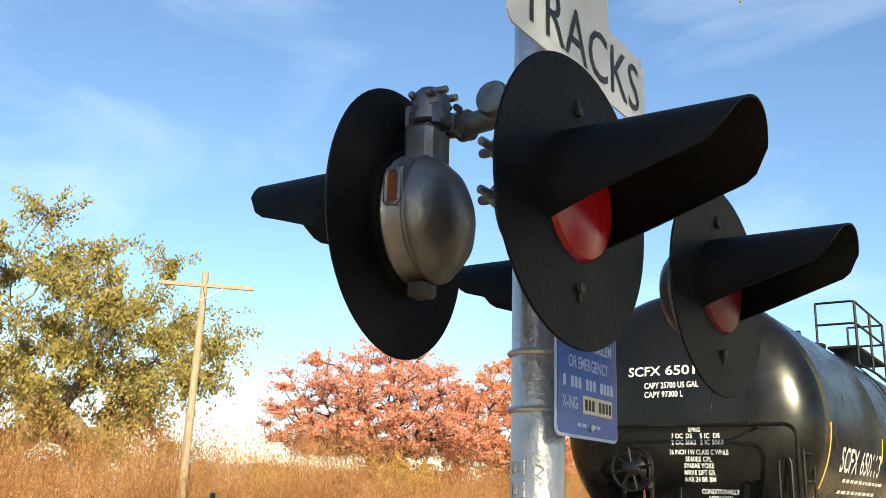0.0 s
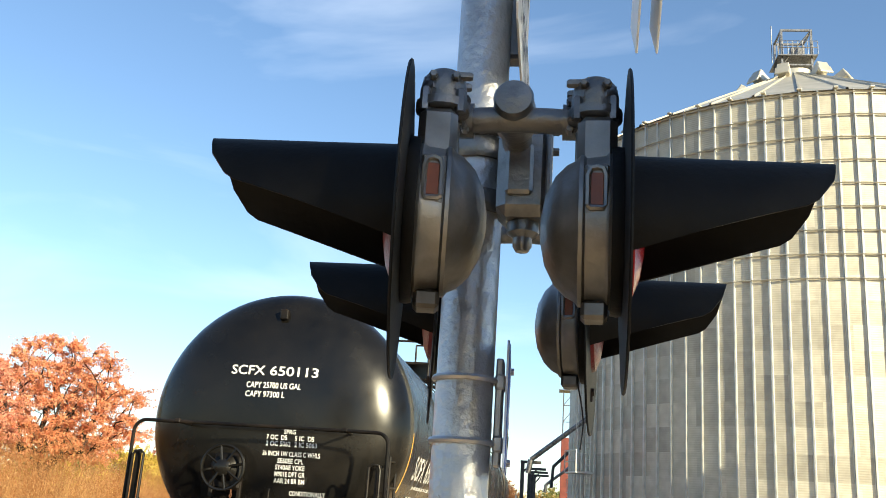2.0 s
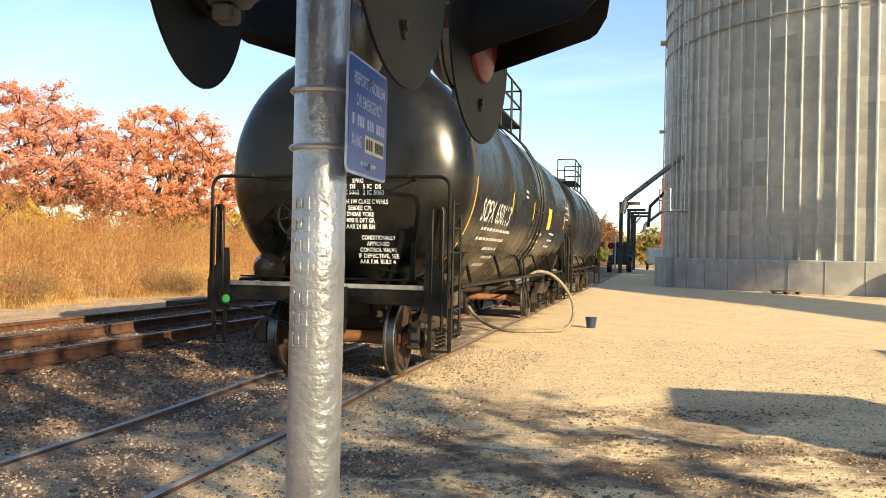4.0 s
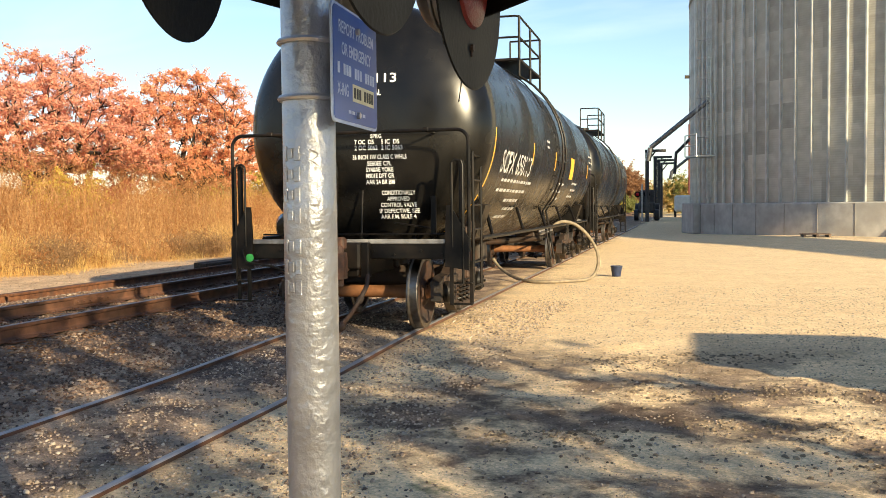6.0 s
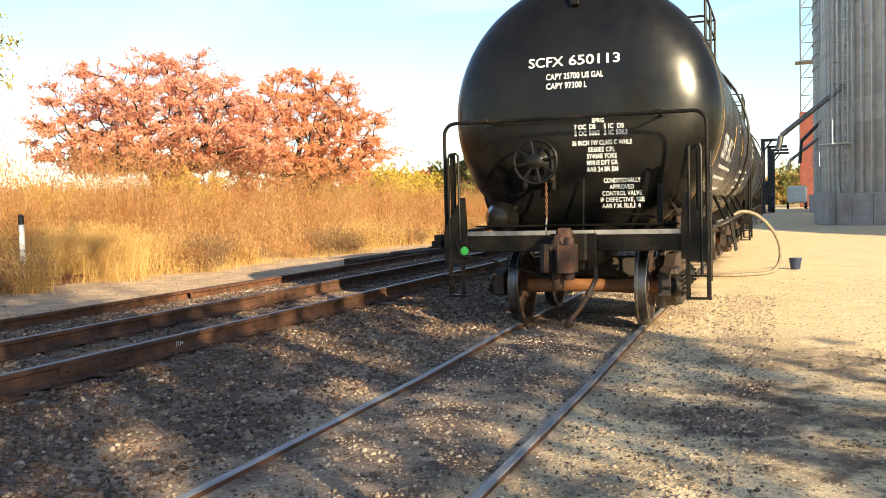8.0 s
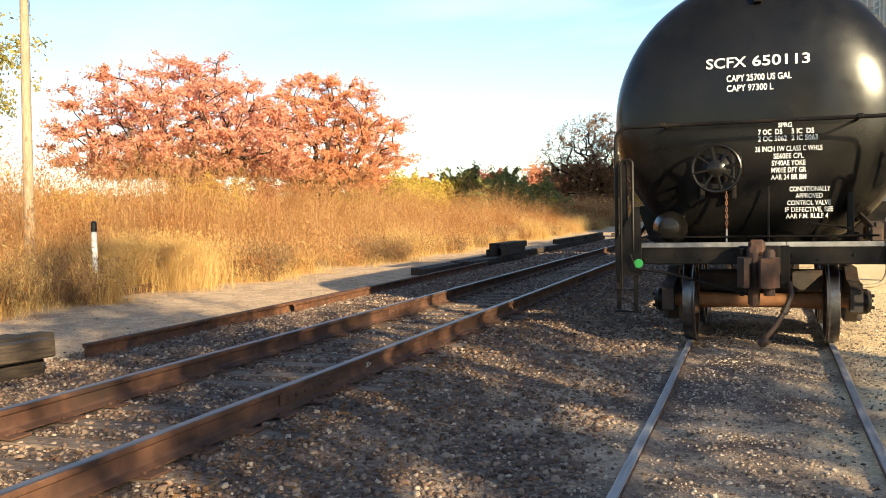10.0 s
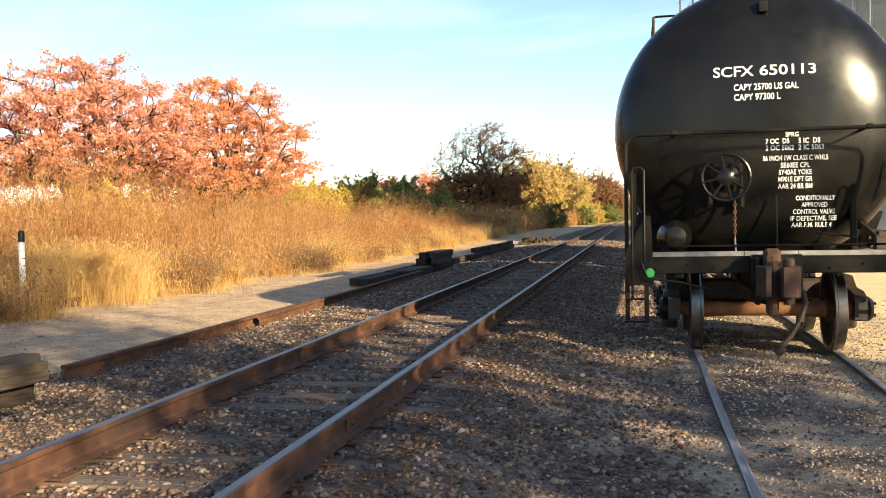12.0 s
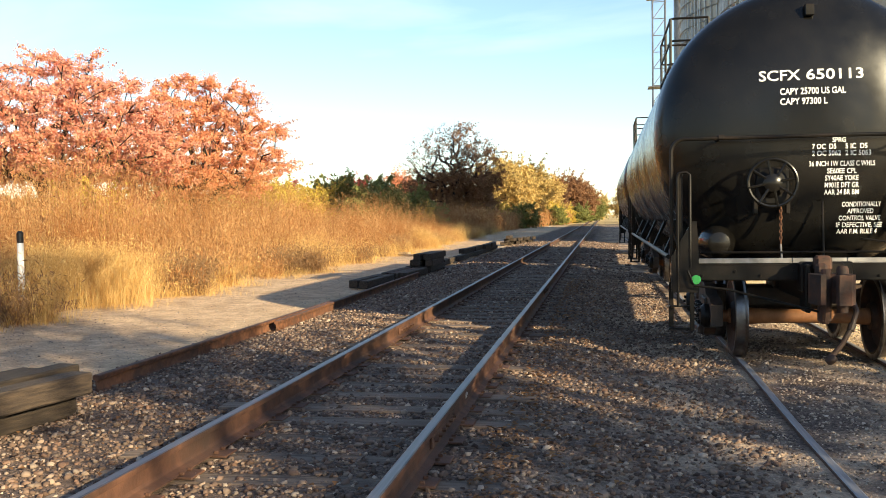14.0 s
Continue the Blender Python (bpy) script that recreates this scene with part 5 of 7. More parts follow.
UZ = zl(2.05)
signal_light("signal_light", pose(0.268, -0.356, UZ + 0.001, 0, 0, -2.5), True, "round black signal light with a lit red lens")
signal_light("signal_light", pose(-0.077, -0.376, UZ + 0.005, 0, 0, 187.3), False, "round black signal light seen from its grey back")
signal_light("signal_light", pose(0.25, 0.412, UZ + 0.004, 0, 0, -5.5), False, "round black signal light with a red lens")
signal_light("signal_light", pose(-0.115, 0.382, UZ + 0.01, 0, 0, 188), False, "round black signal light behind the post")
ca = Shape().tube([(0.085, -0.3, zl(2.285)), (0.085, 0.34, zl(2.285))], 0.028, 20)
for y in (-0.3, 0.36):
    s = -1 if y < 0 else 1
    ca.lathe([(0.028, 0), (0.036, 0.005), (0.036, 0.075), (0.031, 0.08), (0.031, 0.09), (0.034, 0.094), (0.034, 0.113), (0.03, 0.12), (0.002, 0.124)], Matrix.Translation((0.085, y - s * 0.08, zl(2.285))) @ AX["y"] @ Matrix.Rotation(math.pi if s < 0 else 0, 4, "X"), 28)
    for x in (-0.03, 0.215 if s < 0 else 0.2):
        out = -1 if x < 0 else 1
        ca.tube([(x, y, zl(2.262)), (x - out * 0.03, y, zl(2.258)), (0.085, y, zl(2.262))], 0.022, 14)
        ca.lathe([(0.03, -0.012), (0.03, 0.012)], Matrix.Translation((x - out * 0.036, y, zl(2.258))) @ AX["x"], 16)
        for dz in (-0.026, 0.026):
            ca.bolt((x - out * 0.036, y - 0.02, zl(2.258 + dz)), (0, -1, 0), 0.007, 0.014)
part("crossarm", ca, M_CAST, signal, "grey cast crossarm pipes with bolted tees")
jb = Shape().box((0.1, -0.09, zl(2.23)), (0.1, 0.12, 0.17), 0.018).box((0.145, -0.09, zl(2.235)), (0.012, 0.13, 0.18), 0.006).box((0.092, -0.155, zl(2.23)), (0.05, 0.02, 0.1), 0.008)
jb.lathe([(0.03, 0), (0.03, 0.05), (0.018, 0.06), (0.018, 0.075), (0.012, 0.085)], Matrix.Translation((0.1, -0.09, zl(2.175))) @ Matrix.Rotation(math.pi, 4, "X"), 14)
jb.tube([(0.1, -0.09, zl(2.27)), (0.085, -0.1, zl(2.285))], 0.034, 14)
for z in (2.165, 2.31):
    for y in (-0.14, -0.04):
        jb.bolt((0.151, y, zl(z)), (1, 0, 0), 0.008, 0.01)
part("junction_box", jb, M_CAST, signal, "grey cast junction box with a plug below")
for z, r in ((2.205, 0.063), (2.315, 0.062)):
    cb = Shape()
    cb.lathe([(0.055, -0.022), (r, -0.022), (r + 0.004, -0.012), (r + 0.004, 0.012), (r, 0.022), (0.055, 0.022)], Matrix.Translation((0, 0, zl(z))), 32, False)
    for s in (-1, 1):
        cb.box((0.072 * s, -0.03, zl(z)), (0.05, 0.05, 0.05), 0.01)
        cb.lathe([(0.01, 0), (0.01, 0.05), (0.006, 0.055)], Matrix.Translation((0.085 * s, -0.05, zl(z))) @ AX["y"] @ Matrix.Rotation(math.pi, 4, "X"), 8)
        cb.bolt((0.095 * s, -0.03, zl(z)), (s, 0, 0), 0.011, 0.03)
    part("pole_clamp", cb, M_CAST, signal, "bolted clamp band round the post")
cb = Shape().box((0.03, -0.06, zl(2.35)), (0.11, 0.05, 0.018), 0.005, Matrix.Identity(4)).box((0.06, -0.055, zl(2.375)), (0.06, 0.04, 0.02), 0.006)
part("clamp_plate", cb, M_CAST, signal)
part("power_cord", Shape().tube(spline([(0.22, 0.37, zl(1.92)), (0.235, 0.38, zl(1.84)), (0.23, 0.37, zl(1.77))]), 0.0018, 6), M_INK, signal)

# blue information sign on the post
info = root("information_sign", (0, 0, 0), "faded blue sign with pale lettering clamped to the signal post", "sign")
info.matrix_basis = SIGNAL_M


def rounded(w, h, r, n=5):
    out = []
    for cx, cy, a0 in ((w / 2 - r, h / 2 - r, 0), (-w / 2 + r, h / 2 - r, 90), (-w / 2 + r, -h / 2 + r, 180), (w / 2 - r, -h / 2 + r, 270)):
        for i in range(n + 1):
            a = radians(a0 + 90 * i / n)
            out.append((cx + r * math.cos(a), cy + r * math.sin(a)))
    return out


FACE_X = Matrix(((0, 0, 1, 0), (1, 0, 0, 0), (0, 1, 0, 0), (0, 0, 0, 1)))
SIGN_M = Matrix.Translation((3.043, -8.962, 1.81)) @ Matrix.Rotation(radians(2), 4, "Z") @ FACE_X
part("sign_rim", Shape().prism(rounded(0.305, 0.236, 0.018), 0.004, SIGN_M), M_PALE, info, smooth=0)
part("sign_face", Shape().prism(rounded(0.293, 0.224, 0.014), 0.003, SIGN_M @ Matrix.Translation((0, 0, 0.0022))), M_BLUE, info, smooth=0)


def on_sign(x0, y0, align=0):
    return lambda u, v: tuple(SIGN_M @ Vector((x0 + u, y0 + v, 0.0045)))


letters("REPORT PROBLEM", 0.024, on_sign(-0.118, 0.062), M_PALE, "sign_lettering", info, 0.236, bold=0.0006)
letters("OR EMERGENCY", 0.024, on_sign(-0.1, 0.02), M_PALE, "sign_lettering", info, 0.2, bold=0.0006)
letters("X-ING", 0.024, on_sign(-0.128, -0.062), M_PALE, "sign_lettering", info, 0.07, bold=0.0006)


def sign_piece(name, c, size, material, label):
    m = Shape().box(c, size, 0.0002)
    m.v = [tuple(SIGN_M @ Vector(p)) for p in m.v]
    part(name, m, material, info, label, 0)


for k in range(14):
    if k not in (1, 5, 9):
        sign_piece("sign_bar", (-0.118 + k * 0.0182, -0.009, 0.0038), (0.012, 0.022, 0.0012), M_PALE, "pale bar")
sign_piece("number_label", (0.045, -0.05, 0.0038), (0.15, 0.036, 0.001), M_LABEL, "yellowed label strip")
for k in range(8):
    if k != 3:
        sign_piece("label_bar", (-0.016 + k * 0.0175, -0.05, 0.0048), (0.011, 0.022, 0.001), M_INK, "dark bar")
for k in range(5):
    sign_piece("small_bar", (-0.05 + k * 0.024, -0.092, 0.0038), (0.018, 0.007, 0.001), M_PALE, "small pale bar")
bk = Shape()
for z in (1.86, 1.745):
    bk.tube([(PX + 0.058 * math.cos(radians(a)), PY + 0.058 * math.sin(radians(a)), z) for a in range(0, 361, 20)], 0.006, 6, False)
    bk.box((3.032, -9.01, z), (0.02, 0.05, 0.03), 0.004)
    bk.lathe([(0.007, 0), (0.007, 0.008)], Matrix.Translation((3.046, -8.962, z + (0.03 if z > 1.8 else -0.03))) @ AX["x"], 8)
bk.box((3.03, -9.0, 1.805), (0.014, 0.06, 0.2), 0.003)
part("sign_bracket", bk, M_SILVER, info, "grey clamp bracket")

# track count plate and crossbuck above
plate = root("track_count_sign", (0, 0, 0), "white track count plate with black lettering, edge worn", "sign")
plate.matrix_basis = SIGNAL_M
PL = Matrix.Translation((3.045, -8.962, 2.478)) @ FACE_X
part("plate", Shape().prism([(-0.345, 0.02), (-0.325, 0), (0.325, 0), (0.345, 0.02), (0.345, 0.17), (0.325, 0.19), (0.13, 0.19), (0.13, 0.4), (0.11, 0.42), (-0.11, 0.42), (-0.13, 0.4), (-0.13, 0.19), (-0.325, 0.19), (-0.345, 0.17)], 0.004, PL), M_SIGN, plate, smooth=0)
letters("TRACKS", 0.125, lambda u, v: tuple(PL @ Vector((-0.3 + u, 0.035 + v, 0.004))), M_INK, "plate_lettering", plate, 0.6)
letters("2", 0.15, lambda u, v: tuple(PL @ Vector((-0.06 + u, 0.23 + v, 0.004))), M_INK, "plate_lettering", plate, 0.1)
part("plate_bracket", Shape().box((3.02, -9.0, 2.66), (0.045, 0.05, 0.24), 0.006), M_CAST, plate)
cbk = root("crossbuck", (0, 0, 0), "white crossbuck boards mounted back to back above the signal", "crossbuck")
cbk.matrix_basis = SIGNAL_M
for x in (3.315, 3.365):
    for a in (45, -45):
        m = Matrix.Translation((x + (0.004 if a > 0 else -0.004), -9.03, 3.3)) @ Matrix.Rotation(radians(a), 4, "X")
        part("board", Shape().box((0, 0, 0), (0.006, 1.32, 0.23), 0.002, m), M_SIGN, cbk, smooth=0)
part("crossbuck_bracket", Shape().tube([(PX, -9.03, 3.32), (3.37, -9.03, 3.32)], 0.025, 10), M_SILVER, cbk)

# ---- grain silo ----
SC, SR, SG, SB, SE, SP = (17.84, 43.9), 13.3, 0.0, 1.58, 22.1, 29.6
silo = root("grain_silo", (SC[0], SC[1], 0), "large galvanised grain silo with ribbed walls on a concrete base", "grain silo", "row of grain silos")
part("foundation", Shape().lathe([(SR + 0.35, SG - 0.4), (SR + 0.35, SB - 0.06), (SR + 0.3, SB), (SR - 0.5, SB)], Matrix.Identity(4), 96, False), M_CONC, silo, "grey cast concrete ring foundation", smooth=20)
M_JOINT = surface("dark_joint", (0.16, 0.15, 0.13), (0.22, 0.2, 0.18), 4.0, 0.9)
joint_me = mesh_of("form_joint", Shape().box((0, 0, 0), (0.03, 0.02, SB - SG - 0.1), 0.003), M_JOINT, 0)
for k in range(30):
    shared("form_joint", joint_me, silo, Matrix.Rotation(radians(150 + k * 7), 4, "Z") @ Matrix.Translation((SR + 0.35, 0, (SB + SG) / 2)))
part("foundation_block", Shape().box((0, 0, 0), (0.7, 2.6, SB - SG + 0.05), 0.03, Matrix.Rotation(radians(193), 4, "Z") @ Matrix.Translation((SR + 0.3, 0, (SB + SG) / 2))), M_CONC, silo)
NR, NS = 18, 30
RH = (SE - SB) / NR
sheet = Shape()
n = 8
vs = []
for i in range(n + 1):
    a = radians(360 / NS) * (i / n - 0.5)
    vs += [(SR * math.cos(a), SR * math.sin(a), 0.006), ((SR + 0.0) * math.cos(a), SR * math.sin(a), RH + 0.03)]
sheet.add(vs, [(2 * i, 2 * i + 2, 2 * i + 3, 2 * i + 1) for i in range(n)])


def corrugated():
    """The sheet metal with its fine level corrugation."""
    m = M_GALV
    nt = m.node_tree
    p = nt.nodes["Principled BSDF"]
    co = nt.nodes.new("ShaderNodeTexCoord")
    wv = nt.nodes.new("ShaderNodeTexWave")
    wv.wave_type, wv.bands_direction = "BANDS", "Z"
    wv.inputs["Scale"].default_value = 3.0
    nt.links.new(co.outputs["Object"], wv.inputs["Vector"])
    b = nt.nodes.new("ShaderNodeBump")
    b.inputs["Strength"].default_value, b.inputs["Distance"].default_value = 0.35, 0.012
    nt.links.new(wv.outputs["Fac"], b.inputs["Height"])
    nt.links.new(b.outputs["Normal"], p.inputs["Normal"])


corrugated()
sheet_me = mesh_of("wall_sheet", sheet, M_GALV, 60)
rest = Shape()
for r in range(NR):
    for k in range(NS):
        ang = 360 / NS * (k + 0.5 * (r % 2))
        facing = 150 <= ang % 360 <= 340
        m = Matrix.Rotation(radians(ang), 4, "Z") @ Matrix.Translation((0.004 * (r % 2), 0, SB + r * RH))
        if facing:
            shared("wall_sheet", sheet_me, silo, m)
        else:
            rest.add(sheet.v, sheet.f, m)
tagged(part("far_wall_sheets", rest, M_GALV, silo, smooth=60), kind="stuff")
rib = Shape()
rib.add([(SR + 0.006, -0.075, 0), (SR + 0.012, -0.05, 0), (SR + 0.13, -0.03, 0), (SR + 0.13, 0.03, 0), (SR + 0.012, 0.05, 0), (SR + 0.006, 0.075, 0), (SR + 0.006, -0.075, SE - SB), (SR + 0.012, -0.05, SE - SB), (SR + 0.13, -0.03, SE - SB), (SR + 0.13, 0.03, SE - SB), (SR + 0.012, 0.05, SE - SB), (SR + 0.006, 0.075, SE - SB)],
        [(i, i + 1, i + 7, i + 6) for i in range(5)] + [(0, 1, 2, 3, 4, 5), (6, 7, 8, 9, 10, 11)])
rib_me = mesh_of("stiffener", rib, M_GALVRIB, 0)
NRIB = 104
for k in range(NRIB):
    ang = 360 / NRIB * k
    if 140 <= ang <= 345:
        shared("stiffener", rib_me, silo, pose(0, 0, SB, 0, 0, ang))
for k in range(9):
    z = SE - 0.15 - k * RH
    ring = Shape().lathe([(SR + 0.12, -0.04), (SR + 0.21, 0), (SR + 0.12, 0.04)], Matrix.Translation((0, 0, z)), 96, False)
    part("wind_ring", ring, M_GALVRIB, silo, smooth=20)
panel = Shape()
a0 = math.pi / 40
panel.add([((SR + 0.2) * math.cos(-a0), (SR + 0.2) * math.sin(-a0), SE - 0.05), ((SR + 0.2) * math.cos(a0), (SR + 0.2) * math.sin(a0), SE - 0.05), (1.0 * math.cos(a0), 1.0 * math.sin(a0), SP - 0.4), (1.0 * math.cos(-a0), 1.0 * math.sin(-a0), SP - 0.4),
           ((SR + 0.2) * math.cos(a0), (SR + 0.2) * math.sin(a0), SE + 0.05), (1.0 * math.cos(a0), 1.0 * math.sin(a0), SP - 0.3), ((SR + 0.2) * math.cos(a0 * 0.9), (SR + 0.2) * math.sin(a0 * 0.9), SE + 0.05), (1.0 * math.cos(a0 * 0.9), 1.0 * math.sin(a0 * 0.9), SP - 0.3), ((SR + 0.2) * math.cos(a0 * 0.88), (SR + 0.2) * math.sin(a0 * 0.88), SE - 0.05), (1.0 * math.cos(a0 * 0.88), 1.0 * math.sin(a0 * 0.88), SP - 0.4)],
          [(0, 8, 9, 3), (8, 6, 7, 9), (6, 4, 5, 7), (4, 1, 2, 5)])
panel_me = mesh_of("roof_panel", panel, M_ROOF, 0)
for k in range(40):
    shared("roof_panel", panel_me, silo, pose(0, 0, 0, 0, 0, 9 * k))
part("roof_cap", Shape().lathe([(1.15, SP - 0.55), (1.15, SP - 0.1), (0.7, SP + 0.1)], Matrix.Identity(4), 24), M_ROOF, silo)
for k in range(52):
    a = 360 / 52 * k
    if 140 < a < 345:
        part("eave_clip", Shape().box((0, 0, 0), (0.35, 0.22, 0.1), 0.02, pose(0, 0, 0, 0, 0, a) @ Matrix.Translation((SR + 0.1, 0, SE + 0.08))), M_ROOF, silo)
for ang in (175, 215, 245, 285, 320):
    v = Shape().box((0, 0, 0), (0.9, 0.7, 0.6), 0.04, pose(0, 0, 0, 0, 0, ang) @ Matrix.Translation((3.0, 0, SP - 1.2)) @ Matrix.Rotation(radians(-30), 4, "Y"))
    v.box((0, 0, 0), (0.1, 0.85, 0.6), 0.03, pose(0, 0, 0, 0, 0, ang) @ Matrix.Translation((3.55, 0, SP - 1.35)) @ Matrix.Rotation(radians(-30), 4, "Y"))
    part("roof_vent", v, M_ROOF, silo, "boxy galvanised roof vent")
tw = Shape()
for sx in (-1, 1):
    for sy in (-1, 1):
        tw.box((sx * 0.9, sy * 0.9, SP + 1.2), (0.14, 0.14, 2.9), 0.01)
for z in (SP + 0.2, SP + 2.6):
    for s in (-1, 1):
        tw.box((0, s * 0.9, z), (1.9, 0.12, 0.12), 0.01).box((s * 0.9, 0, z), (0.12, 1.9, 0.12), 0.01)
tw.tube([(-0.9, -0.9, SP + 0.2), (0.9, -0.9, SP + 2.6)], 0.05, 6).tube([(-0.9, 0.9, SP + 0.2), (-0.9, -0.9, SP + 2.6)], 0.05, 6)
tw.box((0, 0, SP + 0.75), (2.4, 2.4, 0.08), 0.01)
for k in range(9):
    tw.tube([(-1.2 + 0.3 * k, -1.2, SP + 0.8), (-1.2 + 0.3 * k, -1.2, SP + 1.7)], 0.025, 5)
tw.tube([(-1.2, -1.2, SP + 1.7), (1.2, -1.2, SP + 1.7)], 0.03, 5).tube([(-1.2, -1.2, SP + 1.25), (1.2, -1.2, SP + 1.25)], 0.03, 5)
tw.box((0.2, 0.1, SP + 1.3), (0.8, 0.7, 0.9), 0.05).tube([(-1.5, -0.9, SP + 0.3), (-1.5, -0.9, SP + 2.9)], 0.03, 5)
part("roof_tower", tw, M_CAST, silo, "small steel head tower on the roof peak")
# ladder, service platform, discharge spout
lad = Shape()
la = Matrix.Rotation(radians(203), 4, "Z")
for s in (-0.25, 0.25):
    p = [la @ Vector((SR + 0.3, s, z)) for z in (1.8, SE + 0.5)]
    lad.tube(p, 0.04, 6)
for k in range(55):
    z = 2 + k * 0.3
    lad.tube([la @ Vector((SR + 0.3, -0.25, z)), la @ Vector((SR + 0.3, 0.25, z))], 0.02, 5)
for k in range(14):
    z = 5 + k * 1.0
    lad.tube([la @ Vector((SR + 0.3 + 0.7 * math.sin(q * math.pi / 8), 0.36 * math.cos(q * math.pi / 8), z)) for q in range(9)], 0.02, 5, False)
for q in (2, 4, 6):
    lad.tube([la @ Vector((SR + 0.3 + 0.7 * math.sin(q * math.pi / 8), 0.36 * math.cos(q * math.pi / 8), z)) for z in (5, 18)], 0.02, 5, False)
part("silo_ladder", lad, M_GALVRIB, silo, "caged galvanised ladder")
sp = Shape().box((0, 0, 0), (1.0, 1.4, 0.08), 0.01, la @ Matrix.Translation((SR + 0.8, 0, 4.0)))
for y in (-0.7, 0.0, 0.7):
    sp.tube([la @ Vector((SR + 1.3, y, 4.0)), la @ Vector((SR + 1.3, y, 5.1))], 0.03, 5)
sp.tube([la @ Vector((SR + 1.3, -0.7, 5.1)), la @ Vector((SR + 1.3, 0.7, 5.1))], 0.03, 5).tube([la @ Vector((SR + 1.3, -0.7, 4.55)), la @ Vector((SR + 1.3, 0.7, 4.55))], 0.03, 5)
part("service_platform", sp, M_GALVRIB, silo, "small railed service platform")
part("discharge_spout", Shape().tube([la @ Vector((SR + 0.2, -0.3, 6.9)), la @ Vector((SR + 2.6, -2.2, 4.6))], 0.13, 16).tube([la @ Vector((SR + 2.6, -2.2, 4.6)), la @ Vector((SR + 2.7, -2.3, 3.9))], 0.15, 16), M_CAST, silo, "slanting galvanised discharge spout")
tagged(copy_thing(silo, pose(18.6, 80.0, 0)), "large galvanised grain silo farther along the row")
# aeration fan at the foot
fan = root("aeration_fan", (SC[0], SC[1], 0), "grey aeration fan with a red motor beside the silo foot", "fan")
fa = Matrix.Rotation(radians(262), 4, "Z") @ Matrix.Translation((SR + 1.6, 0, 0))
part("fan_housing", Shape().lathe([(0.62, -0.3), (0.66, -0.28), (0.66, 0.28), (0.62, 0.3), (0.1, 0.32)], fa @ Matrix.Translation((0, 0, 1.35)) @ AX["y"], 28).box((0, 0, 0), (1.4, 0.5, 0.55), 0.03, fa @ Matrix.Translation((-0.7, 0, 1.7))), M_GALVRIB, fan)
part("fan_motor", Shape().lathe([(0.2, 0), (0.22, 0.03), (0.22, 0.5), (0.15, 0.55)], fa @ Matrix.Translation((0, -0.85, 1.35)) @ AX["y"], 18), M_REDPAINT, fan, "red electric motor")
part("fan_stand", Shape().box((0, 0, 0), (1.0, 1.3, 0.1), 0.02, fa @ Matrix.Translation((0, -0.3, 0.65))).box((0, 0, 0), (0.1, 1.2, 0.5), 0.02, fa @ Matrix.Translation((0.4, -0.3, 0.35))).box((0, 0, 0), (0.1, 1.2, 0.5), 0.02, fa @ Matrix.Translation((-0.4, -0.3, 0.35))), M_CAST, fan)
fb = root("wooden_pallet", (0, 0, 0), "grey weathered pallet lying by the silo foundation", "pallet")
for k in range(7):
    part("slat", Shape().box((9.6 + 0.0, 31.2 + 0.17 * k, 0.2), (1.2, 0.12, 0.03), 0.004), M_TIE, fb, smooth=0)
for k in range(3):
    part("bearer", Shape().box((9.1 + 0.5 * k, 31.7, 0.12), (0.1, 1.2, 0.12), 0.004), M_TIE, fb, smooth=0)


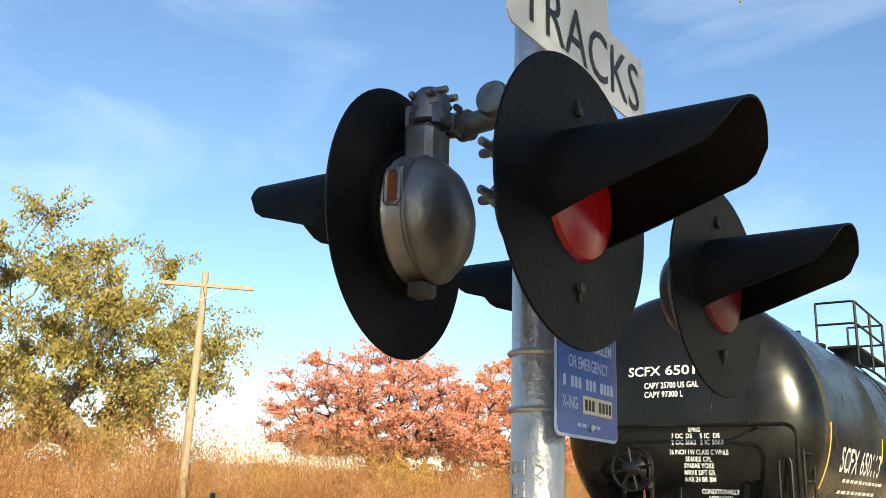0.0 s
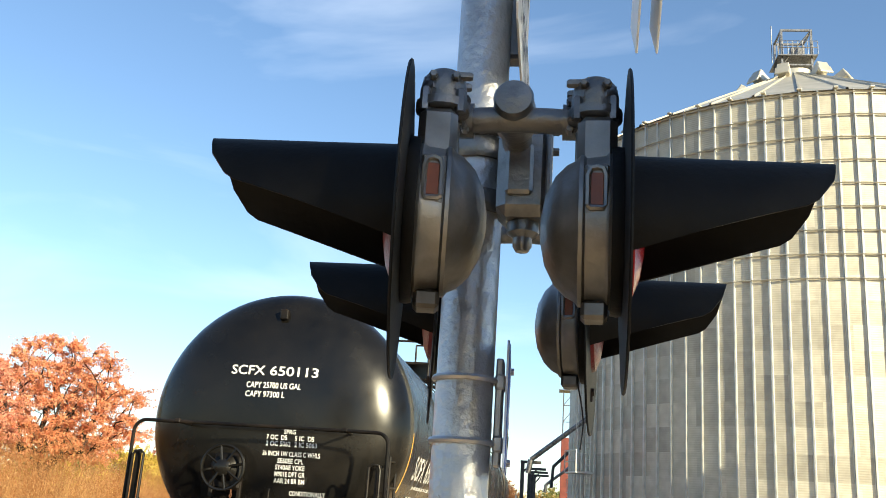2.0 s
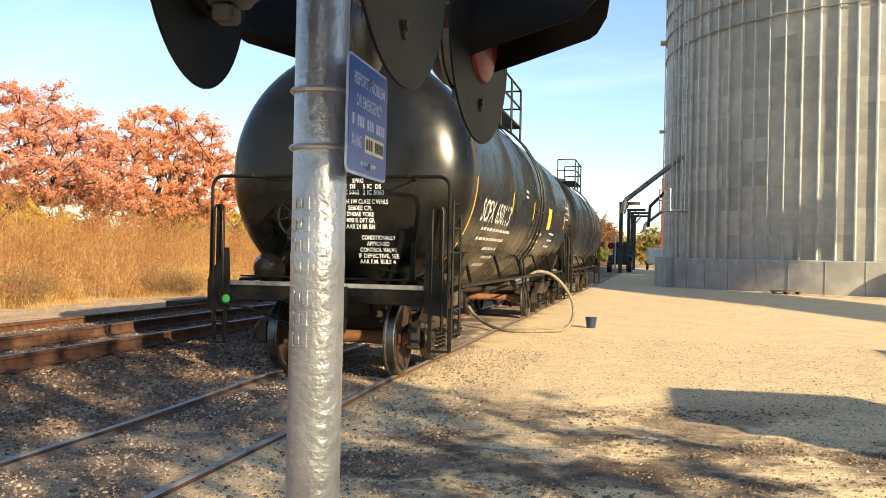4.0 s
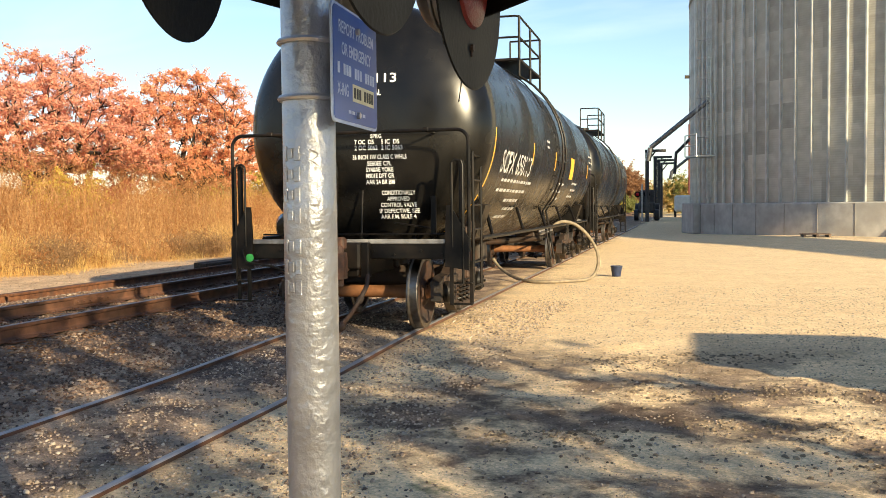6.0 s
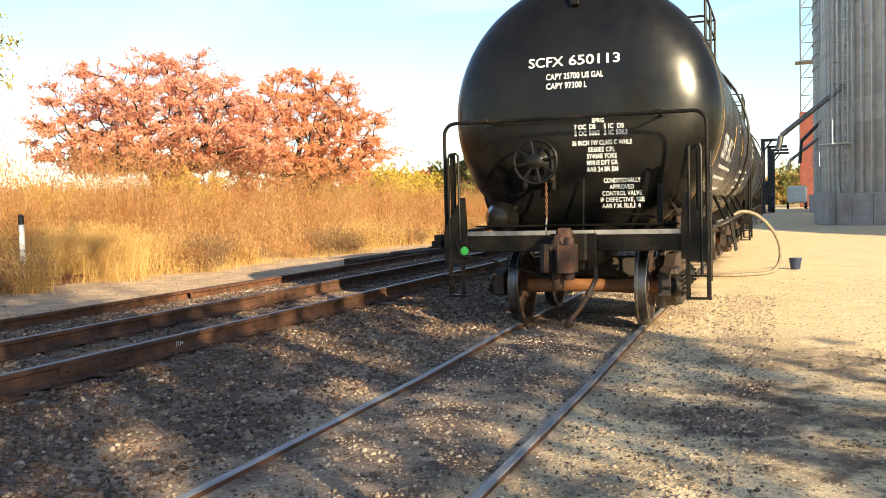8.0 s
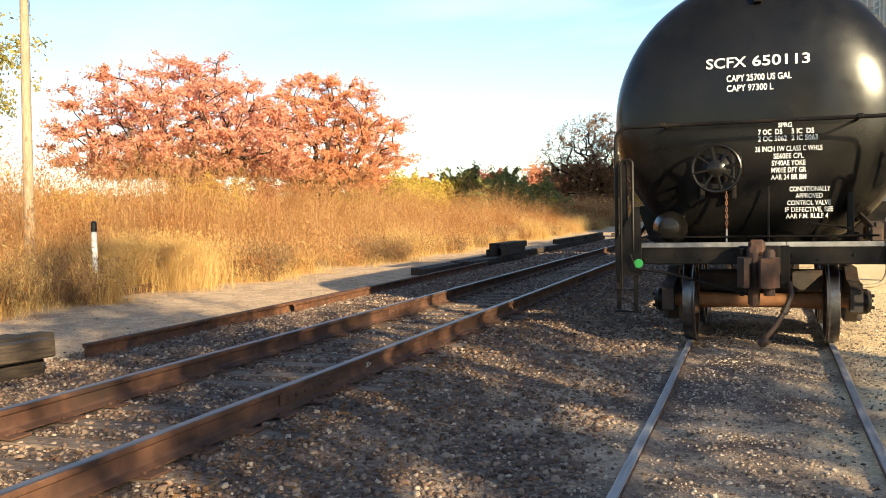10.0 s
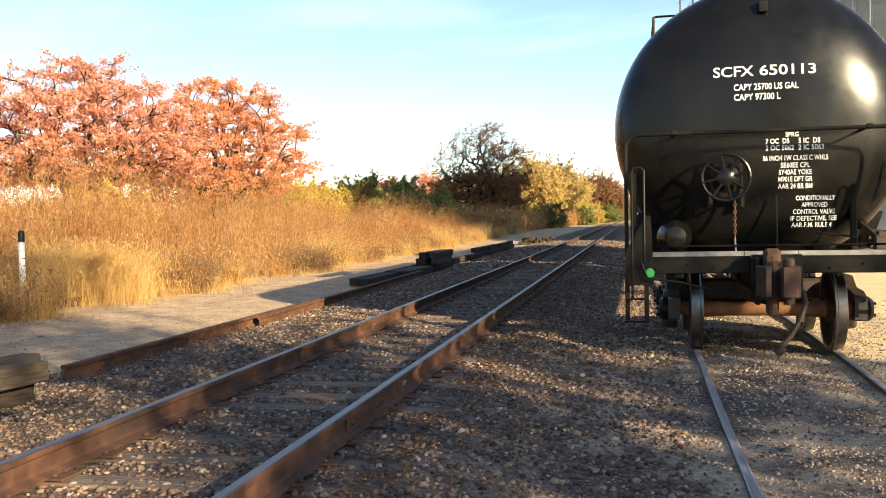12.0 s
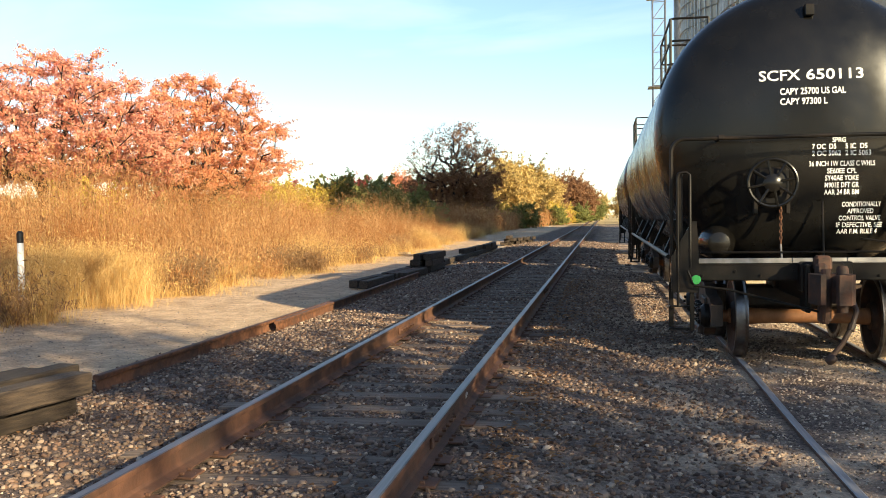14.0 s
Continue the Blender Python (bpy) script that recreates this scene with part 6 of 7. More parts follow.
# ---- trees ----
def grow_tree(seed, height, spread, trunk_r, fork=0.2, levels=(7, 5, 5), leafsize=0.28, per_tip=26, lift=0.35, gap=0.0, jitter=0.9, lobes=0.1, flat=0.7, base=0.48, holes=-9.0, droop=0.0):
    """Limbs as tapering round bars and leaf clumps round their outer ends, scaled to the given size."""
    r = np.random.RandomState(seed)
    limbs, tips = [], []

    def limb(p, d, length, rad, level):
        pts, rs = [p.copy()], [rad]
        n = 5
        for i in range(n):
            d = d + r.normal(0, 0.16, 3) + np.array([0, 0, 0.05 * (level - 0.5)])
            d = d / np.linalg.norm(d)
            p = p + d * length / n
            pts.append(p.copy())
            rs.append(rad * (1 - 0.62 * (i + 1) / n))
        limbs.append((pts, rs))
        if level == len(levels):
            tips.append(pts)
            return
        for k in range(levels[level]):
            f = (0.85 + 0.15 * r.rand()) if level == 0 else 0.25 + 0.75 * (k + r.rand()) / levels[level]
            q = f * n
            i = min(int(q), n - 1)
            b = pts[i] + (pts[i + 1] - pts[i]) * (q - i)
            az = (k + r.uniform(-0.35, 0.35)) * 2 * math.pi / levels[level] + level
            if level == 0:
                el = r.uniform(0.1, 1.25)
                nd = np.array([math.cos(az) * math.cos(el), math.sin(az) * math.cos(el), math.sin(el) * 0.9 + lift * 0.4])
                nl = length * (1 - fork) / fork * r.uniform(0.55, 0.8)
            else:
                side = r.normal(0, 1, 3)
                side -= d * side.dot(d)
                side /= np.linalg.norm(side)
                nd = d * 0.55 + side * 0.8 + np.array([0, 0, 0.12])
                nl = length * r.uniform(0.42, 0.66)
            limb(b, nd / np.linalg.norm(nd), nl, rs[i] * (0.5 if level == 0 else 0.52), level + 1)

    limb(np.zeros(3), np.array([r.uniform(-.1, .1), r.uniform(-.1, .1), 1.0]), height * fork, trunk_r, 0)
    allp = np.array([q for pts, _ in limbs for q in pts])
    k = np.array([spread / np.ptp(allp[:, 0]), spread / np.ptp(allp[:, 1]), height / allp[:, 2].max()]) * (1.2, 1.2, 1.12)
    cen, rad_up, rad_low = np.array([0, 0, height * 0.44]), np.array([spread / 2, spread / 2, height * 0.56]), np.array([spread / 2, spread / 2, height * base])

    def shaped(p):
        rad3 = rad_up if p[2] * k[2] > cen[2] else rad_low
        q = (p * k - cen) / rad3
        az = math.atan2(q[1], q[0])
        q = q / (1 + lobes * (math.sin(3 * az + seed) + math.sin(5 * az + 2 * seed + 4 * q[2]) + math.sin(7 * q[2] + 2 * az)) / 2)
        d = np.linalg.norm(q)
        return cen + q * rad3 * (1 if d < 0.6 else (0.6 + 0.4 * math.tanh((d - 0.6) / 0.4)) / d) if p[2] * k[2] > height * fork * 0.8 else p * k

    limbs[:] = [([shaped(p) for p in pts], rs) for pts, rs in limbs]
    tips[:] = [[shaped(p) for p in pts] for pts in tips]
    wood = Shape()
    for pts, rs in limbs:
        wood.tube([tuple(p) for p in pts], 0, 6 if rs[0] > 0.05 else 4, False, [max(0.012, x) for x in rs])
    lv = []
    for pts in tips:
        e = pts[-1]
        if r.rand() < gap or math.sin(1.1 * e[0] + seed) + math.sin(1.2 * e[1] + 2 * seed) + math.sin(1.5 * e[2] + 0.6 * e[0]) < holes:
            continue
        m = max(3, int(per_tip * r.uniform(0.5, 1.4)))
        for _ in range(m):
            q = r.uniform(0.6, 5)
            i = min(int(q), 4)
            c = pts[i] + (pts[i + 1] - pts[i]) * (q - i) + r.normal(0, jitter * 0.42, 3) * np.array([1, 1, flat]) - np.array([0, 0, droop * r.rand()])
            s = leafsize * r.uniform(0.5, 1.25)
            u = r.normal(0, 1, 3)
            u /= np.linalg.norm(u)
            w = np.cross(u, r.normal(0, 1, 3))
            w /= np.linalg.norm(w)
            bend = np.cross(u, w) * s * 0.25
            lv.append((c - u * s * 0.6, c + w * s * 0.35 + bend, c + u * s * 0.6 + bend * 0.6, c - w * s * 0.35 + bend * 0.3))
    lv = np.array(lv).reshape(-1, 3)
    return wood, lv


def clump_tree(seed, height, spread, trunk_r, fork, n, leaves, leafsize, pad=(0.95, 0.5), gap=0.9, lobes=0.16, mid=0.5, low=0.16, inner=0.5, droop=0.0, foliage=None, twigs=9, sway=0.3):
    """A crown of separate leaf clumps: limbs grow from the fork to every clump and thicken towards the trunk."""
    r = np.random.RandomState(seed)
    ph = r.uniform(0, 6.28, 6)

    def reach(d):
        az, el = math.atan2(d[1], d[0]), d[2]
        return 1 + lobes * (math.sin(2 * az + ph[0] + 2 * el) + math.sin(3 * az + ph[1] - 3 * el) + math.sin(5 * el + ph[2] + az)) / 1.6

    centres, tries = [], 0
    while len(centres) < n and tries < n * 60:
        tries += 1
        d = r.normal(0, 1, 3)
        d /= np.linalg.norm(d)
        rho = reach(d) * (inner + (1 - inner) * r.rand() ** 0.5) if r.rand() < 0.8 else r.rand() ** 0.5 * 0.9
        up = (1 - mid) * height if d[2] > 0 else (mid - low) * height
        c = np.array([d[0] * spread / 2 * rho, d[1] * spread / 2 * rho, mid * height + d[2] * up * rho])
        if c[2] < low * height or c[2] > height - 0.2:
            continue
        if all(np.linalg.norm((c - o) * (1, 1, 1.4)) > gap for o in centres):
            centres.append(c)
    pos = [np.zeros(3)]
    parent, run = [-1], [0.0]
    lean = np.array([r.uniform(-0.08, 0.08), r.uniform(-0.08, 0.08)]) * height * fork
    for k in range(1, 5):
        u = k / 4
        pos.append(np.array([lean[0] * u * u, lean[1] * u * u, height * fork * u]))
        parent.append(k - 1)
        run.append(0.0)
    top = pos[-1]
    ends = []
    for c in sorted(centres, key=lambda q: np.linalg.norm(q - top)):
        P, far = np.array(pos[3:]), np.linalg.norm(c - top)
        dist = np.linalg.norm(P - c, axis=1)
        cost = dist + sway * np.array(run[3:]) + np.where(np.linalg.norm(P - top, axis=1) > far, 50, 0) + np.maximum(0, P[:, 2] - c[2]) * 0.8
        j = int(cost.argmin()) + 3
        a, L = pos[j], dist[j - 3]
        steps = max(2, int(L / 0.55))
        bow = r.normal(0, 0.1, 3) * L + np.array([0, 0, 0.1 * L])
        k = j
        for i in range(1, steps + 1):
            u = i / steps
            q = a + (c - a) * u + bow * 4 * u * (1 - u) * 0.5 + (r.normal(0, 0.05, 3) if i < steps else 0)
            pos.append(q)
            parent.append(k)
            run.append(run[j] + L * u)
            k = len(pos) - 1
        ends.append(k)
    rad = np.zeros(len(pos))
    rad[ends] = 0.026
    for k in range(len(pos) - 1, 0, -1):
        rad[k] = max(rad[k], 0.02)
        rad[parent[k]] = (rad[parent[k]] ** 2.4 + rad[k] ** 2.4) ** (1 / 2.4)
    rad *= np.where(rad > 0.06, trunk_r / rad[1], 1)
    rad = np.maximum(rad, 0.018)
    wood = Shape()
    for k in range(1, len(pos)):
        ra = rad[parent[k]] if parent[k] < 5 else min(rad[parent[k]], rad[k] * 1.25)
        wood.tube([tuple(pos[parent[k]]), tuple(pos[k])], 0, 7 if rad[k] > 0.08 else 4, False, [ra, rad[k]])
    lv = []
    for c in centres:
        f = foliage(c[0] / spread, c[2] / height, r) if foliage else 1.0
        grow = r.uniform(0.7, 1.3)
        for t in range(twigs):
            d = r.normal(0, 1, 3) * (pad[0], pad[0], pad[1]) * grow
            out = (c - np.array([0, 0, mid * height]))
            d = d * 0.8 + out / (np.linalg.norm(out) + 0.1) * pad[0] * 0.35
            m = c + d * 0.5 + r.normal(0, 0.06, 3)
            e = c + d - np.array([0, 0, droop * r.rand()])
            wood.tube([tuple(c), tuple(m), tuple(c + (e - c) * 0.85)], 0, 3, False, [0.016, 0.01, 0.005])
            k = int(leaves * f * r.uniform(0.5, 1.5) / twigs)
            if k < 1:
                continue
            u = r.uniform(0.25, 1.12, (k, 1))
            w = np.where(u < 0.5, c + (m - c) * u * 2, m + (e - m) * (u * 2 - 1)) + r.normal(0, 0.125, (k, 3)) * pad[0]
            if droop:
                w[:, 2] -= droop * r.rand(k) ** 2
            lv.append(w)
    w = np.concatenate(lv)
    k = len(w)
    sz = (leafsize * r.uniform(0.5, 1.25, k))[:, None]
    u = r.normal(0, 1, (k, 3)) * np.array([1, 1, 1 + 1.5 * droop])
    u /= np.linalg.norm(u, axis=1)[:, None]
    v = np.cross(u, r.normal(0, 1, (k, 3)))
    v /= np.linalg.norm(v, axis=1)[:, None]
    bend = np.cross(u, v) * sz * 0.25
    quad = np.stack([w - u * sz * 0.6, w + v * sz * 0.36 + bend, w + u * sz * 0.6 + bend * 0.6, w - v * sz * 0.36 + bend * 0.3], 1)
    return wood, quad.reshape(-1, 3)


def tree(name, p, data, bark, leaf, label, group="", turn=0.0, size=1.0):
    wood, lv = data
    t = root(name, p, label, "tree", group)
    me = bpy.data.meshes.new("trunk")
    me.from_pydata(wood.v, [], wood.f)
    me.materials.append(bark)
    me.polygons.foreach_set("use_smooth", [True] * len(me.polygons))
    tr = new("trunk", me)
    tr.parent = t
    cr = new("crown", fast_mesh("crown", lv, np.arange(len(lv)).reshape(-1, 4), None, leaf))
    cr.parent = t
    t.matrix_basis = pose(*p, 0, 0, turn) @ Matrix.Scale(size, 4)
    return t


def from_eye(az, dist, eye=(0.0, -10.6)):
    a = radians(az)
    return (eye[0] + dist * math.sin(a), eye[1] + dist * math.cos(a), 0.1)


def at(p, z=0.0):
    return (p[0], p[1], float(ground_z(p[0], p[1])) - 0.05 + z)


oak = clump_tree(3, 9.9, 13.2, 0.5, 0.26, 270, 330, 0.125, (0.6, 0.31), 0.96, 0.07, 0.45, 0.34, 0.35)
tree("red_oak", at(from_eye(-36.1, 52, (1.53, -11.1))), oak, M_BARK, M_OAKLEAF, "broad oak tree with rosy red autumn leaves above the weeds", "field oaks", 20)
oak2 = clump_tree(28, 10.2, 10.6, 0.46, 0.22, 215, 330, 0.135, (0.62, 0.34), 0.98, 0.07, 0.5, 0.28, 0.35)
tree("red_oak", at(from_eye(-27.9, 60, (1.53, -11.1))), oak2, M_BARK, M_OAKLEAF2, "rounded oak tree with orange-red autumn leaves", "field oaks", 80)
willow = clump_tree(14, 13.2, 12.8, 0.62, 0.22, 66, 950, 0.16, (1.0, 0.75), 1.75, 0.24, 0.5, 0.22, 0.35, 0.45, None, 14)
tree("willow", at(from_eye(-55.6, 45, (4.1, -11.1))), willow, M_BARKPALE, M_WILLOWLEAF, "tall sprawling tree with olive green leaves and pale limbs", "", 0)
dark = clump_tree(17, 15.0, 13.4, 0.5, 0.2, 400, 70, 0.2, (0.75, 0.6), 0.72, 0.08, 0.52, 0.2, 0.3, 0.0, lambda x, z, r: (3.0 if z < 0.5 else 0.35 if x < 0.05 else 0.9) * r.uniform(0.6, 1.3), 10)
tree("bare_tree", at(from_eye(-9.37, 130, (-1.68, -11.1))), dark, M_BARK, M_BROWNLEAF, "half bare tree with rusty brown lower leaves", "", 0)
bush_a = clump_tree(21, 5.2, 6.2, 0.1, 0.06, 60, 300, 0.24, (0.85, 0.7), 0.75, 0.2, 0.35, 0.03, 0.4, twigs=8)
bush_b = clump_tree(22, 9.3, 8.6, 0.2, 0.1, 90, 300, 0.28, (1.05, 0.9), 1.1, 0.18, 0.42, 0.05, 0.4, twigs=9)
far_kinds = [(bush_a, M_YELLOWLEAF, "low shrub with bright yellow autumn leaves"), (bush_a, M_GREENLEAF, "low shrub with dull green leaves"), (bush_b, M_TANLEAF, "rounded tree with tan autumn leaves"),
             (bush_b, M_YELLOWLEAF, "rounded tree with golden leaves"), (bush_b, M_GREENLEAF, "rounded tree with dull green leaves"), (bush_a, M_PINKLEAF, "low tree with crimson leaves"), (bush_b, M_BROWNLEAF, "rounded tree with rusty brown leaves"), (bush_b, M_OAKLEAF2, "rounded tree with orange-red leaves")]
made_kinds = {}
rf = random.Random(9)


def far_tree(kind, az, dist, size, eye=(-1.68, -11.1)):
    p = at(from_eye(az + 0.5, dist, eye))
    size *= 1.0 if kind in (0, 1, 5) else 1.15
    turn = rf.uniform(0, 360)
    if kind in made_kinds:
        return copy_thing(made_kinds[kind], pose(*p, 0, 0, turn) @ Matrix.Scale(size / made_kinds[kind].scale[0], 4))
    d, leaf, label = far_kinds[kind]
    t = tree("shrub" if d is bush_a else "tree", p, d, M_BARK, leaf, label, "hedgerow trees", turn, size)
    made_kinds[kind] = t
    return t


for kind, az, dist, size in ((0, -21.5, 75, 0.85), (0, -20.2, 78, 0.8), (0, -18.8, 80, 0.85), (1, -17.2, 82, 0.95), (1, -15.6, 84, 0.95), (1, -14.4, 74, 0.75), (5, -16.2, 120, 1.2), (5, -21.0, 130, 1.2), (1, -13.0, 82, 0.8), (0, -12.4, 76, 0.5),
                             (1, -12.4, 140, 0.85), (7, -12.9, 165, 0.85), (6, -11.6, 150, 0.7), (6, -8.8, 128, 0.62), (0, -8.6, 140, 0.75), (0, -7.6, 135, 0.7), (2, -6.6, 150, 1.0), (2, -5.7, 158, 1.0), (0, -6.9, 140, 0.6), (1, -5.6, 122, 0.62), (2, -4.9, 170, 0.9), (2, -4.1, 180, 0.75),
                             (0, -3.9, 165, 0.75), (1, -3.5, 160, 0.6), (6, -2.9, 205, 0.95), (6, -2.3, 210, 0.95), (0, -3.1, 185, 0.7), (1, -2.0, 190, 0.7), (4, -1.25, 240, 0.62), (2, -0.9, 300, 0.75),
                             (1, -24.5, 95, 0.8), (4, -27, 150, 0.7), (7, -23, 160, 0.6), (0, -31.6, 47, 0.62), (5, -29.9, 50, 0.55), (1, -33.6, 56, 0.5), (5, -36.5, 60, 0.5), (1, -38.6, 62, 0.5), (0, -40.0, 46, 0.5), (1, -34.8, 70, 0.6), (0, -26.9, 62, 0.45), (1, -41.8, 60, 0.55), (0, -25.5, 72, 0.6), (1, -26.5, 74, 0.6)):
    far_tree(kind, az, dist, size)
for kind, az, dist, size in ((2, -0.75, 190, 0.6), (4, -0.2, 190, 0.7), (2, 1.0, 150, 0.6)):
    far_tree(kind, az, dist, size, (3.69, -10.8))


def far_woods():
    """A long low band of mixed autumn trees on the horizon."""
    r = np.random.RandomState(41)
    pts = []
    for k in range(150):
        az = radians(r.uniform(-75, -3))
        d = r.uniform(330, 480)
        c = np.array([d * math.sin(az), -10 + d * math.cos(az), r.uniform(2.0, 4.0)])
        rad = np.array([r.uniform(8, 15), r.uniform(6, 10), r.uniform(5, 10)])
        for _ in range(130):
            q = r.normal(0, 1, 3)
            q /= np.linalg.norm(q)
            o = c + q * rad * r.uniform(0.7, 1.05)
            s = r.uniform(0.7, 1.5)
            u, w = r.normal(0, 1, 3), r.normal(0, 1, 3)
            u /= np.linalg.norm(u)
            w /= np.linalg.norm(w)
            pts += [o - u * s, o - w * s, o + u * s, o + w * s]
    v = np.array(pts)
    tagged(new("far_woods", fast_mesh("far_woods", v, np.arange(len(v)).reshape(-1, 4), None, island_colours("far_autumn_woods", [(0.2, 0.1, 0.06), (0.3, 0.13, 0.08), (0.18, 0.14, 0.07), (0.26, 0.18, 0.1)], 0.9, 0.2))), "low band of distant autumn woods", "woods", kind="stuff")


far_woods()


# ---- dry grass and weeds ----
def weed_edge(y):
    return -12.4 + 0.9 * smooth01(y, 6, 11) - 1.8 * smooth01(y, 25, 90) + 0.45 * np.sin(y * 0.9) + 0.35 * np.sin(y * 2.3 + 1) + 0.2 * np.sin(y * 4.7)


def blades(name, x, y, h, w, lean, r, material, label, leaves=0, leaf=0.05):
    n = len(x)
    a, la = r.uniform(0, 6.28, n), r.uniform(0, 6.28, n)
    z = ground_z(x, y) - 0.02
    b = np.stack([x, y, z], -1)
    side = np.stack([np.cos(a), np.sin(a), np.zeros(n)], -1) * (w / 2)[:, None]
    ld = np.stack([np.cos(la), np.sin(la), np.zeros(n)], -1) * (lean * h)[:, None]
    up = np.zeros((n, 3))
    up[:, 2] = h
    mid = b + ld * 0.3 + up * 0.55
    tip = b + ld + up * (1 - 0.25 * lean[:, None])
    v = np.stack([b - side, b + side, mid + side * 0.8, mid - side * 0.8, tip], 1)
    base = (np.arange(n) * 5)[:, None]
    f4 = base + np.array([[0, 1, 2, 3]])
    f3 = base + np.array([[3, 2, 4]])
    verts, quads = [v.reshape(-1, 3)], [f4]
    if leaves:
        m = n * leaves
        t = r.uniform(0.2, 1.08, (n, leaves, 1))
        c = (b[:, None] + ld[:, None] * t ** 2 + up[:, None] * t * (1 - 0.25 * lean[:, None, None] * t)).reshape(-1, 3)
        c = c + r.normal(0, leaf * 2.0, (m, 3))
        u = r.normal(0, 1, (m, 3)) * np.array([0.65, 0.65, 1.25])
        u /= np.linalg.norm(u, axis=1)[:, None]
        q = np.cross(u, r.normal(0, 1, (m, 3)))
        q /= np.linalg.norm(q, axis=1)[:, None]
        s = (leaf * r.uniform(0.5, 1.5, m))[:, None]
        lv = np.stack([c - u * s, c - q * s * 0.18, c + u * s, c + q * s * 0.18], 1)
        verts.append(lv.reshape(-1, 3))
        quads.append(n * 5 + np.arange(m * 4).reshape(-1, 4))
    return tagged(new(name, fast_mesh(name, np.concatenate(verts), np.concatenate(quads), f3, material)), label, "dry grass" if not leaves else "weeds", kind="stuff")


def field():
    r = np.random.RandomState(5)
    # golden stands along the edge: a few broad ones and single tufts between them
    k = 290
    cy = -7 + 97 * r.uniform(0, 1, k) ** 1.7
    broad = wave(cy * 0.8, cy * 0.5, 0.9, 51) > 0.3
    cx = weed_edge(cy) - np.where(broad, r.exponential(0.8, k), r.exponential(1.6, k)) + 0.2
    stand = r.normal(0, 1, (55, 2)) * (0.75, 1.0) + (-13.2, 6.2)
    cx, cy, broad = np.concatenate([cx, stand[:, 0]]), np.concatenate([cy, stand[:, 1]]), np.concatenate([broad, np.ones(55, bool)])
    k = len(cx)
    per = np.where(broad, r.randint(160, 330, k), r.randint(50, 140, k))
    n = per.sum()
    rad = np.repeat(r.uniform(0.1, 0.36, k), per)
    x = np.repeat(cx, per) + r.normal(0, 1, n) * rad
    y = np.repeat(cy, per) + r.normal(0, 1, n) * rad
    h = np.repeat(np.where(broad, r.uniform(0.9, 1.65, k), r.uniform(0.4, 1.2, k)), per) * r.uniform(0.6, 1.1, n)
    blades("golden_grass", x, y, h, r.uniform(0.003, 0.009, n), r.uniform(0.1, 1.2, n), r, M_GOLDGRASS, "clumps of golden dry grass along the dirt edge", 2, 0.035)
    # brown weeds in rising, uneven stands
    n = 56000
    y = -9 + 105 * r.uniform(0, 1, n) ** 1.5
    x = weed_edge(y) - 0.15 - 15 * r.uniform(0, 1, n) ** 1.35
    thick = wave(x, y, 1.1, 26) + r.normal(0, 0.12, n) > -0.16
    x, y = x[thick], y[thick]
    n = len(x)
    h = r.uniform(1.15, 2.4, n) * (0.36 + 0.78 * smooth01(weed_edge(y) - x, 0.1, 3.8)) * (1 + 0.85 * wave(x, y, 0.8, 6) + 0.5 * wave(x, y, 2.6, 7)) * (1.34 - 0.3 * smooth01(y, 14, 55))
    blades("dry_weeds", x, y, h, r.uniform(0.005, 0.01, n), r.uniform(0.05, 0.6, n), r, M_WEED, "dense stand of tall brown dry weeds", 12, 0.05)
    # round grey-brown bushes low at the front
    k = 70
    cy = -6 + 80 * r.uniform(0, 1, k) ** 1.5
    cx = weed_edge(cy) - r.exponential(0.7, k) - 0.1
    per = r.randint(170, 330, k)
    n = per.sum()
    size = np.repeat(r.uniform(0.4, 0.95, k), per)
    x = np.repeat(cx, per) + r.normal(0, 0.3, n) * size
    y = np.repeat(cy, per) + r.normal(0, 0.4, n) * size
    blades("bushy_weeds", x, y, size * r.uniform(0.5, 1.15, n), r.uniform(0.004, 0.008, n), r.uniform(0.1, 1.0, n), r, M_SHRUBBY, "rounded grey-brown weed bushes at the dirt edge", 9, 0.045)
    n = 12000
    y = -12 + 125 * r.uniform(0, 1, n) ** 1.2
    x = weed_edge(y) - 12 - 45 * r.uniform(0, 1, n) ** 1.3
    h = r.uniform(2.0, 3.5, n) * (1 + 0.3 * wave(x, y, 0.7, 16)) * (1.3 - 0.38 * smooth01(y, 14, 70))
    blades("back_weeds", x, y, h, r.uniform(0.015, 0.03, n), r.uniform(0.05, 0.35, n), r, M_WEED, "tall dry weeds reaching back over the field", 6, 0.1)
    # brush that closes in on the far track
    n = 15000
    y = 72 + 260 * r.uniform(0, 1, n) ** 1.5
    x = -13.2 + 5.6 * smooth01(y, 85, 190) + 0.6 * np.sin(y * 0.21) - 26 * r.uniform(0, 1, n) ** 1.5
    h = r.uniform(1.2, 2.6, n) * (1 + 0.5 * wave(x, y, 0.25, 19))
    blades("far_brush", x, y, h, r.uniform(0.02, 0.04, n), r.uniform(0.05, 0.5, n), r, M_WEED, "brown brush lining the far stretch of track", 8, 0.16)
    n = 9000
    y = -8 + 60 * r.uniform(0, 1, n) ** 1.4
    x = weed_edge(y) + r.normal(0.1, 0.35, n)
    blades("low_dry_grass", x, y, r.uniform(0.08, 0.3, n), r.uniform(0.005, 0.01, n), r.uniform(0.3, 0.9, n), r, M_GOLDGRASS, "low dry grass creeping onto the dirt")


field()

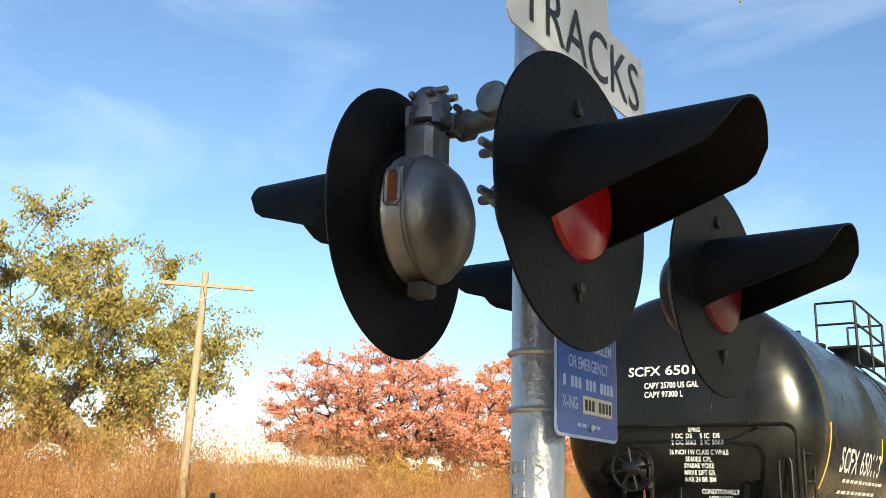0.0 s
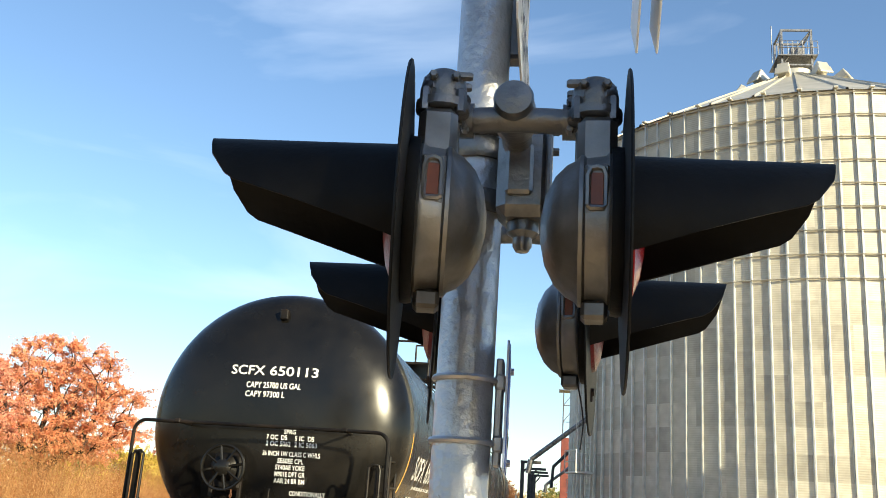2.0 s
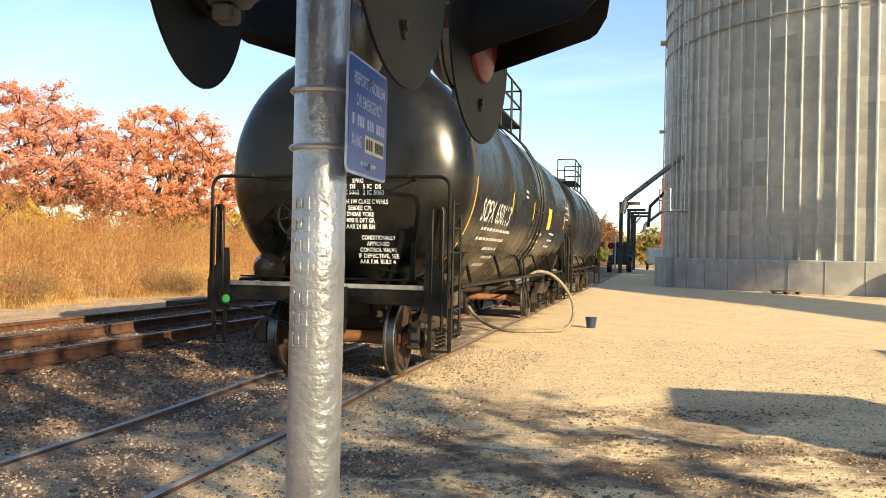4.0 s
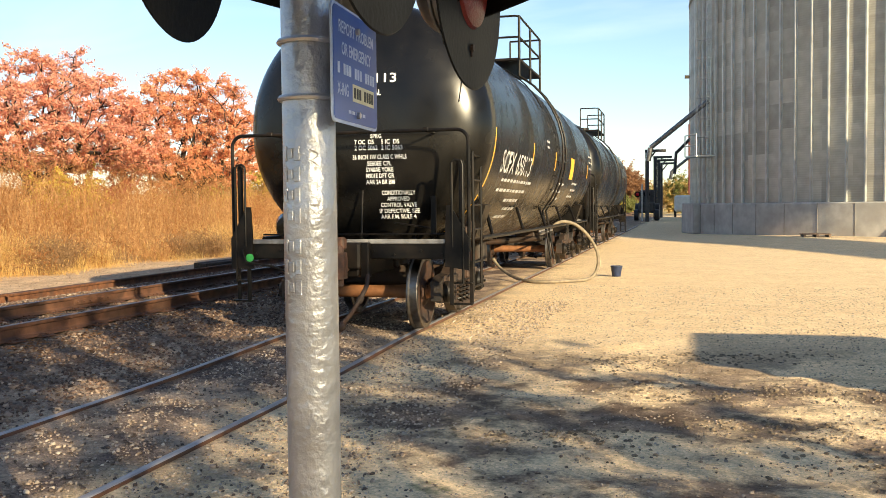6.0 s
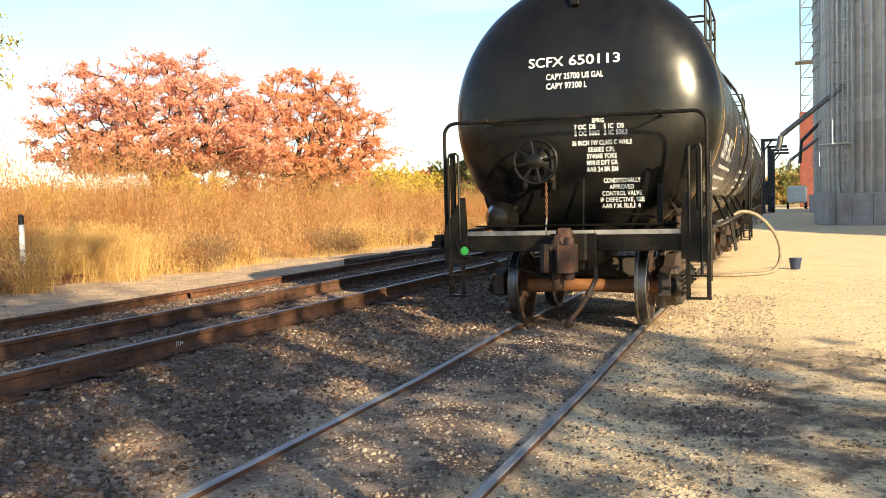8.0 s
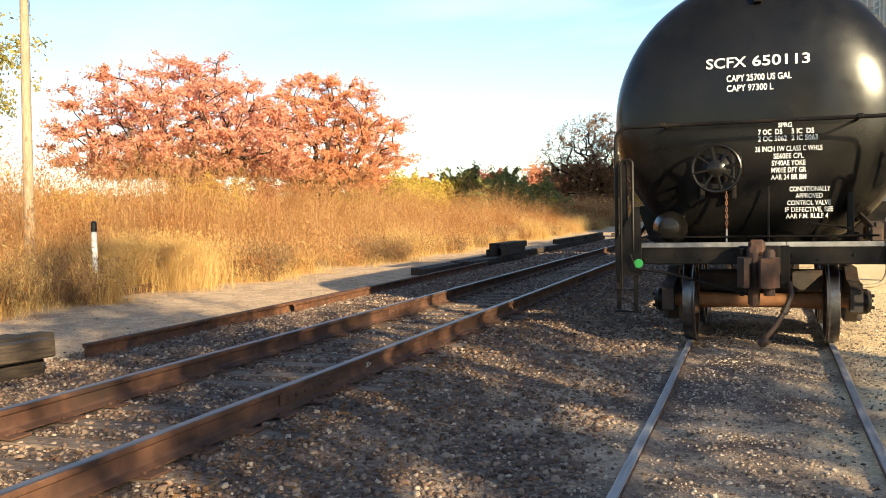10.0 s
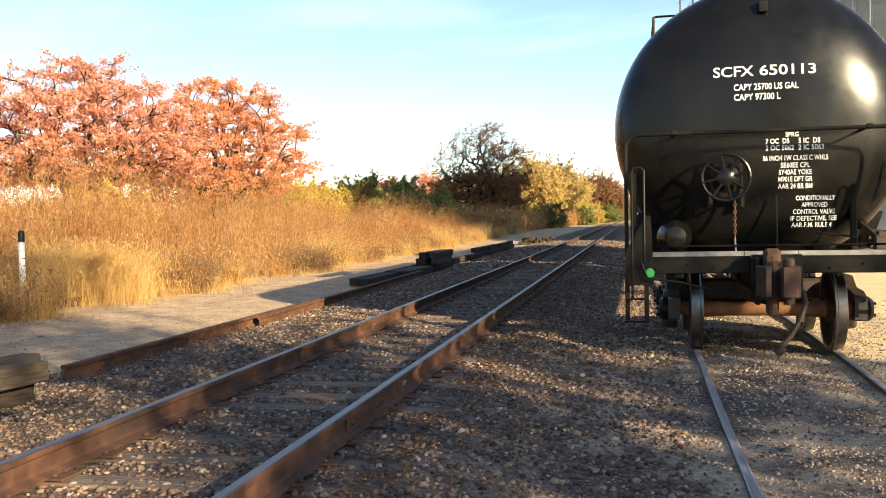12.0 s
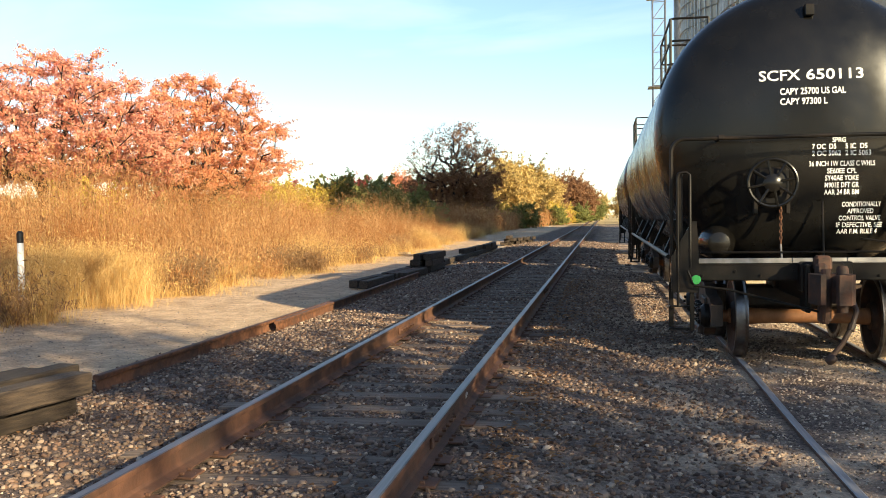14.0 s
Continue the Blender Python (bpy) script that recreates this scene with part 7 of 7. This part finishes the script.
# ---- along the field ----
mp_post = root("marker_post", (-12.27, 3.65, 0.0), "white plastic marker post with a black top", "marker post")
part("post", Shape().lathe([(0.055, -0.1), (0.055, 1.28), (0.05, 1.3)], Matrix.Identity(4), 18), M_PVC, mp_post)
part("post_cap", Shape().lathe([(0.057, 1.28), (0.057, 1.46), (0.03, 1.49)], Matrix.Identity(4), 18), M_INK, mp_post, "black cap")
UP = at((-15.96, 5.88))
upole = root("utility_pole", UP, "weathered wooden utility pole with one crossarm and no wires", "utility pole")
part("shaft", Shape().lathe([(0.13, -0.2), (0.09, 7.5), (0.075, 7.55)], Matrix.Rotation(radians(1), 4, "Y"), 16), M_UPOLE, upole)
part("crossarm", Shape().box((0.15, -0.11, 7.15), (2.6, 0.09, 0.11), 0.01, Matrix.Rotation(radians(48), 4, "Z")), M_UPOLE, upole)
part("brace", Shape().tube([(0.15, -0.1, 6.7), (0.5, 0.35, 7.1)], 0.012, 6).tube([(0.15, -0.1, 6.7), (-0.15, -0.4, 7.1)], 0.012, 6), M_CAST, upole)
part("ground_wire", Shape().tube(spline([(0.2, -0.1, 7.1), (0.35, -0.1, 6.6), (0.36, -0.1, 6.0)]), 0.008, 5), M_INK, upole)


def shed(name, p, size, turn, label, wall, roofm, gable=1.2):
    s = root(name, p, label, "building")
    s.rotation_euler = (0, 0, radians(turn))
    w, d, h = size
    part("wall", Shape().box((0, 0, h / 2), (w, d, h), 0.02), wall, s)
    rf2 = Shape().prism([(-d / 2 - 0.3, 0), (d / 2 + 0.3, 0), (0, gable)], w + 0.5, Matrix.Translation((0, 0, h)) @ Matrix(((0, 0, 1, 0), (1, 0, 0, 0), (0, 1, 0, 0), (0, 0, 0, 1))))
    part("roof", rf2, roofm, s, smooth=0)
    for k in (-0.25, 0.25):
        part("window", Shape().box((k * w, -d / 2 - 0.02, h * 0.55), (w * 0.12, 0.06, h * 0.3), 0.01), M_INK, s)
    part("door", Shape().box((0, -d / 2 - 0.02, h * 0.38), (w * 0.12, 0.06, h * 0.75), 0.01), M_CAST, s)
    return s


shed("white_house", at(from_eye(-52.9, 85, (4.1, -11.1))), (6, 8, 3.4), 35, "white painted house gable behind the trees", M_SHED, M_SHED, 2.6)
shed("white_shed", at(from_eye(-44.3, 130)), (14, 9, 3.2), 50, "long white shed across the field", M_SHED, M_ROOF, 1.6)
shed("white_shed", at(from_eye(-47.0, 150)), (18, 9, 2.8), 50, "long low white shed across the field", M_SHED, M_ROOF, 1.4)
M_FAR = surface("pale_far_concrete", (0.62, 0.62, 0.6), (0.7, 0.7, 0.68), 0.1, 0.9)
plant = root("far_elevator", at(from_eye(-45.6, 620)), "pale concrete grain elevator towers on the horizon", "grain elevator")
for k, (x, w, h) in enumerate(((-16, 4, 42), (-9, 5, 38), (-3.5, 3, 44), (4, 5, 40), (12, 9, 34))):
    m = Matrix.Rotation(radians(45), 4, "Z") @ Matrix.Translation((x, 0, 0))
    part("tower", Shape().lathe([(w / 2, -2), (w / 2, h), (w / 2.4, h + 1)], m, 18) if k < 4 else Shape().box((0, 0, h / 2), (w, 8, h), 0.1, m), M_FAR, plant)

# ---- yard beyond the cars ----
arm = root("loading_arm", (0.9, 76, 0.0), "dark steel loading frame post with a top arm", "loading frame", "row of loading frames")
part("post", Shape().box((0, 0, 3.3), (0.35, 0.35, 6.6), 0.03), M_DARKSHED, arm)
part("boom", Shape().box((0.75, 0, 6.5), (1.9, 0.3, 0.25), 0.03), M_DARKSHED, arm)
part("knee_brace", Shape().tube([(0.1, 0, 5.6), (0.7, 0, 6.4)], 0.08, 6), M_DARKSHED, arm)
for x, y in ((1.3, 88), (1.5, 95), (1.6, 103)):
    copy_thing(arm, pose(x, y, 0))
leg = root("bucket_elevator", (6.0, 128, 0), "tall bucket elevator with a lattice tower behind the silos", "bucket elevator")
part("leg_casing", Shape().lathe([(0.9, 0), (0.9, 44), (1.3, 44.2), (1.3, 47)], Matrix.Translation((3.0, 0, 0)), 18), M_CAST, leg, "grey round elevator casing")
lat = Shape()
for cx in (-0.9, 0.9):
    for cy in (-0.9, 0.9):
        lat.box((cx, cy, 22), (0.16, 0.16, 44), 0.01)
for k in range(18):
    z = 1 + k * 2.4
    lat.tube([(-0.9, -0.9, z), (0.9, -0.9, z + 2.4)], 0.06, 5).tube([(0.9, -0.9, z), (-0.9, -0.9, z)], 0.06, 5)
lat.box((0, 0, 33), (3.4, 3.0, 0.15), 0.02).box((0, 0, 20), (3.2, 2.8, 0.15), 0.02)
part("lattice_tower", lat, M_CAST, leg, "open steel lattice tower")
part("red_casing", Shape().box((0.0, -1.5, 6.5), (2.2, 1.6, 13), 0.05), M_REDPAINT, leg, "dull red lower casing")
chute_ob = root("grain_chute", (3.3, 50, 0), "dark bent grain chute beside the silos", "chute")
part("chute_pipe", Shape().tube([(2.6, 4, 7.4), (0.3, 3.0, 5.0), (0.2, 3.0, 3.6)], 0.11, 10), M_DARKSHED, chute_ob)
part("chute_post", Shape().box((2.6, 4, 3.7), (0.3, 0.3, 7.4), 0.02), M_DARKSHED, chute_ob)
hop = root("farm_tractor", (0.6, 84, 0), "dark tractor parked far down the yard", "tractor")
part("tractor_body", Shape().box((0, 0, 1.3), (1.6, 3.4, 1.1), 0.15).box((0, 0.7, 2.4), (1.5, 1.5, 1.3), 0.12), M_DARKSHED, hop)
for x in (-1, 1):
    for y, r in ((1.1, 0.85), (-1.3, 0.55)):
        part("tyre", Shape().lathe([(r * 0.5, -0.22), (r, -0.2), (r, 0.2), (r * 0.5, 0.22)], Matrix.Translation((x, y, r)) @ AX["x"], 20), M_INK, hop)
truck_ob = root("grain_truck", (4.2, 110, 0), "small truck with a yellow body parked in the yard", "truck")
part("truck_box", Shape().box((0, 0, 2.0), (2.3, 5, 1.6), 0.1), M_YELLOW, truck_ob)
part("truck_cab", Shape().box((0, -3.4, 1.7), (2.2, 1.7, 2.0), 0.2), M_SHED, truck_ob)
for x in (-1, 1):
    for y in (-3.2, 1.6):
        part("tyre", Shape().lathe([(0.2, -0.15), (0.5, -0.14), (0.5, 0.14), (0.2, 0.15)], Matrix.Translation((x, y, 0.5)) @ AX["x"], 18), M_INK, truck_ob)
far_sig = root("far_crossing_signal", (0.2, 82, 0), "distant crossing signal with two lit red lamps", "crossing signal")
part("post", Shape().lathe([(0.07, 0), (0.07, 3.6)], Matrix.Identity(4), 10), M_SILVER, far_sig)
for x in (-0.45, 0.45):
    part("lamp_disc", Shape().lathe([(0.3, 0), (0.3, 0.02)], Matrix.Translation((x, -0.1, 2.6)) @ AX["y"], 20), M_HOOD, far_sig)
    part("lamp", Shape().lathe([(0.16, 0), (0.12, 0.06), (0.01, 0.08)], Matrix.Translation((x, -0.12, 2.6)) @ AX["y"] @ Matrix.Rotation(math.pi, 4, "X"), 16), M_LENSLIT, far_sig)

# ---- behind and beside the camera: unseen things placed to cast the shade on the yard ----
bung = root("relay_bungalow", (10.6, -5.5, -0.05), "brushed aluminium railway relay bungalow", "relay house")
part("bungalow_wall", Shape().box((0, 0, 1.2), (1.9, 2.0, 2.4), 0.03), M_BUNGALOW, bung)
part("bungalow_roof", Shape().box((0, 0, 2.46), (2.05, 2.15, 0.12), 0.03), M_BUNGALOW, bung)
part("bungalow_door", Shape().box((-0.97, 0, 1.2), (0.05, 0.9, 2.0), 0.01), M_CAST, bung)
wagon = root("grain_wagon", (14.6, -0.2, -0.05), "grey grain wagon parked at the edge of the yard", "wagon")
part("wagon_box", Shape().box((0, 0, 1.75), (2.6, 4.2, 1.6), 0.05), M_BUNGALOW, wagon)
part("wagon_frame", Shape().box((0, 0, 0.8), (1.6, 4.6, 0.3), 0.03), M_DARKSHED, wagon)
for x in (-1, 1):
    for y in (-1.5, 1.5):
        part("tyre", Shape().lathe([(0.2, -0.14), (0.45, -0.13), (0.45, 0.13), (0.2, 0.14)], Matrix.Translation((x, y, 0.45)) @ AX["x"], 18), M_INK, wagon)
shade = grow_tree(33, 15.0, 9.0, 0.4, 0.2, (7, 6, 5, 3), 0.4, 6, 0.4, 0.38, 1.1)
roadside = tree("shade_tree", (15.2, -18.7, -0.05), shade, M_BARK, M_TANLEAF, "leafy tan tree standing beside the road behind the crossing", "roadside trees", 0)
for x, y, a, k in ((6.1, -29.3, 120, 0.95),):
    copy_thing(roadside, pose(x, y, -0.05, 0, 0, a) @ Matrix.Scale(k, 4))
# raised box out of view, added only for the shadow band before the silo
gal = root("conveyor_gallery", (0, 0, 0), "unseen elevated gallery added to cast the shade band before the silo", "conveyor")
ga, gb = Vector((45, -19, 13)), Vector((31.5, 13, 13))
gd = (gb - ga)
part("gallery_box", Shape().box((0, 0, 0), (2.6, gd.length, 2.2), 0.05, Matrix.Translation((ga + gb) / 2) @ gd.to_track_quat("Y", "Z").to_matrix().to_4x4()), M_GALVRIB, gal)
for t in (0.05, 0.5, 0.95):
    c = ga + gd * t
    part("gallery_leg", Shape().tube([(c.x - 1, c.y, -0.1), (c.x - 0.6, c.y, 12)], 0.15, 8).tube([(c.x + 1, c.y, -0.1), (c.x + 0.6, c.y, 12)], 0.15, 8), M_CAST, gal)
